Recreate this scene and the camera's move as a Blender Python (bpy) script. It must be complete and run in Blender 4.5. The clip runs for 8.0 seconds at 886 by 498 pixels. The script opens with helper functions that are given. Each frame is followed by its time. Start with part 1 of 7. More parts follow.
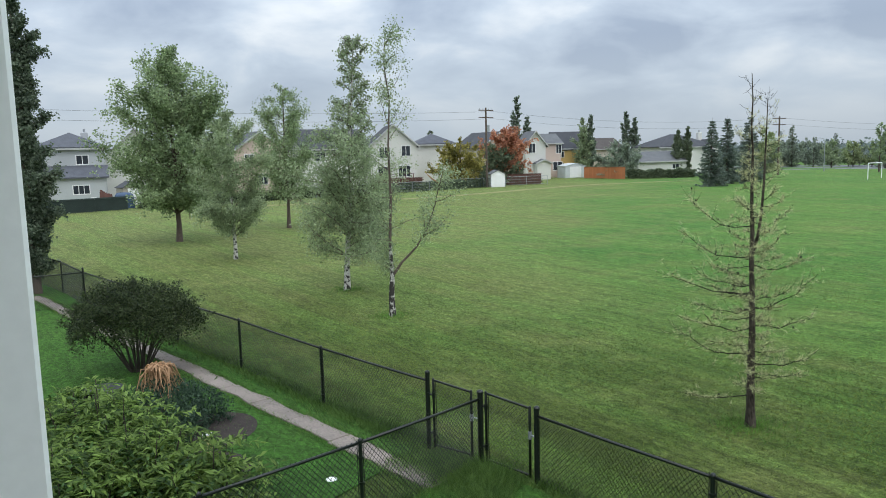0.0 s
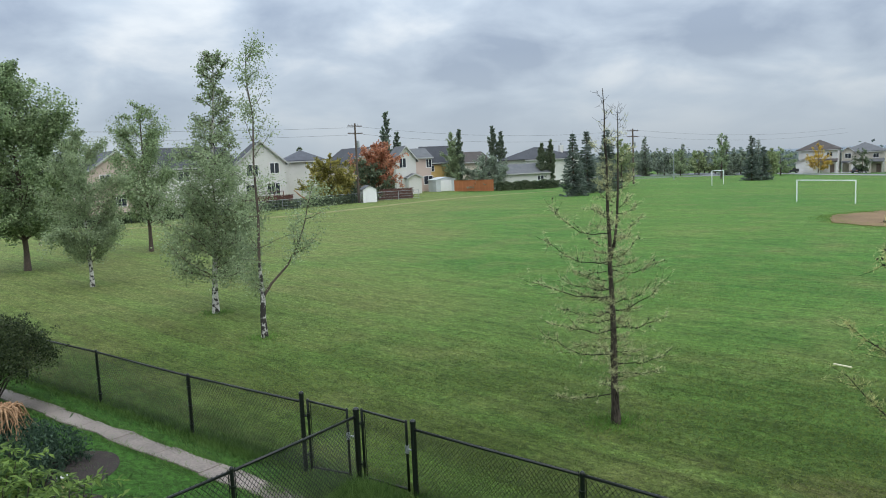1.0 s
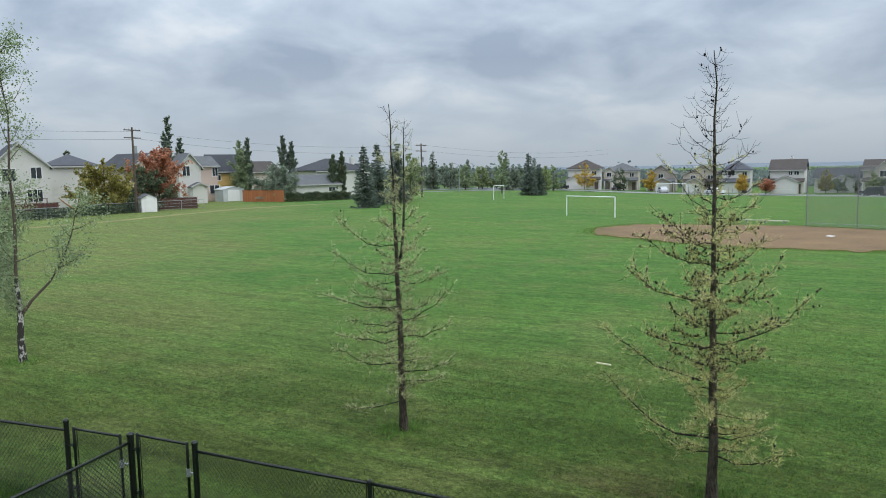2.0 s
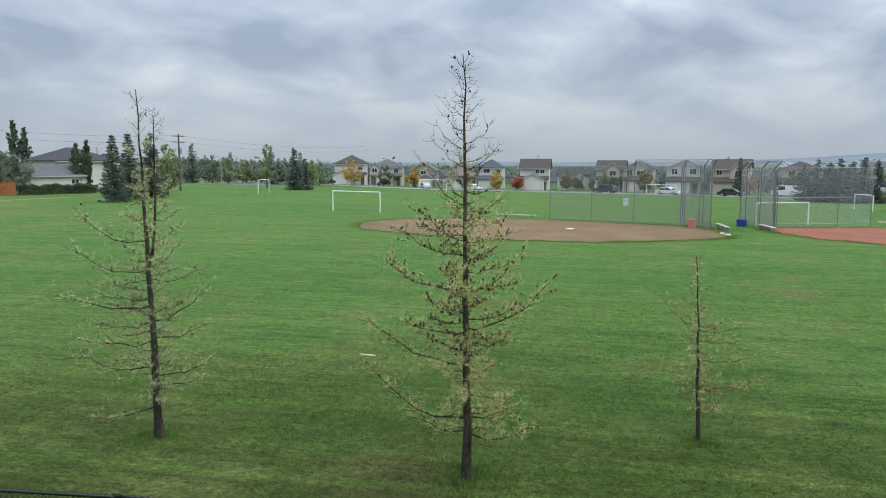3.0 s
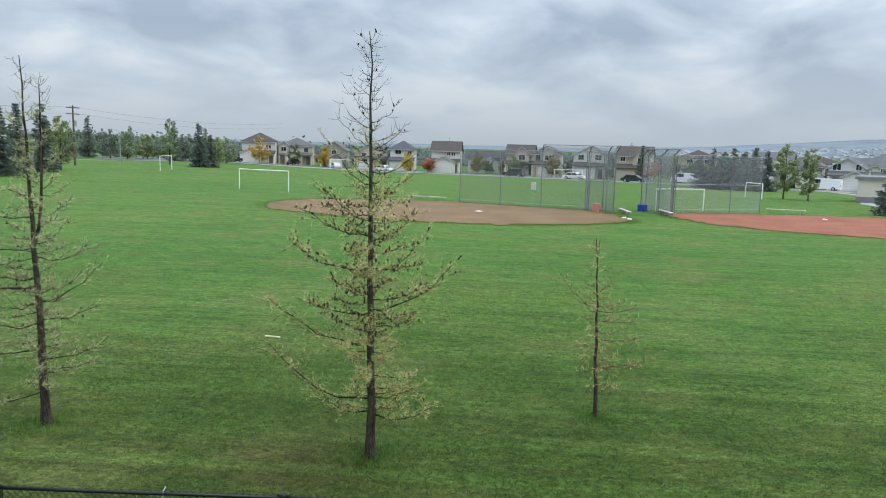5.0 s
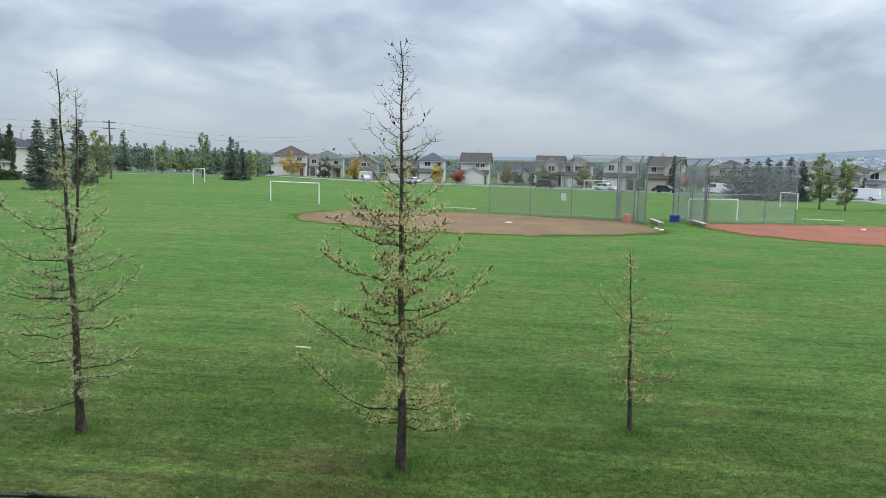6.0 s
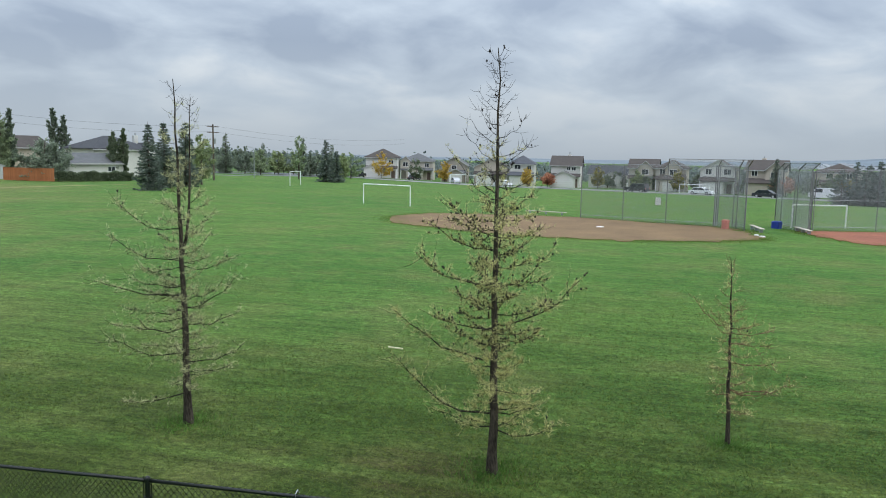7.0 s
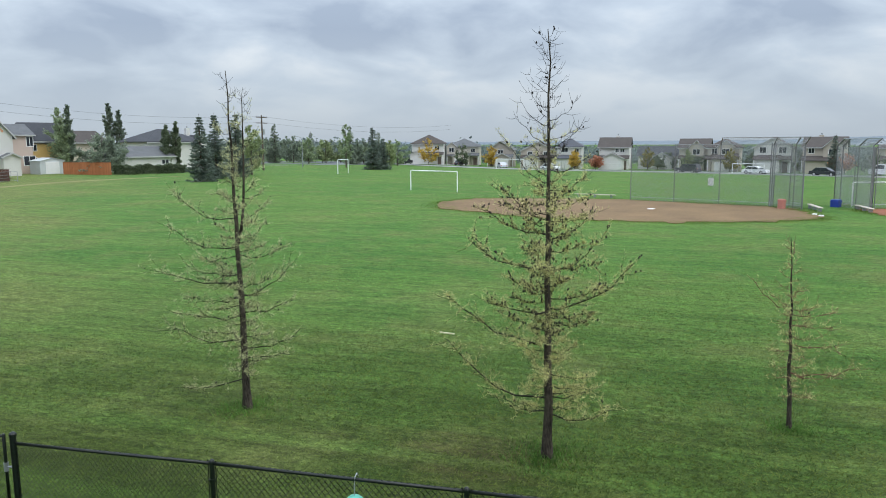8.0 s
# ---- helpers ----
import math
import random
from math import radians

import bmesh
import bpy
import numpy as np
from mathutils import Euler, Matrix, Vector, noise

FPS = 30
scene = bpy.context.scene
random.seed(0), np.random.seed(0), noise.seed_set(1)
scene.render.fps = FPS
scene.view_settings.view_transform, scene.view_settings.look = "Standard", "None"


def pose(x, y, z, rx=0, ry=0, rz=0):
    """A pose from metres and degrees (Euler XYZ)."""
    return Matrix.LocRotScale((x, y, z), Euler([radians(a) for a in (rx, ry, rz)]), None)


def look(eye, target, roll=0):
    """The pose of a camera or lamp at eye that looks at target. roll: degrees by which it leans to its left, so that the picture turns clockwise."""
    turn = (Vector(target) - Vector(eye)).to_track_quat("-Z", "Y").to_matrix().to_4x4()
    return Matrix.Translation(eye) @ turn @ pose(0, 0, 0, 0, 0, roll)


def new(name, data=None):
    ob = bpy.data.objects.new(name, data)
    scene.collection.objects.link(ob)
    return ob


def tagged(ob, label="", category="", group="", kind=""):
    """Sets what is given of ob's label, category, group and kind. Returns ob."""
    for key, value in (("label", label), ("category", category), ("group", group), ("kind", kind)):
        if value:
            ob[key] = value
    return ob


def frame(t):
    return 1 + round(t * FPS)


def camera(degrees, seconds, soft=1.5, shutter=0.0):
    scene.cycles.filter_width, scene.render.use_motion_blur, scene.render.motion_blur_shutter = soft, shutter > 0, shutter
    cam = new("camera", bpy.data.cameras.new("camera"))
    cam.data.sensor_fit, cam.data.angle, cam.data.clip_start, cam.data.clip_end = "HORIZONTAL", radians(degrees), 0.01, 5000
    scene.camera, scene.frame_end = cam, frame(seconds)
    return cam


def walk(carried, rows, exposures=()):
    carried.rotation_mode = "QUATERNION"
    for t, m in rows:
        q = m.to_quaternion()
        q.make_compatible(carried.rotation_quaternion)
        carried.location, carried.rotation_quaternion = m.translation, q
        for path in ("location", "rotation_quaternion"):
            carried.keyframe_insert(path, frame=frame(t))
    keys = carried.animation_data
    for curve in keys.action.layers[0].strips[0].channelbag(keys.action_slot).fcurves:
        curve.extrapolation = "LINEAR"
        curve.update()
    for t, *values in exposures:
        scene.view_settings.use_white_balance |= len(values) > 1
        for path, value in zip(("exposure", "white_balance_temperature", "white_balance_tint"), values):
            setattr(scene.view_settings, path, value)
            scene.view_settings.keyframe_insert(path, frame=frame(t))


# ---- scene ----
cam = camera(61.38, 8.0, soft=0.95)
# seconds, eye x y z, yaw, pitch, roll
ROWS = [
    (0.0, -0.162, 0.142, 4.905, 0.00, -7.26, -1.42),
    (0.5, -0.118, 0.146, 4.906, -0.61, -6.84, -2.36),
    (1.0, -0.084, 0.136, 4.903, -9.68, -6.44, -2.56),
    (1.5, -0.067, 0.063, 4.925, -17.07, -6.16, -1.83),
    (2.0, -0.043, 0.051, 4.913, -25.65, -6.07, -1.11),
    (2.2, -0.048, -0.004, 4.935, -29.64, -6.07, -0.76),
    (3.3, 0.036, -0.051, 4.887, -47.42, -7.10, -0.01),
    (3.5, 0.045, -0.057, 4.892, -49.69, -7.49, -0.10),
    (4.0, 0.076, -0.094, 4.885, -53.44, -8.31, 0.08),
    (4.5, 0.100, -0.081, 4.881, -54.32, -8.24, 1.29),
    (5.0, 0.085, -0.095, 4.879, -50.32, -7.96, 1.42),
    (5.2, 0.104, -0.080, 4.860, -48.51, -7.75, 1.20),
    (6.3, 0.132, -0.014, 4.842, -47.69, -6.88, 1.03),
    (6.5, 0.053, -0.055, 4.889, -46.44, -6.73, 1.20),
    (7.0, 0.014, -0.009, 4.880, -41.21, -7.03, 1.11),
    (7.5, 0.010, 0.051, 4.854, -39.14, -8.21, 0.40),
    (8.0, -0.039, 0.034, 4.872, -37.55, -8.16, -0.31),
]
walk(cam, [(t, pose(x, y, z, 0, 0, yaw) @ pose(0, 0, 0, 90 + pitch) @ pose(0, 0, 0, 0, 0, roll)) for t, x, y, z, yaw, pitch, roll in ROWS],
     [(0.0, 0.05), (1.0, -0.04), (2.0, -0.11), (3.5, -0.04), (4.5, 0.05), (6.4, 0.03), (7.0, -0.06), (7.5, 0.04), (8.0, 0.08)])

# ---- world and light: an overcast afternoon ----
world = bpy.data.worlds.new("overcast")
scene.world = world
world.use_nodes = True
wn, wl = world.node_tree.nodes, world.node_tree.links
wn.clear()


def wnode(kind, **kw):
    n = wn.new(kind)
    for k, v in kw.items():
        n.inputs[k].default_value = v
    return n


def wmath(op, a, b=None, clamp=False):
    n = wn.new("ShaderNodeMath")
    n.operation, n.use_clamp = op, clamp
    for i, v in enumerate((a, b)):
        if v is None:
            continue
        if isinstance(v, (int, float)):
            n.inputs[i].default_value = v
        else:
            wl.new(v, n.inputs[i])
    return n.outputs[0]


SUN_EL, SUN_AZ = radians(55), radians(165)
w_co = wn.new("ShaderNodeTexCoord")
w_sep = wn.new("ShaderNodeSeparateXYZ")
wl.new(w_co.outputs["Generated"], w_sep.inputs[0])
w_h = wmath("ADD", wmath("MAXIMUM", w_sep.outputs[2], 0.0), 0.34)
w_pl = wn.new("ShaderNodeCombineXYZ")
wl.new(wmath("DIVIDE", w_sep.outputs[0], w_h), w_pl.inputs[0])
wl.new(wmath("DIVIDE", w_sep.outputs[1], w_h), w_pl.inputs[1])
w_big = wnode("ShaderNodeTexNoise", Scale=1.0, Detail=2.0, Roughness=0.45, Distortion=0.25)
w_mid = wnode("ShaderNodeTexNoise", Scale=3.0, Detail=6.0, Roughness=0.5, Distortion=0.3)
for n in (w_big, w_mid):
    wl.new(w_pl.outputs[0], n.inputs["Vector"])
w_mix = wmath("ADD", wmath("MULTIPLY", w_big.outputs["Fac"], 0.5), wmath("MULTIPLY", w_mid.outputs["Fac"], 0.5))
w_ramp = wn.new("ShaderNodeValToRGB")
w_ramp.color_ramp.elements[0].position, w_ramp.color_ramp.elements[0].color = 0.40, (0.35, 0.425, 0.54, 1)
w_ramp.color_ramp.elements[1].position, w_ramp.color_ramp.elements[1].color = 0.585, (0.76, 0.815, 0.865, 1)
w_el = w_ramp.color_ramp.elements.new(0.5)
w_el.color = (0.528, 0.615, 0.72, 1)
wl.new(w_mix, w_ramp.inputs[0])
# thin even veil low over the horizon
w_veil = wn.new("ShaderNodeMix")
w_veil.data_type = "RGBA"
w_veil.inputs["B"].default_value = (0.605, 0.7, 0.8, 1)
wl.new(wmath("SUBTRACT", 1.0, wmath("MULTIPLY", wmath("MAXIMUM", w_sep.outputs[2], 0.0), 7.0), True), w_veil.inputs["Factor"])
wl.new(w_ramp.outputs[0], w_veil.inputs["A"])
w_sky = wn.new("ShaderNodeTexSky")
w_sky.sky_type, w_sky.sun_disc, w_sky.sun_elevation, w_sky.sun_rotation = "NISHITA", False, SUN_EL, SUN_AZ
w_bg1, w_bg2, w_add, w_out = wn.new("ShaderNodeBackground"), wn.new("ShaderNodeBackground"), wn.new("ShaderNodeAddShader"), wn.new("ShaderNodeOutputWorld")
w_bg1.inputs["Strength"].default_value, w_bg2.inputs["Strength"].default_value = 0.006, 0.93
wl.new(w_sky.outputs[0], w_bg1.inputs["Color"])
# an overcast dome is about three times as bright overhead as at the horizon
wl.new(wmath("MULTIPLY", wmath("ADD", wmath("MULTIPLY", wmath("MAXIMUM", w_sep.outputs[2], 0.0), 2.4), 0.69), 1.0), w_bg2.inputs["Strength"])
wl.new(w_veil.outputs["Result"], w_bg2.inputs["Color"])
wl.new(w_bg1.outputs[0], w_add.inputs[0])
wl.new(w_bg2.outputs[0], w_add.inputs[1])
wl.new(w_add.outputs[0], w_out.inputs[0])

sun_data = bpy.data.lights.new("sun", "SUN")
sun_data.energy, sun_data.angle, sun_data.color = 1.15, radians(70), (1.0, 0.97, 0.92)
sun = new("sun", sun_data)
sun.matrix_basis = look((math.sin(SUN_AZ) * 50, math.cos(SUN_AZ) * 50, 60), (0, 0, 0))
scene.view_settings.exposure = 0.0


# ---- materials ----
def mat(name, base, rough=0.8, vary=0.25, scale=3.0, fine=60.0, bump=0.2, metal=0.0, island=0.0, objvar=0.0, tint=None, spec=0.5, stretch=None):
    """A paint, bark, leaf or stone surface with variation at a large and a fine scale."""
    m = bpy.data.materials.new(name)
    m.use_nodes = True
    nt, ln = m.node_tree.nodes, m.node_tree.links
    b = nt["Principled BSDF"]
    b.inputs["Roughness"].default_value, b.inputs["Metallic"].default_value = rough, metal
    b.inputs["Specular IOR Level"].default_value = spec
    co = nt.new("ShaderNodeTexCoord")
    vec = co.outputs["Object"]
    if stretch:
        mp = nt.new("ShaderNodeMapping")
        mp.inputs["Scale"].default_value = stretch
        ln.new(vec, mp.inputs["Vector"])
        vec = mp.outputs[0]
    n1, n2 = nt.new("ShaderNodeTexNoise"), nt.new("ShaderNodeTexNoise")
    n1.inputs["Scale"].default_value, n1.inputs["Detail"].default_value = scale, 4
    n2.inputs["Scale"].default_value, n2.inputs["Detail"].default_value = fine, 3
    ln.new(vec, n1.inputs["Vector"])
    ln.new(vec, n2.inputs["Vector"])
    add = nt.new("ShaderNodeMath")
    add.operation = "ADD"
    ln.new(n1.outputs["Fac"], add.inputs[0])
    ln.new(n2.outputs["Fac"], add.inputs[1])
    last = add.outputs[0]
    if island or objvar:
        g = nt.new("ShaderNodeNewGeometry") if island else nt.new("ShaderNodeObjectInfo")
        mu = nt.new("ShaderNodeMath")
        mu.operation = "MULTIPLY_ADD"
        mu.inputs[1].default_value = (island or objvar) * 2
        ln.new(g.outputs["Random Per Island"] if island else g.outputs["Random"], mu.inputs[0])
        ln.new(last, mu.inputs[2])
        sub = nt.new("ShaderNodeMath")
        sub.operation = "SUBTRACT"
        sub.inputs[1].default_value = island or objvar
        ln.new(mu.outputs[0], sub.inputs[0])
        last = sub.outputs[0]
    ramp = nt.new("ShaderNodeValToRGB")
    lo = [max(0, c * (1 - vary)) for c in base]
    hi = [min(1, c * (1 + vary)) for c in (tint or base)]
    ramp.color_ramp.elements[0].position, ramp.color_ramp.elements[0].color = 0.3, (*lo, 1)
    ramp.color_ramp.elements[1].position, ramp.color_ramp.elements[1].color = 0.72, (*hi, 1)
    half = nt.new("ShaderNodeMath")
    half.operation = "MULTIPLY"
    half.inputs[1].default_value = 0.5
    ln.new(last, half.inputs[0])
    ln.new(half.outputs[0], ramp.inputs[0])
    ln.new(ramp.outputs[0], b.inputs["Base Color"])
    if bump:
        bp = nt.new("ShaderNodeBump")
        bp.inputs["Strength"].default_value, bp.inputs["Distance"].default_value = bump, 0.02
        ln.new(n2.outputs["Fac"], bp.inputs["Height"])
        ln.new(bp.outputs[0], b.inputs["Normal"])
    return m


def leaf_mat(name, base, tint, vary=0.35, island=0.35):
    m = mat(name, base, 0.55, vary, 0.6, 5.0, 0, island=island, tint=tint, spec=0.3)
    b = m.node_tree.nodes["Principled BSDF"]
    nt, ln = m.node_tree.nodes, m.node_tree.links
    tr, mx = nt.new("ShaderNodeBsdfTranslucent"), nt.new("ShaderNodeMixShader")
    mx.inputs[0].default_value = 0.5
    ln.new(b.inputs["Base Color"].links[0].from_socket, tr.inputs["Color"])
    ln.new(b.outputs[0], mx.inputs[1])
    ln.new(tr.outputs[0], mx.inputs[2])
    ln.new(mx.outputs[0], nt["Material Output"].inputs["Surface"])
    return m


def turf_mat(name, c_lush, c_mid, c_dry, dry=0.5, stripes=True):
    """Mown grass: broad patches of dry and lush, mowing lines, fine blades."""
    m = bpy.data.materials.new(name)
    m.use_nodes = True
    nt, ln = m.node_tree.nodes, m.node_tree.links
    b = nt["Principled BSDF"]
    b.inputs["Roughness"].default_value = 0.9
    b.inputs["Specular IOR Level"].default_value = 0.15
    co = nt.new("ShaderNodeTexCoord")

    def nz(scale, detail, rough=0.55, st=None, rot=0.0):
        n = nt.new("ShaderNodeTexNoise")
        n.inputs["Scale"].default_value, n.inputs["Detail"].default_value, n.inputs["Roughness"].default_value = scale, detail, rough
        if st:
            mp = nt.new("ShaderNodeMapping")
            mp.vector_type = "TEXTURE"
            mp.inputs["Scale"].default_value = st
            mp.inputs["Rotation"].default_value = (0, 0, rot)
            ln.new(co.outputs["Object"], mp.inputs["Vector"])
            ln.new(mp.outputs[0], n.inputs["Vector"])
        else:
            ln.new(co.outputs["Object"], n.inputs["Vector"])
        return n.outputs["Fac"]

    def mth(op, a, c):
        n = nt.new("ShaderNodeMath")
        n.operation = op
        for i, v in enumerate((a, c)):
            if isinstance(v, (int, float)):
                n.inputs[i].default_value = v
            else:
                ln.new(v, n.inputs[i])
        return n.outputs[0]

    def mixc(f, a, c):
        n = nt.new("ShaderNodeMix")
        n.data_type = "RGBA"
        for k, v in (("Factor", f), ("A", a), ("B", c)):
            if isinstance(v, tuple):
                n.inputs[k].default_value = (*v, 1)
            elif isinstance(v, float):
                n.inputs[k].default_value = v
            else:
                ln.new(v, n.inputs[k])
        return n.outputs["Result"]

    def scaled(f, a, k):
        n = nt.new("ShaderNodeMix")
        n.data_type, n.blend_type, n.clamp_result = "RGBA", "MULTIPLY", False
        n.inputs["B"].default_value = (k, k, k, 1)
        ln.new(f, n.inputs["Factor"])
        ln.new(a, n.inputs["A"])
        return n.outputs["Result"]

    def ramp(f, lo, hi):
        n = nt.new("ShaderNodeMapRange")
        n.inputs["From Min"].default_value, n.inputs["From Max"].default_value = lo, hi
        ln.new(f, n.inputs["Value"])
        return n.outputs["Result"]

    broad, patch, clump, blade = nz(0.055, 3), nz(0.3, 5, 0.62), nz(1.0, 5, 0.7, (0.62, 0.26, 1), radians(-55)), nz(26.0, 4, 0.75)
    col = mixc(ramp(broad, 0.38, 0.62), c_lush, c_mid)
    if stripes:
        # drier turf among the birches at the left boundary; haze painted in with distance
        sp = nt.new("ShaderNodeSeparateXYZ")
        ln.new(co.outputs["Object"], sp.inputs[0])
        dry_haze = mth("ADD", mth("ADD", mth("MULTIPLY", sp.outputs[0], -0.045), mth("MULTIPLY", sp.outputs[1], 0.0135)), mth("MULTIPLY", mth("SUBTRACT", broad, 0.5), 2.2))
        dl = nt.new("ShaderNodeMapRange")
        dl.inputs["From Min"].default_value, dl.inputs["From Max"].default_value, dl.inputs["To Max"].default_value = -0.1, 0.6, 1.0
        ln.new(dry_haze, dl.inputs["Value"])
        col = mixc(dl.outputs["Result"], col, tuple(0.35 * p + 0.65 * q for p, q in zip(c_mid, c_dry)))
        # shade between near blades, painted as a darker ragged belt along the garden fences
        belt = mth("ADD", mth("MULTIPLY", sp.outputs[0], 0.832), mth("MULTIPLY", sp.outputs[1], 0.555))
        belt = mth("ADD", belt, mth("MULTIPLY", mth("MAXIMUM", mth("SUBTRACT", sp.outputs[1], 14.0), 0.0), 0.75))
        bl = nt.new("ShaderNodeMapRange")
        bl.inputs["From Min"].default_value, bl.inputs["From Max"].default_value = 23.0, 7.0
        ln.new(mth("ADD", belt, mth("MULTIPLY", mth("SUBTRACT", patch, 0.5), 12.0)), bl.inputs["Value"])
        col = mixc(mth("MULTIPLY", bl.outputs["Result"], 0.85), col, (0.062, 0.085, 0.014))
        # bare scuffed earth near the foot of the coned larch
        vd = nt.new("ShaderNodeVectorMath")
        vd.operation = "DISTANCE"
        vd.inputs[1].default_value = (7.3, 8.6, 0.0)
        ln.new(co.outputs["Object"], vd.inputs[0])
        sc = nt.new("ShaderNodeMapRange")
        sc.inputs["From Min"].default_value, sc.inputs["From Max"].default_value = 1.7, 0.6
        ln.new(mth("ADD", vd.outputs["Value"], mth("MULTIPLY", mth("SUBTRACT", clump, 0.5), 2.6)), sc.inputs["Value"])
        col = mixc(mth("MULTIPLY", sc.outputs["Result"], 0.55), col, (0.15, 0.105, 0.05))
    col = mixc(mth("MULTIPLY", ramp(patch, 0.48, 0.72), dry), col, c_dry)
    if stripes:
        line = nz(1.0, 3, 0.6, (16.0, 1.1, 1), radians(-56))
        col = mixc(mth("MULTIPLY", ramp(line, 0.46, 0.6), 0.3), col, tuple(c * 1.35 for c in c_mid))
        line2 = nz(1.0, 4, 0.65, (6.0, 0.32, 1), radians(-55))
        col = scaled(ramp(line2, 0.48, 0.62), col, 0.82)
        line3 = nz(1.0, 4, 0.6, (9.0, 0.7, 1), radians(-57))
        col = mixc(mth("MULTIPLY", ramp(line3, 0.53, 0.66), 0.2), col, tuple(0.6 * p + 0.75 * q for p, q in zip(c_mid, c_dry)))
    col = scaled(ramp(clump, 0.42, 0.62), col, 0.66)
    tuft = nz(1.0, 4, 0.72, (0.15, 0.09, 1), radians(-55))
    col = scaled(ramp(tuft, 0.54, 0.42), col, 0.62)
    col = scaled(ramp(tuft, 0.55, 0.68), col, 1.32)
    col = scaled(ramp(blade, 0.4, 0.62), col, 0.66)
    col = scaled(ramp(nz(55.0, 3, 0.7), 0.5, 0.68), col, 1.5)
    ln.new(col, b.inputs["Base Color"])
    bp = nt.new("ShaderNodeBump")
    bp.inputs["Strength"].default_value, bp.inputs["Distance"].default_value = 0.8, 0.05
    ln.new(mth("ADD", blade, mth("MULTIPLY", clump, 1.5)), bp.inputs["Height"])
    ln.new(bp.outputs[0], b.inputs["Normal"])
    return m


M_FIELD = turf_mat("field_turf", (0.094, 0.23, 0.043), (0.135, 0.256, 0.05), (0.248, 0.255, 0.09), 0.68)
M_LAWN = turf_mat("garden_turf", (0.055, 0.15, 0.022), (0.075, 0.175, 0.028), (0.08, 0.12, 0.03), 0.35, False)
M_BLADE = leaf_mat("grass_blades", (0.055, 0.108, 0.014), (0.15, 0.185, 0.038), 0.3, 0.5)
M_FRINGE = leaf_mat("creeping_grass", (0.1, 0.19, 0.03), (0.17, 0.23, 0.05), 0.2, 0.25)
M_TALL = leaf_mat("tall_grass", (0.045, 0.115, 0.018), (0.12, 0.2, 0.05))
M_LUSH = leaf_mat("lush_grass", (0.07, 0.18, 0.028), (0.13, 0.25, 0.05))
M_WORN = mat("trodden_dry_grass", (0.16, 0.165, 0.05), 0.95, 0.3, 0.5, 8, 0.3, tint=(0.23, 0.205, 0.08))
M_DIRT = mat("infield_dirt", (0.17, 0.1, 0.045), 0.95, 0.3, 0.35, 7, 0.3, tint=(0.195, 0.125, 0.058))
M_SHALE = mat("red_shale", (0.25, 0.078, 0.042), 0.95, 0.32, 0.35, 7, 0.3, tint=(0.28, 0.1, 0.055))
M_CONC = mat("weathered_concrete", (0.21, 0.175, 0.15), 0.8, 0.45, 1.2, 25, 0.4, objvar=0.15)
M_ASPH = mat("wet_asphalt", (0.13, 0.135, 0.14), 0.5, 0.25, 0.2, 20, 0.2)
M_KERB = mat("kerb_concrete", (0.33, 0.33, 0.32), 0.9, 0.15, 0.5, 10, 0.2)
M_MULCH = mat("bark_mulch", (0.035, 0.026, 0.022), 1.0, 0.5, 6, 40, 1.0)
M_BLACK = mat("black_vinyl_coat", (0.008, 0.011, 0.009), 0.33, 0.3, 5, 50, 0.1, spec=0.45)
M_GALV = mat("galvanised_steel", (0.36, 0.38, 0.4), 0.5, 0.15, 2, 30, 0.05, metal=0.6)
M_WHITEM = mat("white_goal_paint", (0.82, 0.83, 0.82), 0.5, 0.08, 4, 30, 0.05)
M_VINYL = mat("white_window_vinyl", (0.88, 0.89, 0.87), 0.45, 0.05, 2, 40, 0.03)
M_ROOMW = mat("room_paint", (0.72, 0.71, 0.68), 0.85, 0.05, 2, 60, 0.05)
M_BARK = mat("grey_brown_bark", (0.10, 0.075, 0.06), 0.95, 0.5, 5, 30, 1.0, stretch=(1, 1, 0.3))
M_BARKL = mat("larch_bark", (0.026, 0.024, 0.019), 0.95, 0.8, 7, 34, 1.5, tint=(0.066, 0.055, 0.043), spec=0.15, stretch=(1, 1, 0.35))
M_TWIG = mat("larch_twig", (0.024, 0.022, 0.018), 0.9, 0.4, 6, 30, 0.3, spec=0.2)
M_REDTWIG = mat("reddish_dry_twig", (0.17, 0.085, 0.055), 0.9, 0.4, 6, 30, 0.3)
M_CONE = mat("larch_cone", (0.017, 0.012, 0.01), 0.8, 0.4, 10, 80, 0.3, island=0.2)
M_NEEDLE = leaf_mat("larch_needle", (0.5, 0.49, 0.17), (0.74, 0.7, 0.34))
M_NEEDLE_GREY = leaf_mat("faded_larch_needle", (0.45, 0.465, 0.23), (0.66, 0.66, 0.37))
M_TAN = mat("bare_tan_twig", (0.34, 0.2, 0.105), 0.85, 0.35, 6, 40, 0.3, island=0.2)
M_DKTWIG = mat("shrub_stem", (0.055, 0.045, 0.035), 0.9, 0.4, 6, 40, 0.3)


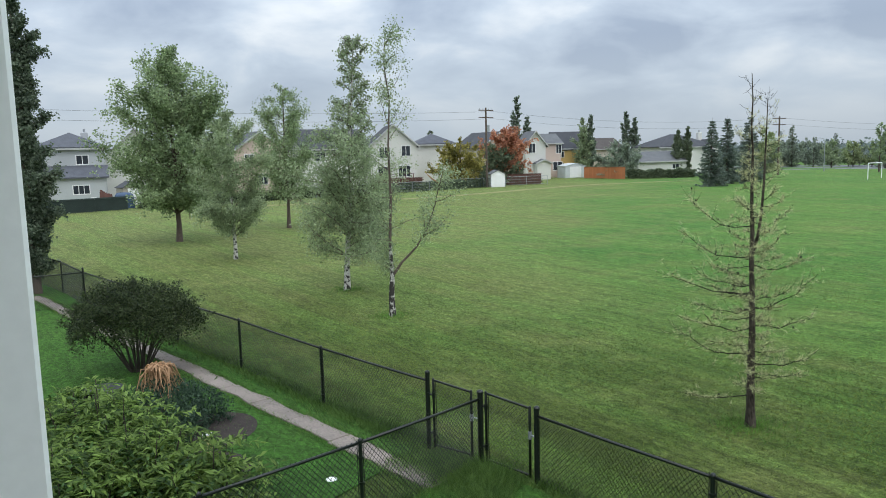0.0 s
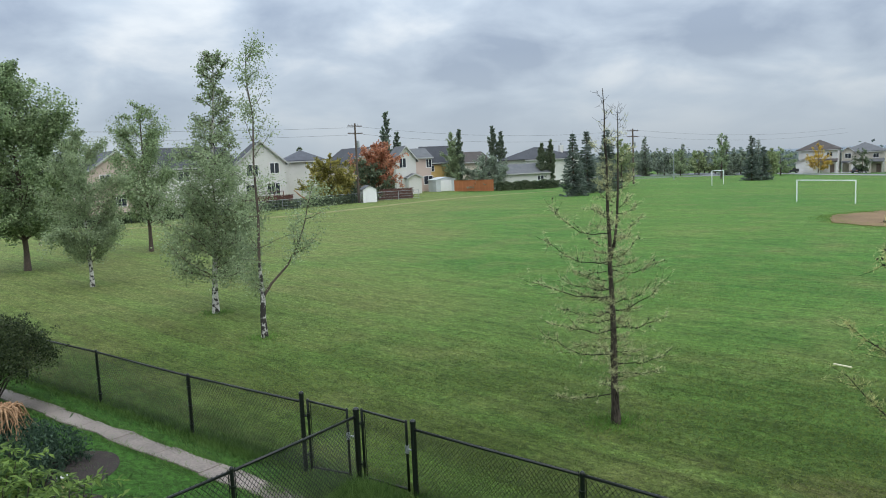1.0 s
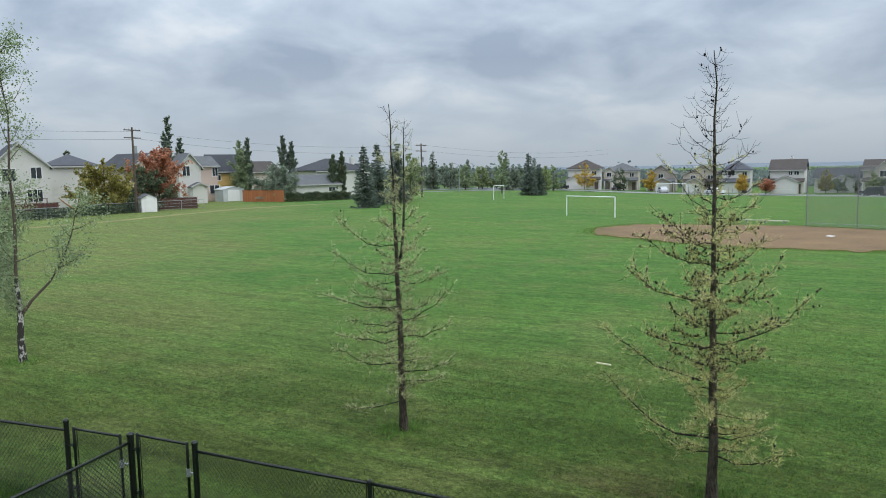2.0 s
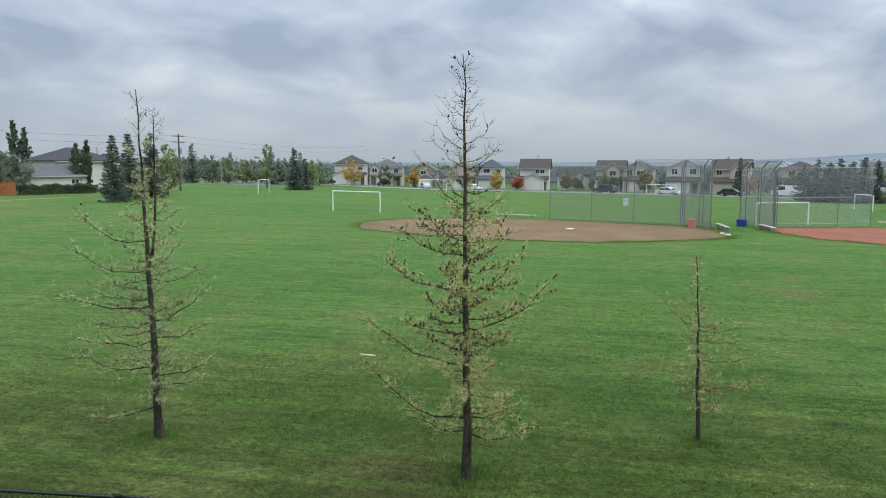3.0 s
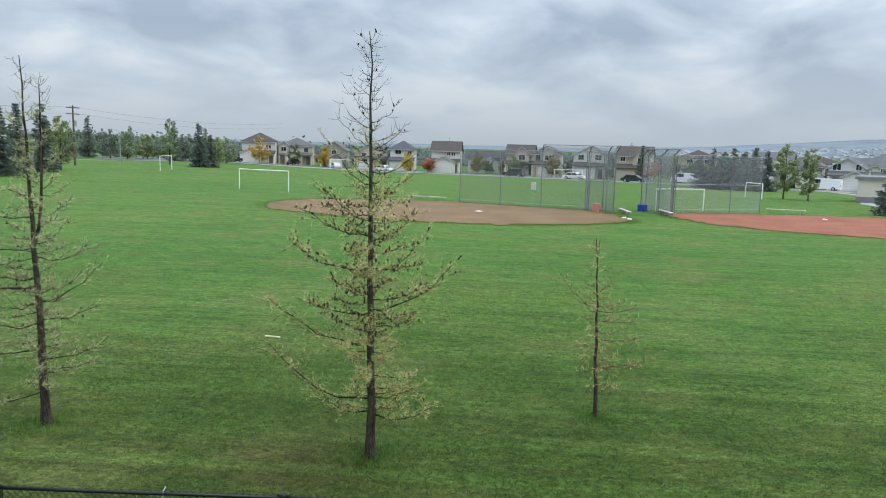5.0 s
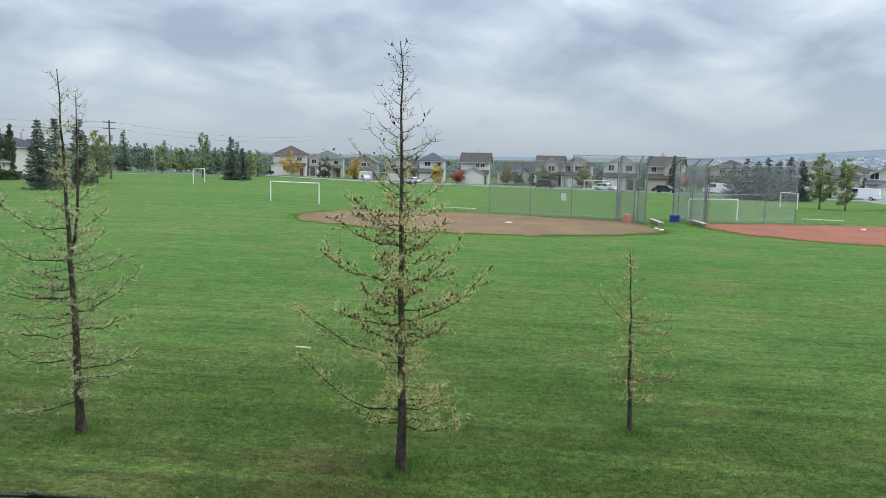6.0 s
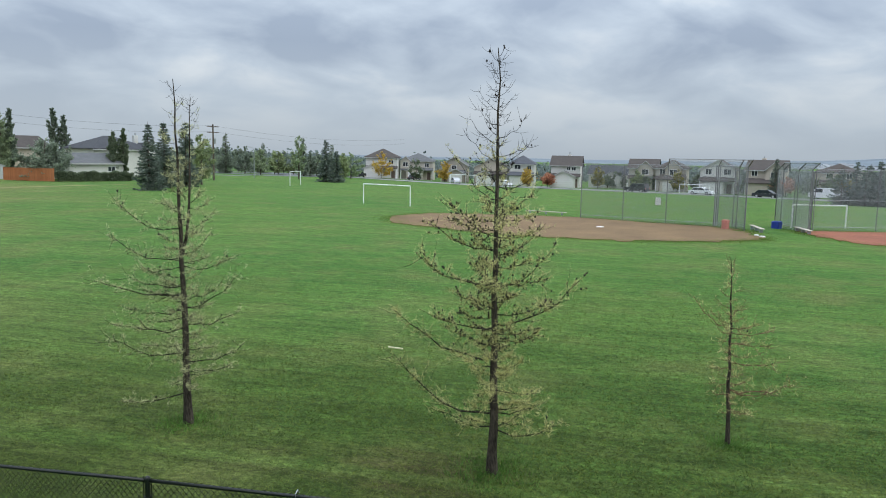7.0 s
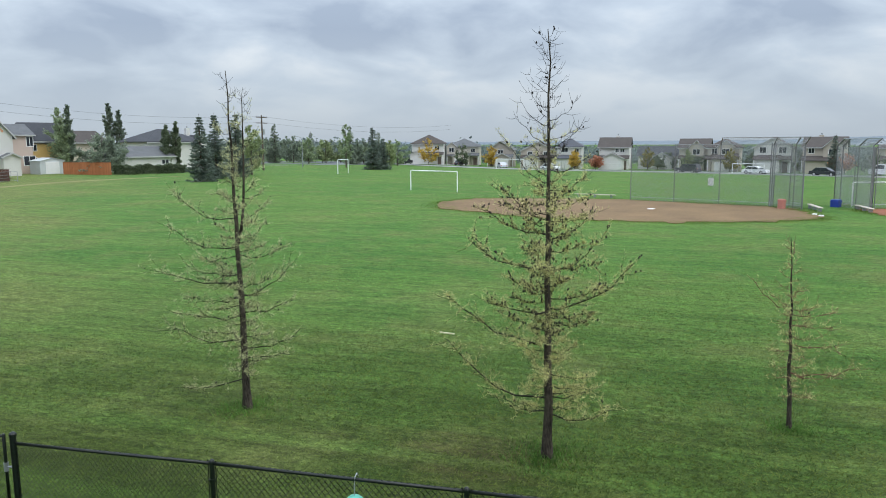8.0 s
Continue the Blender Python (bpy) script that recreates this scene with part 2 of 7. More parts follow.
def birch_bark(name, lo, hi):
    m = mat(name, (0.52, 0.50, 0.46), 0.85, 0.25, 4, 30, 0.5)
    nt, ln = m.node_tree.nodes, m.node_tree.links
    b = nt["Principled BSDF"]
    co, mp, n, rp, mx = (nt.new(k) for k in ("ShaderNodeTexCoord", "ShaderNodeMapping", "ShaderNodeTexNoise", "ShaderNodeMapRange", "ShaderNodeMix"))
    mp.inputs["Scale"].default_value = (2.6, 2.6, 1.9)
    n.inputs["Scale"].default_value, n.inputs["Detail"].default_value = 3.6, 5
    rp.inputs["From Min"].default_value, rp.inputs["From Max"].default_value = lo, hi
    mx.data_type = "RGBA"
    mx.inputs["B"].default_value = (0.03, 0.026, 0.022, 1)
    ln.new(co.outputs["Object"], mp.inputs["Vector"])
    ln.new(mp.outputs[0], n.inputs["Vector"])
    ln.new(n.outputs["Fac"], rp.inputs["Value"])
    ln.new(rp.outputs["Result"], mx.inputs["Factor"])
    ln.new(b.inputs["Base Color"].links[0].from_socket, mx.inputs["A"])
    ln.new(mx.outputs["Result"], b.inputs["Base Color"])
    return m


M_BIRCH, M_BIRCH_DARK = birch_bark("birch_bark", 0.5, 0.58), birch_bark("dark_birch_bark", 0.39, 0.49)
LEAF = {
    "poplar": leaf_mat("poplar_leaf", (0.15, 0.225, 0.11), (0.35, 0.435, 0.23), 0.3, 0.3),
    "birch": leaf_mat("birch_leaf", (0.19, 0.255, 0.14), (0.37, 0.44, 0.255), 0.3, 0.2),
    "dark": leaf_mat("dark_leaf", (0.075, 0.115, 0.068), (0.2, 0.24, 0.145)),
    "plum": leaf_mat("shrub_leaf", (0.026, 0.045, 0.018), (0.075, 0.1, 0.04)),
    "sumac": leaf_mat("sumac_leaf", (0.036, 0.09, 0.017), (0.21, 0.305, 0.072)),
    "yellow": leaf_mat("yellow_leaf", (0.42, 0.27, 0.04), (0.6, 0.44, 0.1)),
    "olive": leaf_mat("yellowing_leaf", (0.17, 0.17, 0.045), (0.36, 0.31, 0.09)),
    "red": leaf_mat("red_autumn_leaf", (0.36, 0.14, 0.085), (0.54, 0.27, 0.16)),
    "green": leaf_mat("green_leaf", (0.05, 0.11, 0.03), (0.11, 0.2, 0.06)),
    # light green, paled and greyed to stand in for distance haze
    "lime": leaf_mat("light_green_leaf", (0.2, 0.255, 0.115), (0.33, 0.385, 0.19)),
    "spruce": leaf_mat("spruce_needle", (0.09, 0.125, 0.105), (0.2, 0.245, 0.2)),
    # aerial haze mixed into the leaf colour of the far woods
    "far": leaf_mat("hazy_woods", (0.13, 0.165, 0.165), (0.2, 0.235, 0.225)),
    "column": leaf_mat("columnar_poplar_leaf", (0.115, 0.16, 0.115), (0.23, 0.28, 0.2)),
    # haze over the distance put into the leaf colour itself
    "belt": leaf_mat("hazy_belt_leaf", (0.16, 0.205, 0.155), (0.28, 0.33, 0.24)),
    "hedge": leaf_mat("dark_poplar_leaf", (0.065, 0.1, 0.065), (0.17, 0.21, 0.14)),
    "juniper": leaf_mat("juniper_needle", (0.025, 0.055, 0.035), (0.07, 0.115, 0.07)),
}
M_GLASS = bpy.data.materials.new("window_glass")
M_GLASS.use_nodes = True
_g = M_GLASS.node_tree.nodes["Principled BSDF"]
_g.inputs["Base Color"].default_value, _g.inputs["Roughness"].default_value = (0.035, 0.04, 0.05, 1), 0.06
M_RUBBER = mat("tyre_rubber", (0.02, 0.02, 0.02), 0.85, 0.2, 5, 40, 0.2)
M_RIM = mat("wheel_rim", (0.5, 0.5, 0.52), 0.35, 0.1, 5, 40, 0.05, metal=0.8)
M_POLE = mat("creosoted_pole", (0.10, 0.075, 0.06), 0.95, 0.35, 3, 30, 0.5)
M_WIRE = mat("power_line", (0.06, 0.065, 0.07), 0.7, 0.1, 3, 30, 0)


def siding(name, c):
    """Painted siding with horizontal laps."""
    m = mat(name, c, 0.75, 0.07, 0.5, 12, 0.0)
    nt, ln = m.node_tree.nodes, m.node_tree.links
    co, wv, bp = nt.new("ShaderNodeTexCoord"), nt.new("ShaderNodeTexWave"), nt.new("ShaderNodeBump")
    wv.wave_type, wv.bands_direction, wv.wave_profile = "BANDS", "Z", "SAW"
    wv.inputs["Scale"].default_value = 2.6
    bp.inputs["Strength"].default_value, bp.inputs["Distance"].default_value = 0.5, 0.03
    ln.new(co.outputs["Object"], wv.inputs["Vector"])
    ln.new(wv.outputs["Fac"], bp.inputs["Height"])
    ln.new(bp.outputs[0], nt["Principled BSDF"].inputs["Normal"])
    return m


SIDE = {k: siding(k + "_siding", c) for k, c in {
    "white": (0.64, 0.63, 0.6), "cream": (0.52, 0.48, 0.41), "grey": (0.44, 0.455, 0.47), "beige": (0.5, 0.44, 0.37),
    "pink": (0.56, 0.44, 0.38), "yellow": (0.62, 0.42, 0.15), "brown": (0.16, 0.12, 0.10), "taupe": (0.36, 0.32, 0.28)}.items()}
ROOF = {k: mat(k + "_shingles", c, 0.95, 0.25, 1.2, 8, 0.6) for k, c in {
    "slate": (0.085, 0.09, 0.105), "charcoal": (0.055, 0.058, 0.066), "brown": (0.075, 0.064, 0.058), "greyroof": (0.12, 0.125, 0.13)}.items()}
M_TRIM = mat("white_trim", (0.76, 0.76, 0.75), 0.6, 0.06, 2, 30, 0.05)
M_FASCIA = mat("grey_fascia_paint", (0.42, 0.42, 0.41), 0.6, 0.12, 1, 20, 0.05)
M_SHEDW = mat("pale_grey_shed_paint", (0.52, 0.55, 0.56), 0.6, 0.12, 0.8, 15, 0.1)
M_GDOOR = mat("garage_door_paint", (0.66, 0.65, 0.63), 0.6, 0.08, 1, 30, 0.1)
M_CEDAR = mat("orange_stained_boards", (0.42, 0.15, 0.06), 0.85, 0.2, 2, 15, 0.3, objvar=0.25, stretch=(1, 1, 0.2))
M_BRFENCE = mat("brown_fence_boards", (0.10, 0.045, 0.035), 0.9, 0.3, 2, 15, 0.3, objvar=0.25, stretch=(1, 1, 0.2))
M_DKSCREEN = mat("dark_green_screen", (0.025, 0.04, 0.035), 0.85, 0.3, 1, 20, 0.2)
M_BLUE = mat("blue_plastic", (0.02, 0.05, 0.32), 0.4, 0.15, 3, 30, 0.05)
M_ORBIN = mat("faded_red_plastic", (0.5, 0.2, 0.16), 0.6, 0.15, 3, 30, 0.05)
M_TEAL = mat("teal_glazed_plastic", (0.12, 0.46, 0.38), 0.35, 0.1, 6, 40, 0.05)
M_WOOD = mat("weathered_bench_wood", (0.5, 0.45, 0.38), 0.9, 0.25, 2, 20, 0.3)
M_LATH = mat("fresh_pale_lath", (0.78, 0.73, 0.5), 0.7, 0.15, 4, 30, 0.1)
M_STUCCO = mat("cream_stucco", (0.58, 0.54, 0.46), 0.9, 0.1, 0.5, 25, 0.3)
M_DKBAND = mat("grey_block", (0.2, 0.2, 0.21), 0.9, 0.2, 1, 15, 0.3)


# ---- mesh building ----
def finish(name, verts, faces, material, smooth=False):
    me = bpy.data.meshes.new(name)
    me.from_pydata([tuple(v) for v in verts], [], [tuple(f) for f in faces])
    if smooth:
        me.polygons.foreach_set("use_smooth", [True] * len(me.polygons))
    me.materials.append(material)
    me.update()
    return me


class Build:
    """Gathers vertices and faces of one mesh."""

    def __init__(self):
        self.v, self.f = [], []

    def add(self, verts, faces):
        o = len(self.v)
        self.v += [tuple(p) for p in verts]
        self.f += [tuple(i + o for i in f) for f in faces]
        return self

    def box(self, a, b, m=None):
        (x0, y0, z0), (x1, y1, z1) = a, b
        vs = [Vector(p) for p in ((x0, y0, z0), (x1, y0, z0), (x1, y1, z0), (x0, y1, z0), (x0, y0, z1), (x1, y0, z1), (x1, y1, z1), (x0, y1, z1))]
        if m:
            vs = [m @ p for p in vs]
        return self.add(vs, [(0, 3, 2, 1), (4, 5, 6, 7), (0, 1, 5, 4), (1, 2, 6, 5), (2, 3, 7, 6), (3, 0, 4, 7)])

    def chamfer(self, a, b, c=0.02):
        """A box with its upright and top edges cut."""
        (x0, y0, z0), (x1, y1, z1) = a, b
        ring = lambda i, z: [(x0 + i + c, y0 + i, z), (x1 - i - c, y0 + i, z), (x1 - i, y0 + i + c, z), (x1 - i, y1 - i - c, z), (x1 - i - c, y1 - i, z), (x0 + i + c, y1 - i, z), (x0 + i, y1 - i - c, z), (x0 + i, y0 + i + c, z)]
        vs = ring(0, z0) + ring(0, z1 - c) + ring(c, z1)
        fs = [tuple(range(7, -1, -1)), tuple(range(16, 24))]
        for k in (0, 8):
            fs += [(k + i, k + (i + 1) % 8, k + 8 + (i + 1) % 8, k + 8 + i) for i in range(8)]
        return self.add(vs, fs)

    def tube(self, pts, radii, n=6, cap=True):
        pts = [Vector(p) for p in pts]
        vs, fs = [], []
        up = Vector((0, 0, 1))
        for i, p in enumerate(pts):
            d = (pts[min(i + 1, len(pts) - 1)] - pts[max(i - 1, 0)])
            d = d.normalized() if d.length > 1e-9 else up
            side = d.cross(up if abs(d.z) < 0.9 else Vector((1, 0, 0))).normalized()
            other = d.cross(side)
            r = radii[i] if isinstance(radii, (list, tuple)) else radii
            vs += [p + (side * math.cos(2 * math.pi * k / n) + other * math.sin(2 * math.pi * k / n)) * r for k in range(n)]
        for i in range(len(pts) - 1):
            fs += [(i * n + k, (i + 1) * n + k, (i + 1) * n + (k + 1) % n, i * n + (k + 1) % n) for k in range(n)]
        if cap:
            fs += [tuple(range(n)), tuple(range((len(pts) - 1) * n + n - 1, (len(pts) - 1) * n - 1, -1))]
        return self.add(vs, fs)

    def prism(self, outline, d0, d1, m=None):
        """An outline in x and z, drawn out along y from d0 to d1."""
        n = len(outline)
        vs = [Vector((x, d0, z)) for x, z in outline] + [Vector((x, d1, z)) for x, z in outline]
        if m:
            vs = [m @ p for p in vs]
        return self.add(vs, [tuple(range(n)), tuple(range(2 * n - 1, n - 1, -1))] + [(i, i + n, (i + 1) % n + n, (i + 1) % n) for i in range(n)])

    def mesh(self, name, material, smooth=False):
        return finish(name, self.v, self.f, material, smooth)


def part(name, b, material, parent, label="", smooth=False, kind=""):
    ob = new(name, b.mesh(name, material, smooth) if isinstance(b, Build) else b)
    ob.parent = parent
    if label or kind:
        tagged(ob, label=label, kind=kind)
    return ob


def thing(name, label, category, x=0, y=0, z=None, rz=0, group="", kind=""):
    ob = new(name)
    ob.matrix_basis = pose(x, y, gz(x, y) if z is None else z, 0, 0, rz)
    return tagged(ob, label, category, group, kind)


def solid(name, b, material, label="", category="", kind="", smooth=False):
    return tagged(new(name, b.mesh(name, material, smooth)), label, category, kind=kind)


# ---- the lie of the land ----
def gz(x, y):
    """Height of the ground: nearly level, falling gently to the right beyond the ball field."""
    r = math.hypot(x, y) + 1e-9
    s = r if r < 40 else 40 + 30 * (1 - math.exp(-(r - 40) / 30))
    q = min(max((x / r - 0.4) / 0.35, 0), 1)
    d = min(max(0, r - 52), 330)
    return (0.00019 * x + 0.00422 * y) * s / r - 0.017 * d * d / (d + 15) * q * q * (3 - 2 * q)


def land():
    b = Build()
    radii = [0.0] + [0.6 * 1.085 ** i for i in range(1, 110)]
    radii = [r for r in radii if r < 4300] + [4300]
    n = 144
    b.v.append((0, 0, gz(0, 0)))
    for r in radii[1:]:
        for k in range(n):
            a = 2 * math.pi * k / n
            x, y = r * math.sin(a), r * math.cos(a)
            bump = 0.03 * noise.noise((x * 0.12, y * 0.12, 0)) * min(1, r / 20) * max(0, min(1, (38 - r) / 10))
            b.v.append((x, y, gz(x, y) + bump))
    b.f += [(0, 1 + (k + 1) % n, 1 + k) for k in range(n)]
    for i in range(len(radii) - 2):
        o = 1 + i * n
        b.f += [(o + k, o + (k + 1) % n, o + n + (k + 1) % n, o + n + k) for k in range(n)]
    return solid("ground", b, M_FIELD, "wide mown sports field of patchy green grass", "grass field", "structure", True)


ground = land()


def sheet(name, outline, material, lift, label, category, step=1.0, wob=0.0):
    """A thin covering on the ground inside an outline in plan."""
    bm = bmesh.new()
    pts = []
    for i, p in enumerate(outline):
        q = outline[(i + 1) % len(outline)]
        k = max(1, int(math.hypot(q[0] - p[0], q[1] - p[1]) / step))
        for j in range(k):
            x, y = p[0] + (q[0] - p[0]) * j / k, p[1] + (q[1] - p[1]) * j / k
            if wob:
                x, y = x + wob * noise.noise((x * 0.9, y * 0.9, 3)), y + wob * noise.noise((x * 0.9, y * 0.9, 7))
            pts.append((x, y))
    lo = [bm.verts.new((x, y, gz(x, y) - 0.06)) for x, y in pts]
    hi = [bm.verts.new((x, y, gz(x, y) + lift)) for x, y in pts]
    n = len(pts)
    for i in range(n):
        bm.faces.new((lo[i], lo[(i + 1) % n], hi[(i + 1) % n], hi[i]))
    bm.faces.new(hi)
    bmesh.ops.triangulate(bm, faces=[f for f in bm.faces if len(f.verts) > 4])
    for _ in range(4):
        long = [e for e in bm.edges if e.calc_length() > 3.5 and all(v.co.z > gz(v.co.x, v.co.y) - 0.03 for v in e.verts)]
        if long:
            bmesh.ops.subdivide_edges(bm, edges=long, cuts=1)
            bmesh.ops.triangulate(bm, faces=[f for f in bm.faces if len(f.verts) > 3])
            for v in bm.verts:
                if v.co.z > gz(v.co.x, v.co.y) - 0.03:
                    v.co.z = gz(v.co.x, v.co.y) + lift
    bmesh.ops.recalc_face_normals(bm, faces=bm.faces)
    me = bpy.data.meshes.new(name)
    bm.to_mesh(me)
    bm.free()
    me.materials.append(material)
    return tagged(new(name, me), label, category, kind="structure")


# fence line: along the back of the gardens
GP1, GP2, GP3 = Vector((-0.47, 12.02)), Vector((0.36, 11.40)), Vector((1.14, 10.60))
CORNER = Vector((-12.2, 24.8))
HOUSE_N = Vector((0.835, 0.55))

sheet("lawn", [(-0.62, 11.95), (-11.4, 24.1), (-19.0, 33.0), (-27, 27), (-9.5, 8.6), (-4.4, 6.7), (-4.2, 6.9)], M_LAWN, 0.03, "lush dark green garden lawn", "lawn")
sheet("lawn", [(0.3, 11.25), (-4.1, 6.85), (-2.6, 4.0), (0.1, -0.1), (3.0, -4.5), (10.2, -1.4), (6.5, 3.3), (2.75, 8.05), (1.1, 10.4)], M_LAWN, 0.03, "lush dark green garden lawn", "lawn")


# ---- the house that the view is from: one window of its upper floor ----
HM = Matrix.Translation((0, 0, 0)) @ pose(0, 0, 0, 0, 0, math.degrees(math.atan2(-HOUSE_N.x, HOUSE_N.y)))
# local x: along the wall to the right, local y: outward, z: up
W_IN, W_OUT, W_L, W_R, SILL, HEAD = -0.13, 0.018, -1.22, 1.35, 3.95, 6.15


def own_house():
    def slab(name, spans, material, label, category="wall"):
        b = Build()
        for a, c in spans:
            b.box(a, c)
        ob = new(name, b.mesh(name, material))
        ob.matrix_basis = HM
        return tagged(ob, label, category, kind="structure")

    slab("wall_front", [((-4, W_IN, 0), (W_L - 0.05, W_OUT - 0.01, 7.2)), ((W_R + 0.05, W_IN, 0), (4, W_OUT - 0.01, 7.2)),
                        ((W_L - 0.05, W_IN, 0), (W_R + 0.05, W_OUT - 0.01, SILL - 0.05)), ((W_L - 0.05, W_IN, HEAD + 0.05), (W_R + 0.05, W_OUT - 0.01, 7.2))],
         SIDE["white"], "white lap-sided house wall with a window opening")
    slab("wall_back", [((-4, -4.3, 0), (4, -4.1, 7.2))], M_ROOMW, "plain painted room wall")
    slab("wall_left", [((-4, -4.1, 0), (-3.8, W_IN, 7.2))], M_ROOMW, "plain painted room wall")
    slab("wall_right", [((3.8, -4.1, 0), (4, W_IN, 7.2))], M_ROOMW, "plain painted room wall")
    slab("floor", [((-3.8, -4.1, 2.9), (3.8, W_IN, 3.1))], M_WOOD, "plain wooden room floor", "floor")
    slab("ceiling", [((-4, -4.3, 7.2), (4, W_OUT, 7.4))], M_ROOMW, "plain white ceiling", "ceiling")
    rb = Build()
    prof = [(-5.0, 7.0), (-2.1, 9.2), (0.22, 7.4), (0.22, 7.6), (-2.1, 9.45), (-5.0, 7.2)]
    for q in (prof[:2] + prof[4:], prof[1:5]):
        rb.prism([(y, z + 0.25) for y, z in q], -4.6, 4.6, pose(0, 0, 0, 0, 0, 90))
    roof = new("roof", rb.mesh("roof", ROOF["charcoal"]))
    roof.matrix_basis = HM
    tagged(roof, "dark shingled gable roof", "roof", kind="structure")
    win = new("window_1")
    win.matrix_basis = HM
    tagged(win, "open window with white vinyl frame", "window", kind="structure")
    for n, a, c in (("jamb", (W_L - 0.05, W_IN, SILL), (W_L, W_OUT, HEAD)), ("jamb", (W_R, W_IN, SILL), (W_R + 0.05, W_OUT, HEAD)),
                    ("sill", (W_L - 0.05, W_IN - 0.04, SILL - 0.05), (W_R + 0.05, W_OUT + 0.01, SILL)), ("head", (W_L - 0.05, W_IN, HEAD), (W_R + 0.05, W_OUT, HEAD + 0.05))):
        part(n, Build().chamfer(a, c, 0.006), M_VINYL, win)


own_house()


# ---- chain-link fences ----
def wires(b, p, q, z0, z1, pitch, r):
    """Two crossing sets of slanted wires between p and q in plan."""
    d = q - p
    L, hgt = d.length, z1 - z0
    if L < 0.05:
        return
    u = d / L
    nrm = Vector((-u.y, u.x))
    for sgn in (1, -1):
        k = -hgt
        while k < L:
            s0, s1 = (k, k + hgt) if sgn > 0 else (k + hgt, k)
            lo, hi = 0.0, 1.0
            ds = s1 - s0
            for edge, side in ((0, 1), (L, -1)):
                tt = (edge - s0) / ds
                if (ds > 0) == (side > 0):
                    lo = max(lo, tt)
                else:
                    hi = min(hi, tt)
            if hi - lo > 0.01:
                pts = []
                for tt in (lo, hi):
                    c = p + u * (s0 + ds * tt) + nrm * (sgn * r * 0.9)
                    pts.append((c.x, c.y, z0 + hgt * tt))
                b.tube(pts, r, 3, False)
            k += pitch


def post(parent, c, top, r, name="post", finial=True):
    z = gz(c.x, c.y)
    b = Build()
    b.tube([(c.x, c.y, z - 0.15), (c.x, c.y, z + top - 0.02)], r, 12)
    if finial:
        b.tube([(c.x, c.y, z + top - 0.03), (c.x, c.y, z + top), (c.x, c.y, z + top + 0.018), (c.x, c.y, z + top + 0.03)], [r * 1.15, r * 1.15, r * 0.85, r * 0.25], 12)
    return part(name, b, M_BLACK, parent, smooth=False)


def chain_fence(label, posts, tops, rails=None, pitch=0.075, r=0.0038):
    """Posts, a rail that steps from height to height, netting, tension bars; tops: height and radius of each post."""
    f = tagged(new("chain_link_fence"), label, "fence", "garden fences")
    rails = rails or [1.2] * len(posts)
    for c, (t, rad) in zip(posts, tops):
        if t:
            post(f, c, t, rad)
    for p, q, hp, hq in zip(posts, posts[1:], rails, rails[1:]):
        zp, zq = gz(p.x, p.y), gz(q.x, q.y)
        part("rail", Build().tube([(p.x, p.y, zp + hp - 0.025), ((p.x + q.x) / 2, (p.y + q.y) / 2, (zp + zq + hp + hq) / 2 - 0.028), (q.x, q.y, zq + hq - 0.025)], 0.021, 10), M_BLACK, f, smooth=True)
        b = Build()
        wires(b, p, q, 0, 1, pitch, r)
        L = (q - p).length_squared
        for k, (x, y, z) in enumerate(b.v):
            v = min(max((Vector((x, y)) - p).dot(q - p) / L, 0), 1)
            lo, hi = zp + (zq - zp) * v + 0.04, zp + hp + (zq + hq - zp - hp) * v + 0.006
            b.v[k] = (x, y, lo + (hi - lo) * z)
        b.tube([(p.x, p.y, zp + 0.06), (q.x, q.y, zq + 0.06)], 0.003, 4)
        part("wire_mesh", b, M_BLACK, f, "diamond wire netting", kind="stuff")
        u = (q - p).normalized()
        for end, w, ht in ((p, 0.05, hp), (q, -0.05, hq)):
            c = end + u * w
            part("tension_bar", Build().tube([(c.x, c.y, zp + 0.05), (c.x, c.y, zp + ht + 0.01)], 0.006, 6), M_BLACK, f)
            for k in (0.2, 0.5, 0.8):
                part("tension_band", Build().tube([(end.x, end.y, zp + ht * k - 0.012), (end.x, end.y, zp + ht * k + 0.012)], 0.042, 10), M_BLACK, f)
    return f


def lerp(a, b, t):
    return a + (b - a) * t


def along(p, d, k):
    return p + d.normalized() * k


PB, PL = Vector((-4.87, 16.88)), Vector((-2.57, 14.23))
row_a = [Vector((-19.6, 33.0)), Vector((-16.9, 30.2)), Vector((-14.31, 27.5)), CORNER, lerp(CORNER, PB, 0.34), lerp(CORNER, PB, 0.68), PB, PL, GP1]
chain_fence("black vinyl-coated chain-link fence along a garden", row_a, [(1.2, 0.026)] * 3 + [(1.32, 0.032)] + [(1.2, 0.026)] * 4 + [(1.32, 0.037)])
row_b = [GP3] + [Vector((2.85, 8.24)) + Vector((1.9, -2.37)) * k for k in range(5)]
chain_fence("black vinyl-coated chain-link fence beside the field", row_b, [(1.17, 0.04)] + [(1.165, 0.03)] * 5, [1.07] + [1.165] * 5)
row_c = [GP2, Vector((-1.31, 9.52)), Vector((-2.95, 8.05)), Vector((-4.2, 6.9))]
chain_fence("black chain-link fence dividing two gardens", row_c, [(0, 0)] + [(1.18, 0.026)] * 3, [1.08] + [1.17] * 3)
row_d = [CORNER] + [along(CORNER, Vector((-0.86, -0.5)), k) for k in (2.6, 5.2, 7.8)]
chain_fence("black chain-link fence beside a neighbouring garden", row_d, [(0, 0)] + [(1.2, 0.026)] * 3)


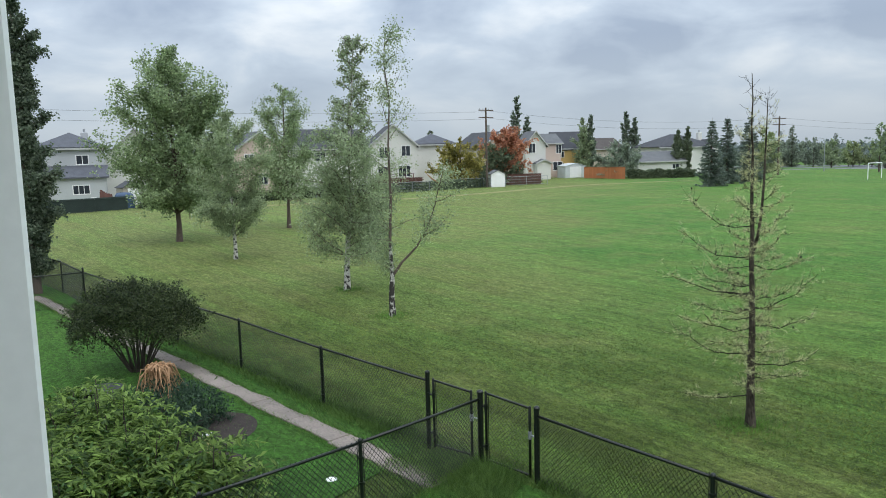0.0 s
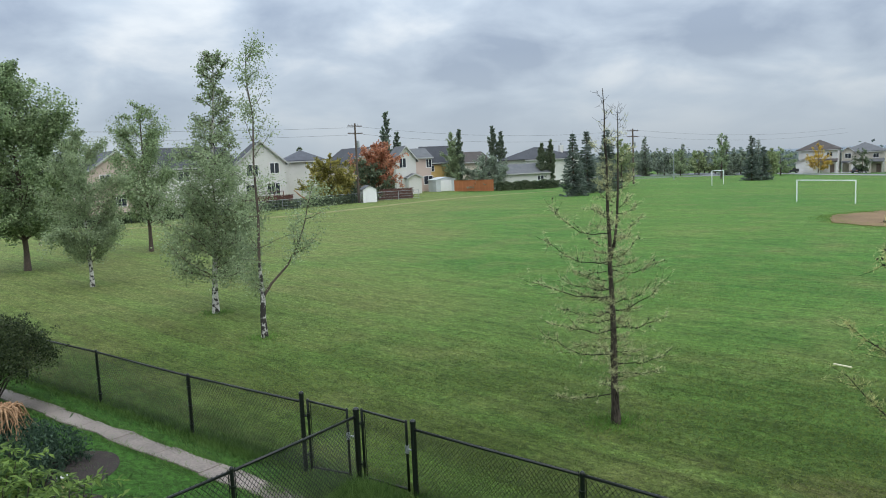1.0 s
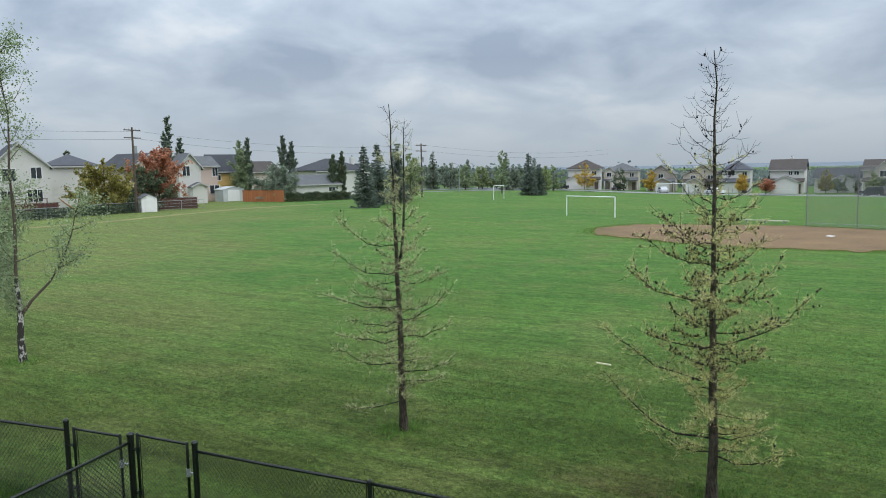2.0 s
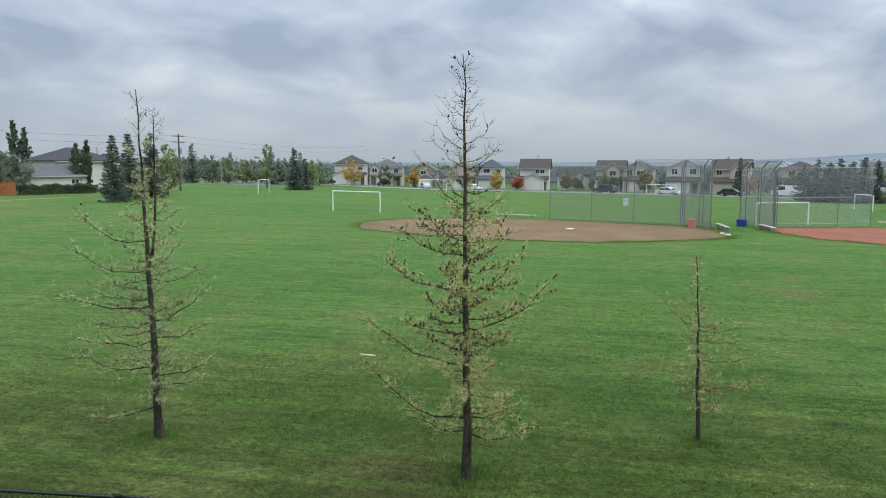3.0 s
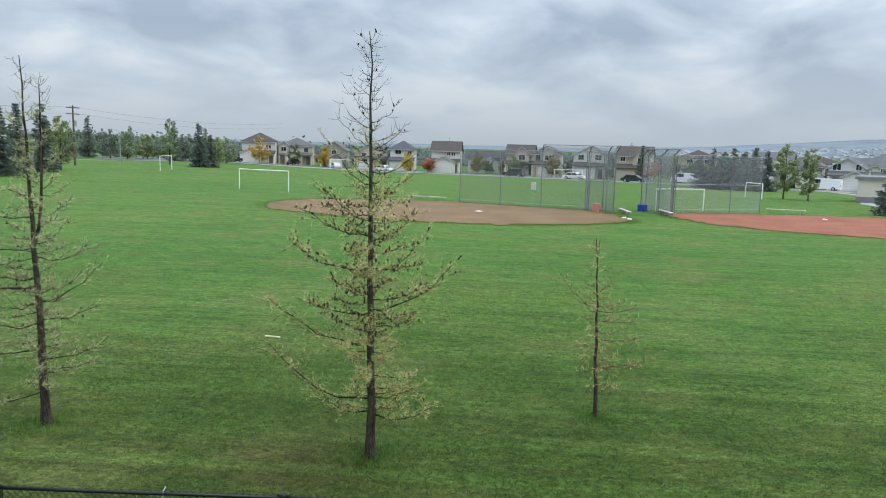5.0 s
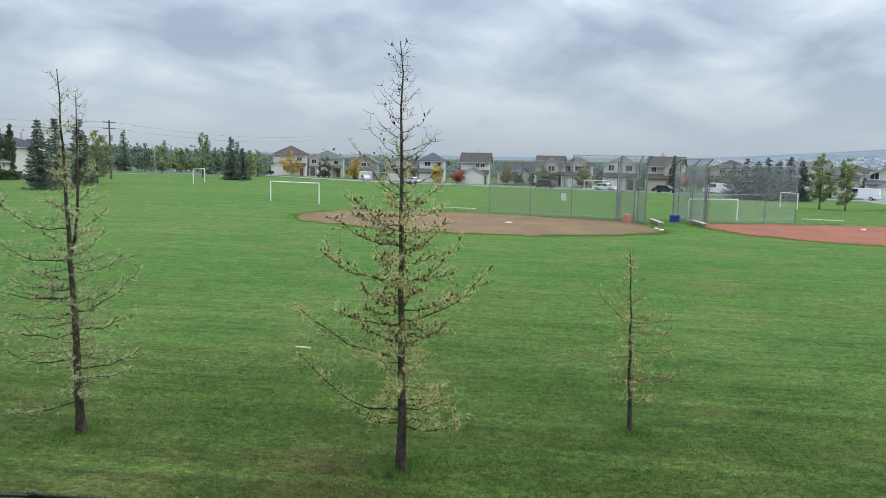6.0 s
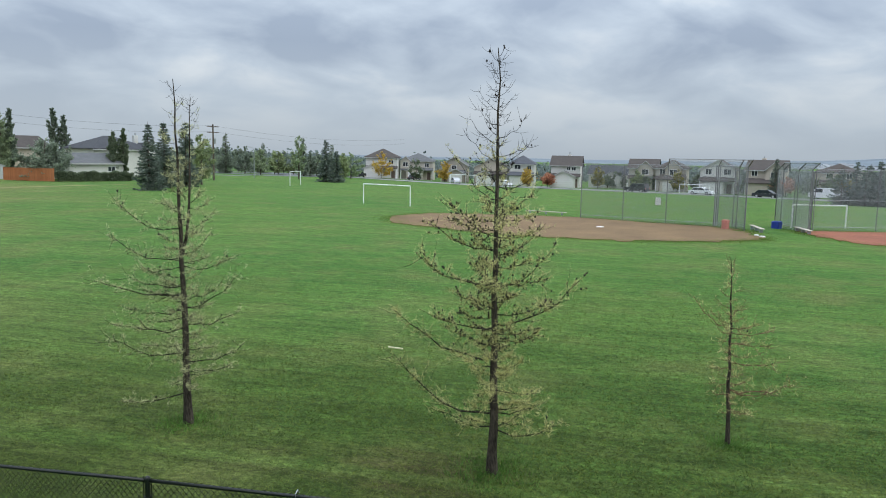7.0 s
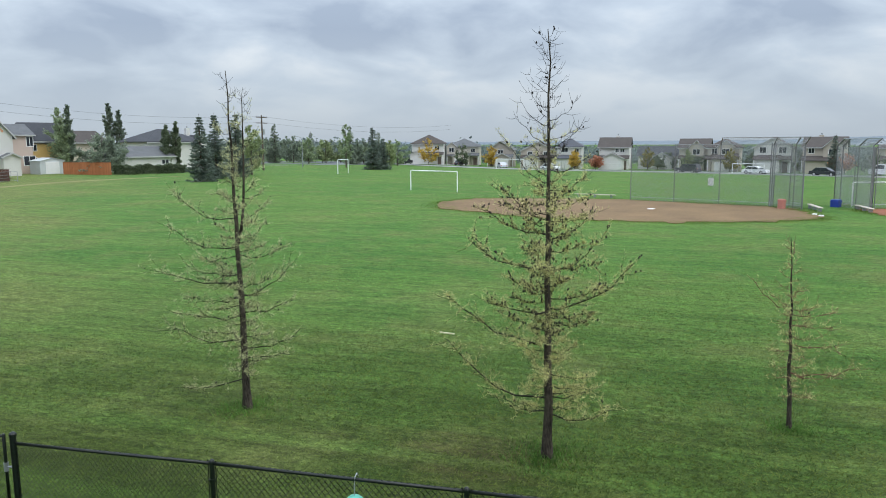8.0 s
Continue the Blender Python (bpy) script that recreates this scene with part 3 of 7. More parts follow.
def gate(p, q, in_p, in_q, h_p, h_q):
    """A framed gate hung from the post at p, with two hinges and a fork latch at q."""
    g = tagged(new("garden_gate"), "closed black chain-link gate with tubular frame", "gate", "garden gates")
    u = (q - p).normalized()
    a, c = p + u * in_p, q - u * in_q
    z = gz(a.x, a.y)
    at = lambda v, h: (v.x, v.y, z + h)
    for e, h in ((a, h_p), (c, h_q)):
        part("stile", Build().tube([at(e, 0.07), at(e, h + 0.02), at(e, h + 0.035)], [0.021, 0.021, 0.012], 10), M_BLACK, g, smooth=True)
    part("gate_rail", Build().tube([at(a, 0.1), at(c, 0.1)], 0.019, 10), M_BLACK, g, smooth=True)
    part("gate_rail", Build().tube([at(a, h_p), at(c, h_q)], 0.019, 10), M_BLACK, g, smooth=True)
    b = Build()
    wires(b, a, c, z + 0.1, z + min(h_p, h_q), 0.075, 0.0034)
    part("wire_mesh", b, M_BLACK, g, "diamond wire netting", kind="stuff")
    b2 = a + u * 0.05
    part("tension_bar", Build().tube([at(b2, 0.1), at(b2, h_p)], 0.007, 6), M_BLACK, g)
    for h in (0.3, 0.95):
        part("hinge", Build().tube([at(p, h), at(a, h)], 0.02, 8).tube([at(a, h - 0.05), at(a, h + 0.05)], 0.03, 8), M_BLACK, g)
    part("latch", Build().tube([at(c, 0.72), at(q, 0.72)], 0.014, 6).tube([at(c, 0.66), at(c, 0.78)], 0.03, 8), M_GALV, g, "grey metal fork latch")


gate(GP1, GP2, 0.12, 0.17, 1.2, 1.13)
gate(GP2, GP3, 0.12, 0.13, 1.17, 1.13)
mid_post = tagged(new("gate_post"), "stout black steel post between two gates", "post")
post(mid_post, GP2, 1.17, 0.046)


# ---- trees ----
def leaf_quads(centres, size, rng, droop=0.3, aspect=0.8):
    """Small pointed leaves at the given places, turned every way."""
    n = len(centres)
    d = rng.normal(size=(n, 3))
    d[:, 2] = d[:, 2] * 0.7 - droop
    d /= np.linalg.norm(d, axis=1, keepdims=True) + 1e-9
    s = np.cross(d, rng.normal(size=(n, 3)))
    s /= np.linalg.norm(s, axis=1, keepdims=True) + 1e-9
    L = size * rng.uniform(0.6, 1.3, size=(n, 1))
    c = np.asarray(centres)
    v = np.stack([c - d * L / 2, c + s * L * aspect / 2 - d * L * 0.05, c + d * L / 2, c - s * L * aspect / 2 - d * L * 0.05], 1).reshape(-1, 3)
    f = np.arange(n * 4).reshape(-1, 4)
    b = Build()
    b.v, b.f = v.tolist(), f.tolist()
    return b


def limb(b, start, heading, length, r, rng, bend=0.25, up=0.15, n=6, sides=5):
    """A wandering tapered limb; gives back its points."""
    p, d = Vector(start), Vector(heading).normalized()
    pts = [p.copy()]
    for i in range(n):
        d = (d + Vector(rng.normal(size=3)) * bend * 0.4 + Vector((0, 0, up * 0.3))).normalized()
        p = p + d * (length / n)
        pts.append(p.copy())
    b.tube(pts, [r * (1 - 0.85 * i / n) for i in range(n + 1)], sides, False)
    return pts


def leafy_tree(label, x, y, h, width, crown0, shape, leafmat, leaves, size, trunk_r, bark, seed, limbs=16, lean=(0, 0), spread=0.55, name="tree"):
    """Trunk, limbs and a crown of many small leaves, by a crown outline shape(u), u from 0 at its foot to 1 at its top."""
    rng = np.random.default_rng(seed)
    t = thing(name, label, "tree", x, y)
    tb = Build()
    n = 9
    main = [Vector((lean[0] * (i / n) + 0.04 * h * 0.1 * rng.normal() * (i > 0), lean[1] * (i / n) + 0.04 * h * 0.1 * rng.normal() * (i > 0), -0.15 + (h * 0.93 + 0.15) * i / n)) for i in range(n + 1)]
    tb.tube(main, [trunk_r * (1.35 if i == 0 else 1) * (1 - 0.9 * i / n) + 0.008 for i in range(n + 1)], 10, False)
    part("trunk", tb, bark, t, smooth=True)
    lb = Build()
    cs = []
    at = lambda z: main[min(int(max(z, 0) / (h * 0.93) * n), n - 1)].lerp(main[min(int(max(z, 0) / (h * 0.93) * n) + 1, n)], (max(z, 0) / (h * 0.93) * n) % 1 if z < h * 0.93 else 1)
    twigs = 11 if leaves < 10000 else 20
    per = max(3, leaves // (limbs * twigs))
    for k in range(limbs):
        u = (k + rng.uniform(0, 0.9)) / limbs
        z = crown0 + (h - crown0) * u
        reach = max(0.3, width / 2 * shape(u) * rng.uniform(0.7, 1.08))
        az = k * 2.4 + rng.uniform(-0.5, 0.5)
        rise = spread + 0.45 * u
        z_start = max(crown0 * 0.8, z - reach * rise * 0.75)
        base = at(min(z_start, h * (0.55 + 0.37 * u)))
        pts = limb(lb, base, (math.cos(az), math.sin(az), rise), reach * math.sqrt(1 + rise * rise * 0.5) * 0.92, max(0.012, trunk_r * 0.36 * (1 - u * 0.75)), rng, 0.4, 0.1)
        out = (pts[-1] - pts[0]).normalized()
        few = max(2, int(per * min(1.5, max(0.1, (reach / (width * 0.3)) ** 1.4))))
        # twigs leave the limb all along; the leaves hang close round them, with gaps between
        for j in range(twigs):
            s = rng.uniform(0.25, 1.0) * 6
            i = min(int(s), 5)
            p = pts[i].lerp(pts[i + 1], s - i)
            d = (out * 0.6 + Vector(rng.normal(size=3)) * 0.65 + Vector((0, 0, 0.12))).normalized()
            tl = reach * rng.uniform(0.12, 0.34) + 0.08
            q = p + d * tl
            lb.tube([p, q], [0.008, 0.003], 3, False)
            w = rng.uniform(0.0, 1.1, size=(few, 1))
            sg = min(0.16, 0.03 + 0.07 * reach)
            cs.append(np.array(tuple(p)) + np.array(tuple(d)) * tl * w + np.clip(rng.normal(size=(few, 3)), -1.8, 1.8) * sg)
    cs = np.concatenate(cs)
    cs = cs[(cs[:, 2] > crown0 * 0.6)]
    part("branchwork", lb, M_BARK, t, smooth=True, kind="stuff")
    part("crown", leaf_quads(cs, size, rng), leafmat, t, kind="stuff")
    return t


def spruce(label, x, y, h, width, seed, leafmat=None, foot=0.06, dens=1.0, name="spruce_tree"):
    """A conifer: straight trunk, whorls of drooping boughs hung with needle sprays."""
    rng = np.random.default_rng(seed)
    t = thing(name, label, "tree", x, y)
    part("trunk", Build().tube([(0, 0, -0.15), (0, 0, h * 0.5), (0, 0, h * 0.98)], [h * 0.016, h * 0.01, 0.01], 8, False), M_BARK, t, smooth=True)
    b = Build()
    cs, ds = [], []
    tiers = int(15 + h * 1.2)
    for k in range(tiers):
        u = k / tiers
        z = h * (foot + (0.97 - foot) * u)
        for j in range(int(9 - 4 * u)):
            az = rng.uniform(0, 2 * math.pi)
            L = width / 2 * (1 - u) ** 0.85 * rng.uniform(0.65, 1.15) + 0.06
            pts = [Vector((math.cos(az) * L * s, math.sin(az) * L * s, z - L * 0.38 * math.sin(s * 2.0) + L * 0.18 * s * s)) for s in (0, 0.35, 0.7, 1)]
            b.tube(pts, [0.02, 0.014, 0.009, 0.004], 3, False)
            m = int((16 + 26 * L) * dens)
            s = rng.uniform(0.12, 1.05, size=m)
            wob = rng.normal(size=m) * 0.16 * L * (1.1 - s * 0.6)
            px, py = math.cos(az), math.sin(az)
            zz = z - L * 0.38 * np.sin(s * 2.0) + L * 0.18 * s * s - np.abs(rng.normal(size=m)) * 0.06
            cs.append(np.stack([px * L * s - py * wob, py * L * s + px * wob, zz], 1))
            ds.append(np.stack([px + rng.normal(size=m) * 0.5, py + rng.normal(size=m) * 0.5, -0.25 + rng.normal(size=m) * 0.3], 1))
    c, d = np.concatenate(cs), np.concatenate(ds)
    d /= np.linalg.norm(d, axis=1, keepdims=True)
    s = np.cross(d, rng.normal(size=d.shape))
    s /= np.linalg.norm(s, axis=1, keepdims=True)
    ln_ = (0.05 + 0.032 * h) * rng.uniform(0.6, 1.3, size=(len(c), 1))
    v = np.stack([c - s * ln_ * 0.22, c + s * ln_ * 0.22, c + d * ln_], 1).reshape(-1, 3)
    nb = Build()
    nb.v, nb.f = v.tolist(), np.arange(len(v)).reshape(-1, 3).tolist()
    part("branchwork", b, M_BARK, t, kind="stuff")
    part("needles", nb, leafmat or LEAF["spruce"], t, kind="stuff")
    return t


OVAL = lambda u: max(0.12, math.sin(math.pi * min(1, 0.16 + u * 0.86)) ** 0.7)
CONIC = lambda u: max(0.1, (1 - u) ** 0.7 * min(1, 0.5 + u * 4))
COLUMN = lambda u: max(0.15, min(1, 0.6 + u * 2) * (1 - u ** 3) ** 0.6)
WIDELOW = lambda u: max(0.12, (1 - u) ** 0.55 * min(1, 0.55 + u * 2.2))
BIRCH = lambda u: 0.85 + 0.4 * u if u < 0.42 else 0.5 if u < 0.55 else max(0.14, 0.5 * (1 - u) ** 0.4)


def larch(label, x, y, h, z0, lie, long_limbs, fill, reach, seed, trunk_r, fork=0.0, cones=500, needles=6000, lean=(0, 0), bare=0.9, stout=1.0, twig=None, needle=None):
    """A nearly bare larch: rough trunk, a few long upswept limbs spread along the bearing lie, many short ones all round, twigs with cones and thin yellowing needles.
    long_limbs: height on the trunk, reach (negative: to the other side), rise of the tip."""
    rng = np.random.default_rng(seed)
    t = thing("larch_tree", label, "tree", x, y, group="larches on the field")
    n = 14
    stem = [Vector((lean[0] * i / n + 0.012 * rng.normal() * (i > 1), lean[1] * i / n + 0.012 * rng.normal() * (i > 1), -0.1 + (h + 0.1) * i / n)) for i in range(n + 1)]
    tb = Build().tube(stem, [trunk_r * (1.35 if i == 0 else 1.0) * (1 - 0.96 * (i / n) ** 0.85) + 0.003 for i in range(n + 1)], 10, False)
    stems = [stem]
    if fork:
        k = int(n * fork)
        second = [stem[k] + Vector((0.17 * (1 - math.exp(-j * 0.9)) + 0.012 * j, 0.05 * j / 3, (h * 0.93 - stem[k].z) * j / 7)) for j in range(8)]
        tb.tube(second, [trunk_r * 0.36 * (1 - 0.9 * j / 7) + 0.004 for j in range(8)], 8, False)
        stems.append(second)
    part("trunk", tb, M_BARKL, t, smooth=True)

    def on(st, z):
        for p, q in zip(st, st[1:]):
            if p.z <= z <= q.z:
                return p.lerp(q, (z - p.z) / (q.z - p.z))
        return st[-1].copy()

    span = h * 0.985 - z0
    specs = [(z, lie + (math.pi if r < 0 else 0) + rng.normal() * 0.22, abs(r) * 1.06, rise) for z, r, rise in long_limbs]
    for i in range(fill):
        u = (i + rng.uniform(0, 0.8)) / fill
        full = reach * (min(1, 0.72 + u) if u < 0.45 else (1 - (u - 0.45) / 0.55) ** 0.85 * 0.9 + 0.16)
        ln_ = full * rng.uniform(0.3, 1.0)
        specs.append((z0 + span * u, i * 2.4 + rng.uniform(-0.6, 0.6), ln_, ln_ * (rng.uniform(-0.05, 0.35) + 1.7 * max(0, u - 0.5))))
    tips = []
    for i, (z, az, ln_, rise) in enumerate(specs):
        lb = Build()
        u = (z - z0) / span
        st = stems[i % len(stems)] if u > (fork or 2) + 0.03 else stem
        base = on(st, z)
        bend, sag = rng.uniform(-0.3, 0.3), rng.uniform(0.03, 0.09)
        pts = []
        for v in (0, 0.12, 0.3, 0.5, 0.7, 0.86, 1.0):
            a = az + bend * (v - 1)
            pts.append(base + Vector((math.cos(a) * ln_ * v, math.sin(a) * ln_ * v, rise * v ** 1.7 - sag * ln_ * math.sin(math.pi * v))) + Vector(rng.normal(size=3)) * (0.004 + 0.018 * ln_) * (v > 0))
        r0 = (0.005 + 0.0098 * ln_) * (1 - 0.4 * u) * stout
        lb.tube(pts, [r0 * (1 - 0.82 * j / 6) for j in range(7)], 5, False)
        for k in range(int((5 + 24 * ln_) * (1 if u < 0.72 else 0.6))):
            v = rng.uniform(0.12, 1.0) ** 0.8
            j = min(int(v * 6), 5)
            p = pts[j].lerp(pts[j + 1], v * 6 - j)
            d = (pts[6] - pts[3]).normalized() * 0.7 + Vector((rng.normal(), rng.normal(), 0.25 + rng.normal() * 0.75)) * 0.6
            tl = rng.uniform(0.06, 0.36) * (0.55 + 0.45 * ln_)
            q = p + d.normalized() * tl
            m = p.lerp(q, 0.5) + Vector((0, 0, -0.02))
            lb.tube([p, m, q], [0.0031, 0.0025, 0.0014], 3, False)
            tips += [(p, q, u, ln_)]
        part("limb", lb, twig or M_TWIG, t, "thin dark upswept limb with twigs")
    cb = Build()
    ico = [(0, 0, 1.25), (0.89, 0, 0.45), (0.28, 0.85, 0.45), (-0.72, 0.53, 0.45), (-0.72, -0.53, 0.45), (0.28, -0.85, 0.45), (0.72, 0.53, -0.5), (-0.28, 0.85, -0.5), (-0.89, 0, -0.5), (-0.28, -0.85, -0.5), (0.72, -0.53, -0.5), (0, 0, -1.05)]
    fac = [(0, 1, 2), (0, 2, 3), (0, 3, 4), (0, 4, 5), (0, 5, 1), (1, 6, 2), (2, 7, 3), (3, 8, 4), (4, 9, 5), (5, 10, 1), (6, 7, 2), (7, 8, 3), (8, 9, 4), (9, 10, 5), (10, 6, 1), (11, 7, 6), (11, 8, 7), (11, 9, 8), (11, 10, 9), (11, 6, 10)]
    for _ in range(cones):
        p, q, u, _l = tips[int(len(tips) * rng.uniform())]
        c = p.lerp(q, rng.uniform(0.0, 0.9)) + Vector((0, 0, 0.012))
        if (u > 0.6 or u < 0.2) and rng.uniform() < 0.92:
            continue
        r = rng.uniform(0.0095, 0.0165)
        cb.add([(c.x + a * r, c.y + e * r, c.z + g * r * 1.2) for a, e, g in ico], fac)
    part("cone", cb, M_CONE, t, "small dark brown cones", kind="stuff")
    low = [k for k, tp in enumerate(tips) if tp[2] < bare + 0.25 * (k % 97) / 97 * (k % 3 == 0)]
    ids = rng.choice(low, size=needles // 3)
    P = np.array([tuple(tips[k][0]) for k in ids])
    Q = np.array([tuple(tips[k][1]) for k in ids])
    c = P + (Q - P) * rng.uniform(0, 1.05, size=(len(ids), 1))
    c = np.repeat(c, 3, 0) + rng.normal(size=(len(c) * 3, 3)) * 0.008
    d = rng.normal(size=c.shape) + [0, 0, 0.35]
    d /= np.linalg.norm(d, axis=1, keepdims=True)
    w = np.cross(d, rng.normal(size=d.shape))
    w /= np.linalg.norm(w, axis=1, keepdims=True)
    ln_ = rng.uniform(0.035, 0.1, size=(len(c), 1))
    v = np.stack([c - w * 0.0023, c + w * 0.0023, c + d * ln_], 1).reshape(-1, 3)
    nb = Build()
    nb.v, nb.f = v.tolist(), np.arange(len(v)).reshape(-1, 3).tolist()
    part("needles", nb, needle or M_NEEDLE, t, "thin yellow-green needle tufts", kind="stuff")
    return t


larch("sparse dying larch with forked top and few cones", 5.13, 12.67, 6.05, 0.6, -0.38,
      [(2.37, -1.27, 0.33), (2.05, -0.85, 0.1), (2.5, -0.85, 0.2), (3.0, -1.1, 0.45), (3.5, -0.95, 0.48), (1.3, -1.15, 0.3), (1.74, -1.0, 0.15), (0.58, -0.95, 0.02),
       (2.12, 0.9, 0.6), (1.8, 0.85, 0.2), (2.85, 0.8, 0.1), (3.05, 0.5, 0.4), (1.16, 1.0, 0.15), (0.97, 0.72, 0.1), (2.27, 0.55, 0.2), (3.5, 0.4, 0.3)],
      92, 0.72, 11, 0.077, fork=0.5, cones=200, needles=22000, lean=(-0.1, 0.05), bare=0.85, stout=0.9, needle=M_NEEDLE_GREY)
larch("tall sparse larch hung with dark cones and yellowing needles", 7.92, 7.77, 6.44, 0.75, -0.795,
      [(0.95, -1.55, 0.78), (0.74, -0.85, 0.12), (1.84, -1.45, 0.62), (2.3, -0.95, 0.3), (2.97, -1.15, 0.42), (3.45, -0.97, 0.4), (3.76, -0.7, 0.48), (4.24, -0.58, 0.62), (4.8, -0.45, 0.45),
       (0.71, 0.95, 0.26), (0.97, 0.65, 0.12), (1.68, 0.42, 0.15), (2.37, 1.22, 0.68), (2.92, 0.78, 0.52), (3.4, 0.7, 0.4), (4.0, 0.42, 0.25), (4.75, 0.5, 0.4)],
      100, 0.85, 23, 0.078, cones=2700, needles=36000, lean=(0.0, 0.08), bare=0.6)
larch("small thin leafless larch sapling", 11.98, 6.06, 3.27, 0.5, -1.1,
      [(2.1, -0.6, 0.43), (2.06, 0.36, 0.1), (1.98, 0.62, 0.1), (1.79, 0.62, 0.04), (1.47, 0.72, 0.06), (1.0, 0.92, 0.18), (0.96, 0.68, 0.02), (0.59, 0.32, 0.03)],
      46, 0.4, 37, 0.042, cones=10, needles=3000, lean=(-0.08, 0.1), stout=1.0, twig=M_REDTWIG)

leafy_tree("broad leafy poplar with dense green crown", -15.6, 43.7, 11.6, 8.4, 2.2, OVAL, LEAF["poplar"], 60000, 0.135, 0.15, M_BARK, 101, 70)
leafy_tree("small grey-green birch with white blotched trunk", -10.1, 35.6, 7.4, 4.5, 1.5, OVAL, LEAF["birch"], 26000, 0.085, 0.085, M_BIRCH, 102, 26)
leafy_tree("leafy aspen with two tops behind the birches", -10.5, 50.3, 9.8, 6.2, 2.4, OVAL, LEAF["poplar"], 22000, 0.11, 0.12, M_BARK, 103, 44)
leafy_tree("tall white-barked birch with dense lower crown", -3.67, 26.8, 9.5, 4.9, 1.7, BIRCH, LEAF["birch"], 46000, 0.075, 0.1, M_BIRCH, 104, 64, lean=(0.5, 0))
leafy_tree("columnar dark green poplar beside the fence", -15.2, 27.4, 11.4, 2.3, 0.9, COLUMN, LEAF["hedge"], 52000, 0.105, 0.13, M_BARK, 106, 70, spread=1.6)


def forked_birch(x, y):
    """A thin birch: straight sparse stem and one long limb with a broken pale tip."""
    rng = np.random.default_rng(105)
    t = thing("tree", "thin forked birch with sparse leaves and broken limb", "tree", x, y)
    tb = Build()
    stem = [Vector((0.0, 0, -0.1)), Vector((-0.02, 0, 0.6)), Vector((0.02, 0, 1.25)), Vector((-0.02, 0, 2.2)), Vector((0.05, 0, 3.6)), Vector((0.02, 0, 5.0)), Vector((0.1, 0, 6.4)), Vector((-0.02, 0, 7.4)), Vector((0.02, 0, 8.3))]
    tb.tube(stem[:4], [0.11, 0.088, 0.075, 0.045], 10, False)
    part("trunk", tb, M_BIRCH_DARK, t, smooth=True)
    part("upper_stem", Build().tube(stem[3:], [0.045, 0.036, 0.028, 0.02, 0.014, 0.006], 8, False), M_BARK, t, "thin grey-brown stem", smooth=True)
    arm = [Vector((0.02, 0, 1.2)), Vector((0.3, 0.05, 1.6)), Vector((0.75, 0.1, 2.05)), Vector((1.1, 0.12, 2.6)), Vector((1.35, 0.1, 3.3)), Vector((1.5, 0.1, 3.95))]
    lb = Build().tube(arm, [0.05, 0.04, 0.032, 0.024, 0.018, 0.012], 6, False)
    part("broken_tip", Build().tube([arm[5], arm[5] + Vector((-0.22, 0, 0.14)), arm[5] + Vector((-0.4, 0, 0.32))], [0.02, 0.026, 0.012], 6), M_TAN, t, "pale splintered wood")
    cs = []
    for k in range(46):
        if k < 13:
            base, ln_ = arm[2 + k % 4].lerp(arm[min(3 + k % 4, 5)], rng.uniform()), rng.uniform(0.4, 1.1)
            hd = (rng.normal() * 0.7 + 0.25, rng.normal() * 0.7, rng.uniform(0.2, 1))
            m = 130
        elif k < 20:
            base, ln_ = stem[2].lerp(stem[3], rng.uniform()), rng.uniform(0.5, 1.1)
            hd = (-abs(rng.normal()) * 0.7, rng.normal() * 0.6, rng.uniform(0.3, 1))
            m = 170
        else:
            j = rng.integers(3, 8)
            base, ln_ = stem[j].lerp(stem[j + 1], rng.uniform()), rng.uniform(0.5, 1.4) * (1.25 - j * 0.08)
            hd = (rng.normal() + (0.35 if j > 4 else 0), rng.normal(), rng.uniform(0.2, 0.95))
            m = 140
        pts = limb(lb, base, hd, ln_, 0.012, rng, 0.35, 0.2, 5, 4)
        P = np.array([tuple(p) for p in pts])
        cs.append(P[rng.integers(1, 6, size=m)] + np.clip(rng.normal(size=(m, 3)), -1.7, 1.7) * 0.14)
    part("branchwork", lb, M_BARK, t, smooth=True, kind="stuff")
    part("crown", leaf_quads(np.concatenate(cs), 0.062, rng), LEAF["birch"], t, kind="stuff")


forked_birch(-1.72, 22.25)


# ---- sports ground ----
def blob(cx, cy, rx, ry, rot, n=40, sq=2.0):
    pts = []
    for k in range(n):
        a = 2 * math.pi * k / n
        c, s = math.cos(a), math.sin(a)
        x, y = rx * abs(c) ** (2 / sq) * (1 if c > 0 else -1), ry * abs(s) ** (2 / sq) * (1 if s > 0 else -1)
        pts.append((cx + x * math.cos(rot) - y * math.sin(rot), cy + x * math.sin(rot) + y * math.cos(rot)))
    return pts


INFIELD_A = [(51.0, 25.8), (51.9, 29.0), (50.6, 33.5), (49.3, 39.8), (44.5, 45.5), (40.5, 48.3), (35.2, 46.5), (32.4, 42.0), (32.6, 36.0), (34.2, 30.5), (37.2, 26.2), (40.6, 23.8), (44.0, 22.3), (46.3, 22.0)]
sheet("infield", INFIELD_A, M_DIRT, 0.03, "bare brown dirt baseball infield", "infield", 0.4, 1.1)
INFIELD_B = [(54.8, 23.6), (52.2, 21.8), (49.6, 17.9), (48.9, 12.5), (50.6, 6.5), (52.3, 1.5), (70.5, 0.5), (70.2, 6.0), (67.2, 12.6), (59.2, 20.2)]
sheet("infield", INFIELD_B, M_SHALE, 0.03, "red shale baseball infield", "infield", 0.4, 0.6)


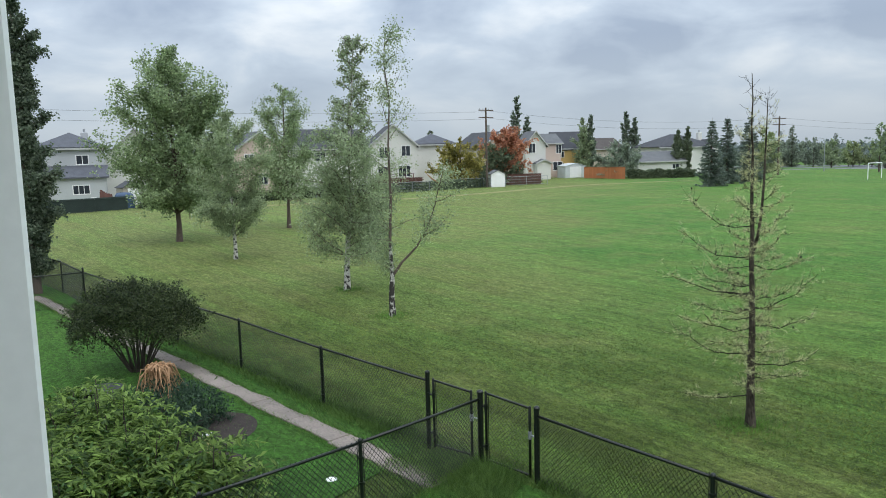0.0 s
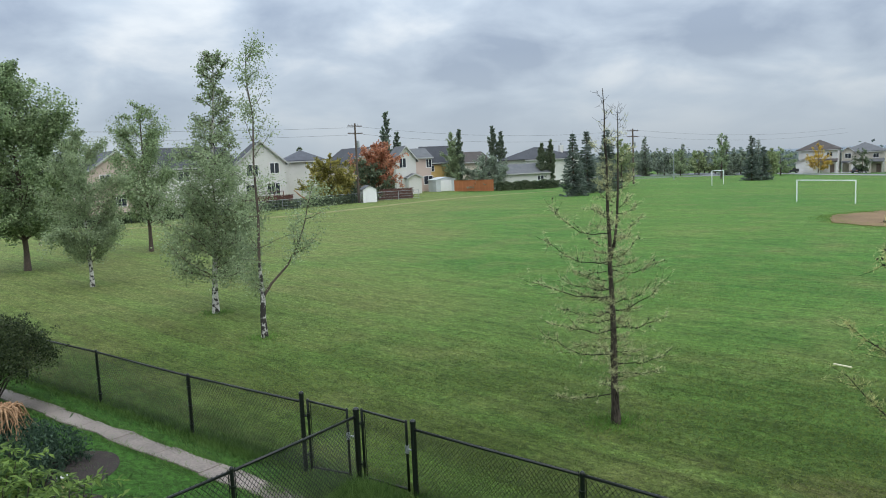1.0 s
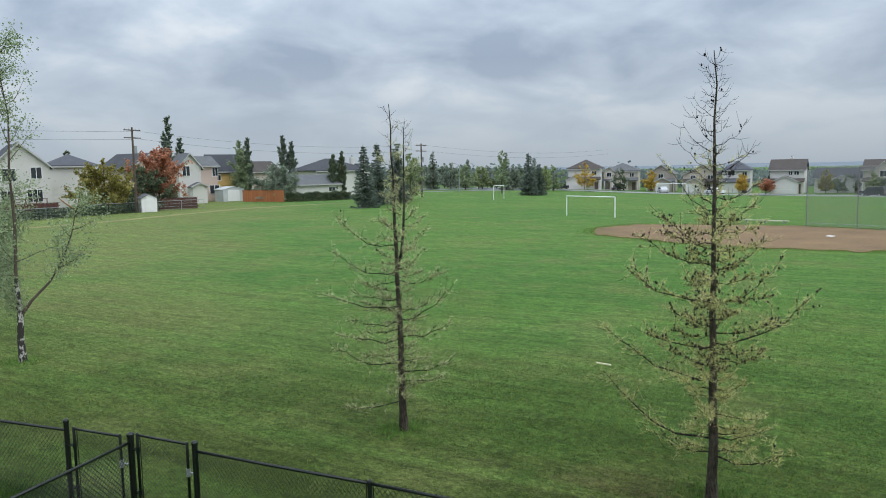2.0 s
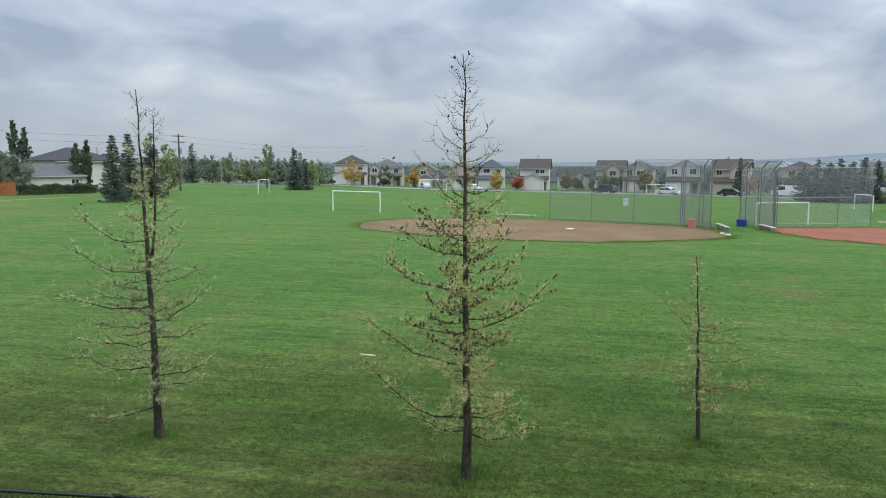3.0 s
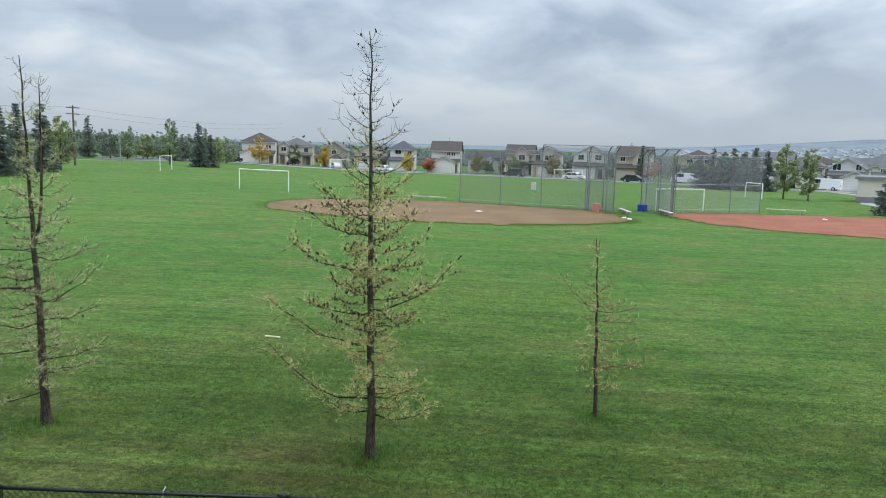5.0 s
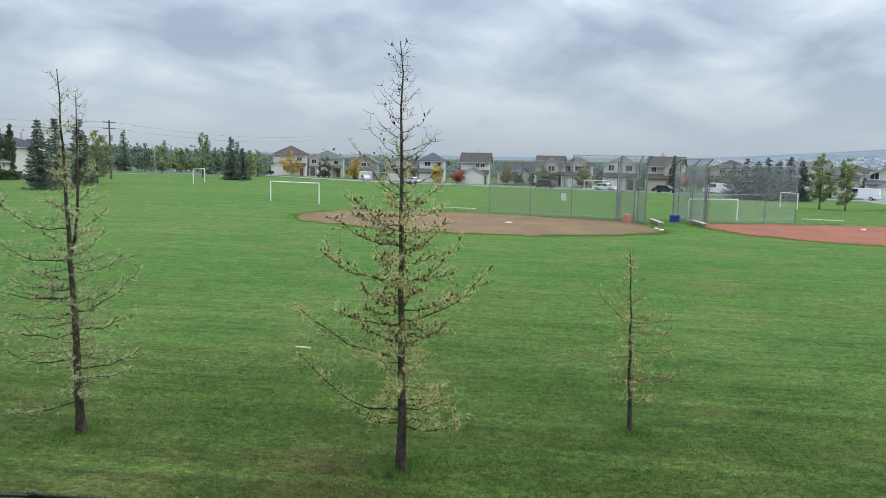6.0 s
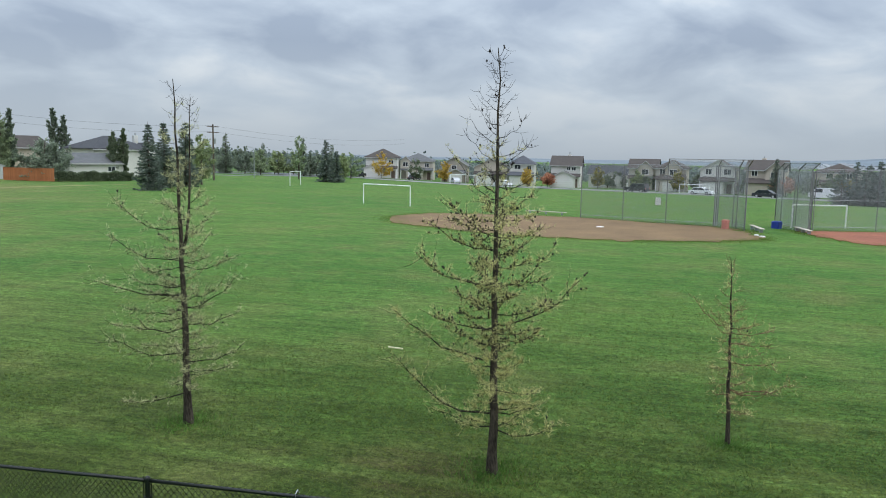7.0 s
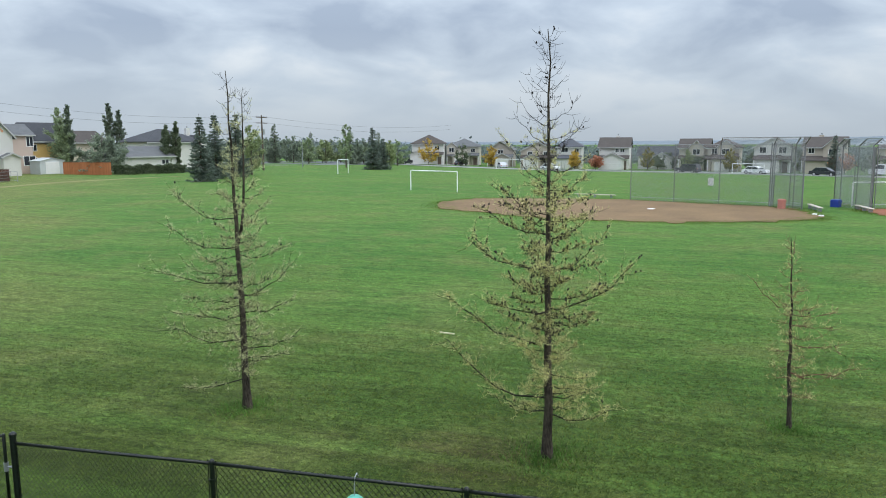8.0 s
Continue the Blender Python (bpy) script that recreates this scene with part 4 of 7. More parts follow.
def goal(x0, y0, x1, y1, h, r=0.055, back=1.3):
    """A white goal frame: two posts, a crossbar, rear stays and ground bar."""
    g = tagged(new("soccer_goal"), "white metal goal frame without net on the grass", "goal", "soccer goals")
    p, q = Vector((x0, y0)), Vector((x1, y1))
    zp, zq = gz(x0, y0), gz(x1, y1)
    part("goal_post", Build().tube([(x0, y0, zp - 0.1), (x0, y0, zp + h)], r, 10), M_WHITEM, g)
    part("goal_post", Build().tube([(x1, y1, zq - 0.1), (x1, y1, zq + h)], r, 10), M_WHITEM, g)
    part("crossbar", Build().tube([(x0, y0, zp + h), (x1, y1, zq + h)], r, 10), M_WHITEM, g)


goal(43.6, 62.1, 45.4, 56.8, 1.95)
goal(57.2, 100.8, 61.5, 105.0, 2.15)
goal(116.3, 130.7, 116.3, 121.7, 2.3, 0.07)
goal(57.1, 25.1, 61.5, 22.9, 1.75)
goal(92.5, 29.5, 89.2, 26.6, 1.75, 0.06)
goal(133.0, 81.0, 133.1, 74.6, 1.8, 0.07)


def backstop(corners, h, hood, seed, label):
    """A tall netting backstop: posts, rails, wire netting and a leaning hood."""
    s = tagged(new("backstop"), label, "backstop", "baseball backstops")
    pts = [Vector(c) for c in corners]
    nb = Build()
    for i, p in enumerate(pts):
        z = gz(p.x, p.y)
        part("post", Build().tube([(p.x, p.y, z - 0.2), (p.x, p.y, z + h)], 0.036, 8), M_DKBAND, s)
    for p, q in zip(pts, pts[1:]):
        zp, zq = gz(p.x, p.y), gz(q.x, q.y)
        for k in ((0.06, 1.0) if hood else (0.06, 0.5, 1.0)):
            part("rail", Build().tube([(p.x, p.y, zp + h * k), (q.x, q.y, zq + h * k)], 0.02, 6), M_GALV, s)
        wires(nb, p, q, zp, zp + h, 0.1, 0.0048)
    part("netting", nb, M_GALV, s, "grey wire netting", kind="stuff")
    if hood:
        a, lean = hood
        out = Vector(lean)
        hb = Build()
        roof = pts[a:]
        for p in roof:
            z = gz(p.x, p.y)
            part("hood_arm", Build().tube([(p.x, p.y, z + h), (p.x + out.x, p.y + out.y, z + h + 0.5)], 0.04, 6), M_DKBAND, s, "dark leaning steel arm")
        for p, q in zip(roof, roof[1:]):
            z = gz(p.x, p.y)
            for k in range(0, 13):
                f = k / 12
                hb.tube([(p.x + out.x * f, p.y + out.y * f, z + h + 0.5 * f), (q.x + out.x * f, q.y + out.y * f, z + h + 0.5 * f)], 0.006, 3, False)
            L = (q - p).length
            m = int(L / 0.13)
            for k in range(m + 1):
                c = p.lerp(q, k / m)
                hb.tube([(c.x, c.y, z + h), (c.x + out.x, c.y + out.y, z + h + 0.5)], 0.006, 3, False)
            part("hood_rail", Build().tube([(p.x + out.x, p.y + out.y, z + h + 0.5), (q.x + out.x, q.y + out.y, z + h + 0.5)], 0.035, 6), M_GALV, s)
        part("hood_netting", hb, M_GALV, s, kind="stuff")


backstop([(49.5, 39.2), (50.3, 35.6), (51.0, 32.1), (52.0, 28.5), (51.3, 26.5), (51.0, 25.7)], 4.5, (2, (-1.6, -1.1)), 1, "tall grey wire-netting backstop behind the dirt infield")
backstop([(51.9, 28.6), (53.0, 28.9), (53.6, 28.0), (52.7, 26.6)], 4.6, None, 5, "grey wire-netting dugout screen beside a backstop")
backstop([(56.9, 26.3), (56.3, 25.6), (55.2, 24.0), (53.6, 22.4)], 4.4, (0, (-1.2, -1.0)), 2, "tall grey wire-netting backstop beside the red infield")
backstop([(56.9, 26.3), (58.4, 25.6), (57.4, 23.8), (55.0, 22.9)], 4.3, None, 4, "grey wire-netting screen behind the red infield")

backstop([(56.4, 23.25), (60.5, 20.4), (63.8, 19.1)], 4.5, None, 6, "tall grey wire-netting wing beside the red infield")
sign = thing("sign", "small white board wired to the backstop netting", "sign", 52.0, 33.4)
part("board", Build().chamfer((-0.22, -0.22, 1.35), (0.22, -0.2, 1.95), 0.004), M_TRIM, sign)
part("strap", Build().tube([(0, -0.21, 1.3), (0, -0.21, 2.0)], 0.012, 5), M_GALV, sign)
sign.rotation_euler.z = radians(-78)

def bench(x0, y0, x1, y1, w=0.3, h=0.42):
    p, q = Vector((x0, y0)), Vector((x1, y1))
    L = (q - p).length
    t = thing("bench", "weathered pale plank bench beside an infield", "bench", (x0 + x1) / 2, (y0 + y1) / 2, rz=math.degrees(math.atan2(y1 - y0, x1 - x0)), group="player benches")
    part("seat", Build().chamfer((-L / 2, -w / 2, h - 0.05), (L / 2, w / 2, h), 0.012), M_WOOD, t)
    for s in (-0.4, 0, 0.4):
        part("leg", Build().box((s * L - 0.04, -w / 2 + 0.03, -0.05), (s * L + 0.04, w / 2 - 0.03, h - 0.05)), M_GALV, t)


bench(53.0, 26.2, 50.4, 24.1, 0.3, 0.3)
bench(54.7, 23.7, 52.4, 21.7, 0.3, 0.3)
bench(64.6, 18.8, 65.7, 16.0, 0.3, 0.35)
bench(49.6, 45.4, 50.8, 41.8, 0.3, 0.25)


def bin_(x, y, m, label, w, h):
    t = thing("waste_bin", label, "bin", x, y, group="bins by the backstops")
    part("body", Build().chamfer((-w / 2, -w / 2, 0), (w / 2, w / 2, h), 0.05), m, t)
    part("rim", Build().box((-w / 2 - 0.02, -w / 2 - 0.02, h - 0.16), (w / 2 + 0.02, w / 2 + 0.02, h - 0.1)), m, t)


bin_(55.5, 25.5, M_BLUE, "blue plastic waste bin on the grass", 0.58, 0.55)
bin_(50.7, 27.0, M_ORBIN, "faded red plastic bin beside a backstop", 0.42, 0.7)
plate = thing("home_plate", "white flat rubber plate on dirt", "base plate", 43.2, 32.4, gz(43.2, 32.4) + 0.02)
part("slab", Build().chamfer((-0.22, -0.22, 0), (0.22, 0.22, 0.04), 0.02), M_WHITEM, plate)
for bx, by, s in ((47.3, 22.6, 0.14), (47.9, 23.3, 0.12), (61.0, 13.5, 0.16)):
    base = thing("base_plate", "small white base on the infield edge", "base plate", bx, by, gz(bx, by) + 0.02)
    part("pad", Build().chamfer((-s, -s, 0), (s, s, 0.08), 0.02), M_WHITEM, base)
stick = thing("wooden_lath", "pale thin strip of wood lying on the grass", "lath", 11.2, 14.5, rz=-65)
part("strip", Build().chamfer((-0.2, -0.018, 0.03), (0.2, 0.018, 0.055), 0.004), M_LATH, stick)


# ---- houses, sheds and fences round the field ----
def window(parent, u, z, w, h, y, face="front", mull=1):
    """A window set on a wall: frame round a dark pane."""
    fr = Build()
    b = 0.09
    m = Matrix.Translation((u, y, z)) if face == "front" else Matrix.Translation((y, u, z)) @ pose(0, 0, 0, 0, 0, -90 if y < 0 else 90)
    for a, c in (((-w / 2 - b, -0.07, -h / 2 - b), (w / 2 + b, 0.02, -h / 2)), ((-w / 2 - b, -0.07, h / 2), (w / 2 + b, 0.02, h / 2 + b)),
                 ((-w / 2 - b, -0.068, -h / 2), (-w / 2, 0.02, h / 2)), ((w / 2, -0.068, -h / 2), (w / 2 + b, 0.02, h / 2))):
        fr.box(a, c, m)
    for k in range(1, mull + 1):
        x = -w / 2 + w * k / (mull + 1)
        fr.box((x - 0.035, -0.05, -h / 2), (x + 0.035, 0.0, h / 2), m)
    wd = part("window", fr, M_TRIM, parent)
    part("pane", Build().box((-w / 2, -0.025, -h / 2), (w / 2, 0.01, h / 2), m), M_GLASS, wd, "dark reflecting glass")


def gable_roof(w, d, eave, ridge, axis, over=0.4, thick=0.18, x=0, y=0):
    """Two slopes; axis 'x': ridge along x, 'y': ridge along y."""
    span = d if axis == "x" else w
    half = span / 2 + over
    drop = (ridge - eave) / (span / 2) * over
    prof = [(-half, eave - drop), (0, ridge), (half, eave - drop), (half, eave - drop + thick), (0, ridge + thick), (-half, eave - drop + thick)]
    length = (w if axis == "x" else d) / 2 + over
    b = Build()
    m = Matrix.Translation((x, y, 0)) @ (Matrix.Identity(4) if axis == "y" else pose(0, 0, 0, 0, 0, 90))
    for half_p in (prof[:2] + [prof[4], prof[5]], [prof[1], prof[2], prof[3], prof[4]]):
        b.prism(half_p, -length, length, m)
    return b


def hip_roof(w, d, eave, ridge, over=0.45, x=0, y=0):
    hw, hd = w / 2 + over, d / 2 + over
    k = max(0.0, hw - hd) if w >= d else 0.0
    j = max(0.0, hd - hw) if d > w else 0.0
    b = Build()
    v = [(x - hw, y - hd, eave), (x + hw, y - hd, eave), (x + hw, y + hd, eave), (x - hw, y + hd, eave), (x - hw, y - hd, eave + 0.16), (x + hw, y - hd, eave + 0.16), (x + hw, y + hd, eave + 0.16), (x - hw, y + hd, eave + 0.16),
         (x - k - 0.05, y - j, ridge), (x + k + 0.05, y - j, ridge), (x + k + 0.05, y + j, ridge), (x - k - 0.05, y + j, ridge)]
    f = [(3, 2, 1, 0), (0, 1, 5, 4), (1, 2, 6, 5), (2, 3, 7, 6), (3, 0, 4, 7), (4, 5, 9, 8), (5, 6, 10, 9), (6, 7, 11, 10), (7, 4, 8, 11), (8, 9, 10, 11)]
    return b.add(v, f)


def house(label, x, y, rz, w, d, eave, ridge, roof, side, rf, wins=(), garage=None, lower=None, gablet=None, chimney=None, sidewins=(), deck=None, z=None, lowwins=()):
    """A house whose local -y side looks at the field."""
    t = thing("house", label, "house", x, y, z, rz, "houses round the field")
    sm, rm = SIDE[side], ROOF[rf]
    b = Build()
    if roof == "hip":
        b.box((-w / 2, -d / 2, -0.6), (w / 2, d / 2, eave))
        rb = hip_roof(w, d, eave, ridge)
    else:
        axis = "y" if roof == "front" else "x"
        if axis == "y":
            b.prism([(-w / 2, -0.6), (w / 2, -0.6), (w / 2, eave), (0, ridge), (-w / 2, eave)], -d / 2, d / 2)
        else:
            b.prism([(-d / 2, -0.6), (d / 2, -0.6), (d / 2, eave), (0, ridge), (-d / 2, eave)], -w / 2, w / 2, pose(0, 0, 0, 0, 0, 90))
        rb = gable_roof(w, d, eave, ridge, axis)
        if axis == "y":
            for s in (-1, 1):
                e = (ridge - eave) / (w / 2) * 0.42
                part("fascia", Build().prism([(s * (w / 2 + 0.42), eave - e - 0.06), (0, ridge - 0.06), (0, ridge + 0.2), (s * (w / 2 + 0.42), eave - e + 0.2)], -d / 2 - 0.47, -d / 2 - 0.41), M_FASCIA, t)
    part("wall", b, sm, t)
    part("roof", rb, rm, t)
    if roof != "front":
        part("gutter", Build().box((-w / 2 - 0.42, -d / 2 - 0.53, eave - 0.16), (w / 2 + 0.42, -d / 2 - 0.45, eave + 0.02)), M_FASCIA, t)
    street = x > 110
    if street and eave > 3.8:
        pr = Build()
        y0, y1 = -d / 2 + 0.02, -d / 2 - 1.5
        pr.add([(-w / 2 - 0.15, y1, 2.6), (w / 2 + 0.15, y1, 2.6), (w / 2 + 0.15, y0, 3.25), (-w / 2 - 0.15, y0, 3.25), (-w / 2 - 0.15, y1, 2.76), (w / 2 + 0.15, y1, 2.76), (w / 2 + 0.15, y0, 3.42), (-w / 2 - 0.15, y0, 3.42)],
               [(0, 3, 2, 1), (4, 5, 6, 7), (0, 1, 5, 4), (1, 2, 6, 5), (2, 3, 7, 6), (3, 0, 4, 7)])
        part("porch_roof", pr, rm, t)
        for s in (-1, 1):
            part("porch_post", Build().chamfer((s * (w / 2 - 0.1) - 0.09, y1 + 0.1, -0.3), (s * (w / 2 - 0.1) + 0.09, y1 + 0.28, 2.62), 0.015), M_TRIM, t)
        ud = w / 2 - 1.1 if not (lower and lower[0] > 0.3) else -w / 2 + 1.1
        part("front_door", Build().chamfer((ud - 0.48, -d / 2 - 0.05, 0), (ud + 0.48, -d / 2 + 0.02, 2.1), 0.02), SIDE["brown"], t, "dark brown panelled door")
        part("doorstep", Build().box((ud - 0.9, y1, -0.4), (ud + 0.9, -d / 2, -0.02)), M_KERB, t)
    for u, zz, ww, hh in wins:
        if street:
            ww, hh, zz = ww * 0.8, hh * 0.82, zz + 0.12
        window(t, u, zz, ww, hh, -d / 2, mull=2 if ww > 1.6 else 1)
    for u, zz, ww, hh in lowwins:
        window(t, u, zz, ww, hh, -d / 2 - lower[2], mull=2)
    for u, zz, ww, hh, sx in sidewins:
        window(t, u, zz, ww, hh, sx * w / 2, "side")
    if lower:
        u, ww, dd, hh, kind = lower
        lb = Build().box((u - ww / 2, -d / 2 - dd, -0.6), (u + ww / 2, -d / 2 + 0.05, hh))
        if kind == "gable":
            lb = Build().prism([(u - ww / 2, -0.6), (u + ww / 2, -0.6), (u + ww / 2, hh), (u, hh + ww * 0.24), (u - ww / 2, hh)], -d / 2 - dd, -d / 2 + 0.05)
            lr = gable_roof(ww, dd, hh, hh + ww * 0.24, "y", 0.3, 0.14, u, -d / 2 - dd / 2)
            for s in (-1, 1):
                part("fascia", Build().prism([(u + s * (ww / 2 + 0.32), hh - 0.22), (u, hh + ww * 0.24 - 0.06), (u, hh + ww * 0.24 + 0.16), (u + s * (ww / 2 + 0.32), hh + 0.02)], -d / 2 - dd - 0.37, -d / 2 - dd - 0.31), M_FASCIA, t)
        else:
            lr = Build().prism([(-d / 2 - dd - 0.4, hh - 0.05), (-d / 2 + 0.05, hh + dd * 0.35 + 0.1), (-d / 2 + 0.05, hh + dd * 0.35 + 0.25), (-d / 2 - dd - 0.4, hh + 0.1)], -u - ww / 2 - 0.3, -u + ww / 2 + 0.3, pose(0, 0, 0, 0, 0, 90) @ Matrix.Diagonal((1, 1, 1, 1)))
            lr.v = [(-vx, vy, vz) for vx, vy, vz in ((p[0], p[1], p[2]) for p in lr.v)]
            lr.v = [(-vx, vy, vz) for vx, vy, vz in lr.v]
        part("front_wing", lb, sm, t)
        part("wing_roof", lr, rm, t)
    yg = -d / 2 - (lower[2] if lower else 0)
    if garage:
        u, ww = garage
        gd = part("garage_door", Build().box((u - ww / 2, yg - 0.06, 0), (u + ww / 2, yg + 0.02, 2.15)), M_GDOOR, t)
        for k in range(1, 4):
            part("panel_joint", Build().box((u - ww / 2, yg - 0.075, 2.15 * k / 4 - 0.02), (u + ww / 2, yg - 0.055, 2.15 * k / 4 + 0.02)), M_TRIM, gd)
    if gablet:
        u, ww, z0, z1 = gablet
        part("gable", Build().prism([(u - ww / 2, z0 - 2.4), (u + ww / 2, z0 - 2.4), (u + ww / 2, z0), (u, z1), (u - ww / 2, z0)], -d / 2 - 0.7, -d / 2 + 2.2), sm, t)
        part("gable_roof", gable_roof(ww, 3.1, z0, z1, "y", 0.3, 0.13, u, -d / 2 + 0.8), rm, t)
        for s in (-1, 1):
            part("fascia", Build().prism([(u + s * (ww / 2 + 0.32), z0 - 0.26), (u, z1 - 0.06), (u, z1 + 0.16), (u + s * (ww / 2 + 0.32), z0 - 0.04)], -d / 2 - 1.1, -d / 2 - 1.05), M_FASCIA, t)
        window(t, u, z0 - 0.9, min(1.4, ww * 0.45), 1.1, -d / 2 - 0.7)
    if chimney:
        u, v, zt = chimney
        part("chimney", Build().chamfer((u - 0.4, v - 0.35, eave), (u + 0.4, v + 0.35, zt), 0.04), sm, t)
        part("flue", Build().tube([(u, v, zt), (u, v, zt + 0.4)], 0.12, 8), M_GALV, t)
    if deck:
        u, ww, dd, hh = deck
        dk = part("deck", Build().box((u - ww / 2, -d / 2 - dd, hh - 0.15), (u + ww / 2, -d / 2, hh)), M_BRFENCE, t, "brown wooden deck")
        for k in range(5):
            px = u - ww / 2 + 0.1 + (ww - 0.2) * k / 4
            part("deck_post", Build().box((px - 0.05, -d / 2 - dd, -0.4), (px + 0.05, -d / 2 - dd + 0.1, hh + 0.95)), M_BRFENCE, dk)
        part("deck_rail", Build().box((u - ww / 2, -d / 2 - dd, hh + 0.9), (u + ww / 2, -d / 2 - dd + 0.1, hh + 0.98)), M_BRFENCE, dk)
    return t


# the row behind the left boundary
RL = 37.0
house("grey two-storey house with slate hip roof and rear wing", -44.0, 89.5, 25, 7.2, 8.5, 6.3, 8.2, "hip", "grey", "slate", wins=[(1.2, 5.0, 1.2, 0.95)], lower=(0.2, 6.6, 3.2, 3.0, "shed"), lowwins=[(0.9, 1.7, 1.6, 0.9)], chimney=(1.6, 1.6, 8.3))
house("white gabled house with steep slate roof", -38.7, 95.2, 24, 7.0, 9.0, 5.2, 8.5, "front", "white", "slate", wins=[(-1.8, 4.3, 1.0, 1.3), (1.6, 4.3, 1.0, 1.3)], sidewins=[(0, 4.2, 1.2, 1.2, -1)])
house("pinkish gabled house behind the trees", -27.5, 108.5, 30, 7.5, 9, 5.6, 8.2, "front", "pink", "slate", wins=[(-1.5, 4.6, 1.2, 1.2), (1.5, 4.6, 1.2, 1.2), (0, 1.8, 1.8, 1.4)])
house("white house with long dark roof behind the birches", -17.5, 112.5, RL, 11, 8.5, 5.7, 8.5, "side", "white", "charcoal", wins=[(-3, 4.6, 1.6, 1.2), (2.5, 4.6, 1.6, 1.2), (-2, 1.9, 2.0, 1.4)])
house("white gabled two-storey house with rear windows", -7.9, 113.5, 12, 6.8, 9, 6.0, 8.9, "front", "white", "charcoal", wins=[(1.8, 5.2, 1.2, 1.4), (-1.3, 5.0, 1.5, 1.5), (1.5, 2.3, 1.7, 1.5), (-1.6, 2.2, 1.4, 1.5)], deck=(0, 5, 2.4, 1.0))
house("white house with low slate hip roof", -1.7, 121.5, 8, 6.0, 8.5, 6.1, 7.8, "hip", "white", "slate", wins=[(3.0, 1.9, 0.9, 1.2)])
house("house with dark gabled roof behind autumn trees", 7.8, 131.5, 30, 7.4, 8.5, 5.6, 8.0, "front", "beige", "charcoal", wins=[(0, 5.0, 1.4, 1.2)])
house("pale grey gabled two-storey house", 15.2, 129.0, 10, 3.5, 6, 5.8, 7.9, "front", "white", "greyroof", wins=[(-0.6, 5.2, 1.1, 1.5)], lower=(0.9, 2.3, 1.8, 2.7, "gable"))
house("beige two-storey house with grey roof", 18.2, 136.5, 10, 4.4, 8, 6.0, 7.6, "side", "pink", "greyroof", wins=[(1.8, 5.0, 0.9, 1.4), (1.6, 2.0, 1.6, 1.4)])
house("yellow house with steep charcoal roof", 22.7, 138.0, 10, 5.4, 7, 5.0, 7.9, "side", "yellow", "charcoal", wins=[(-2.0, 4.0, 0.9, 0.9), (-2.0, 1.8, 0.9, 1.2)])
house("white house with broad dark hip roof and chimney", 43.4, 141.0, 14, 11.0, 9.5, 4.8, 7.2, "hip", "white", "charcoal", wins=[(-2.6, 3.9, 0.8, 0.7), (-0.6, 3.9, 0.8, 0.7)], chimney=(4.4, -1.5, 7.4), gablet=(4.6, 2.6, 4.6, 6.0))
house("low white garage with long grey roof", 36.5, 129.5, 14, 9.2, 6.0, 2.5, 4.0, "side", "white", "greyroof", wins=[(2.4, 1.6, 1.2, 0.7)])
house("cream house with dark roof beyond the poplars", 30.5, 150.0, 20, 8, 8, 4.8, 6.8, "side", "beige", "brown")

# the row across the street
RR = -80
house("white two-storey house with garage and brown hip roof", 126.0, 170.0, -42, 8.6, 10, 5.6, 8.1, "hip", "white", "brown", wins=[(2.6, 4.3, 1.5, 1.2)], lower=(-2.0, 5.0, 3.0, 2.7, "gable"), garage=(-2.0, 3.9))
house("cream two-storey house with double garage", 137.5, 168.5, -44, 9.0, 10, 5.2, 7.5, "hip", "cream", "greyroof", wins=[(-3.0, 4.1, 1.4, 1.3), (2.8, 4.0, 1.4, 1.2)], lower=(-0.4, 4.6, 2.6, 2.6, "gable"), garage=(-0.4, 3.7), gablet=(-3.2, 2.8, 5.2, 6.4))
house("dark taupe house with grey roof", 138.5, 153.5, -47, 6.8, 10, 4.6, 6.8, "front", "taupe", "greyroof", wins=[(0, 3.9, 1.6, 1.2)], lower=(0.6, 4.4, 2.4, 2.5, "gable"), garage=(0.6, 3.5))
house("beige house with brown gabled roof", 139.5, 140.0, -50, 8.6, 10, 4.4, 6.6, "front", "beige", "brown", wins=[(-2, 3.6, 1.4, 1.2), (2, 3.6, 1.4, 1.2)], lower=(-1.5, 4.4, 2.4, 2.5, "gable"), garage=(-1.5, 3.6))
house("white two-storey house with slate hip roof", 143.0, 132.5, -52, 6.1, 9, 5.4, 7.6, "hip", "white", "slate", wins=[(-1.0, 4.6, 1.8, 1.2), (1.9, 4.4, 1.2, 1.2)], lower=(-1.2, 3.6, 2.0, 2.6, "shed"))
house("white two-storey house with brown roof and garage", 142.5, 117.5, -55, 6.8, 9.5, 5.2, 7.4, "side", "white", "brown", wins=[(1.9, 4.4, 1.1, 0.9), (0.7, 4.4, 0.9, 0.9)], lower=(-0.2, 5.2, 3.0, 2.7, "gable"), garage=(-0.2, 4.2), chimney=(0.4, 1.5, 8.0))
house("bungalow with gabled porch and dark roof", 154.0, 113.5, -59, 9.0, 9.5, 3.3, 5.4, "side", "white", "charcoal", wins=[(3.4, 1.7, 1.8, 1.3)], lower=(1.2, 4.8, 2.4, 2.8, "gable"))
house("cream two-storey house with brown roof and porch", 152.0, 102.0, -61, 6.3, 9.5, 5.0, 7.0, "side", "cream", "brown", wins=[(-2.2, 1.7, 1.2, 1.4)], lower=(0, 4.6, 1.8, 2.6, "shed"), gablet=(0.6, 3.2, 5.1, 6.6))
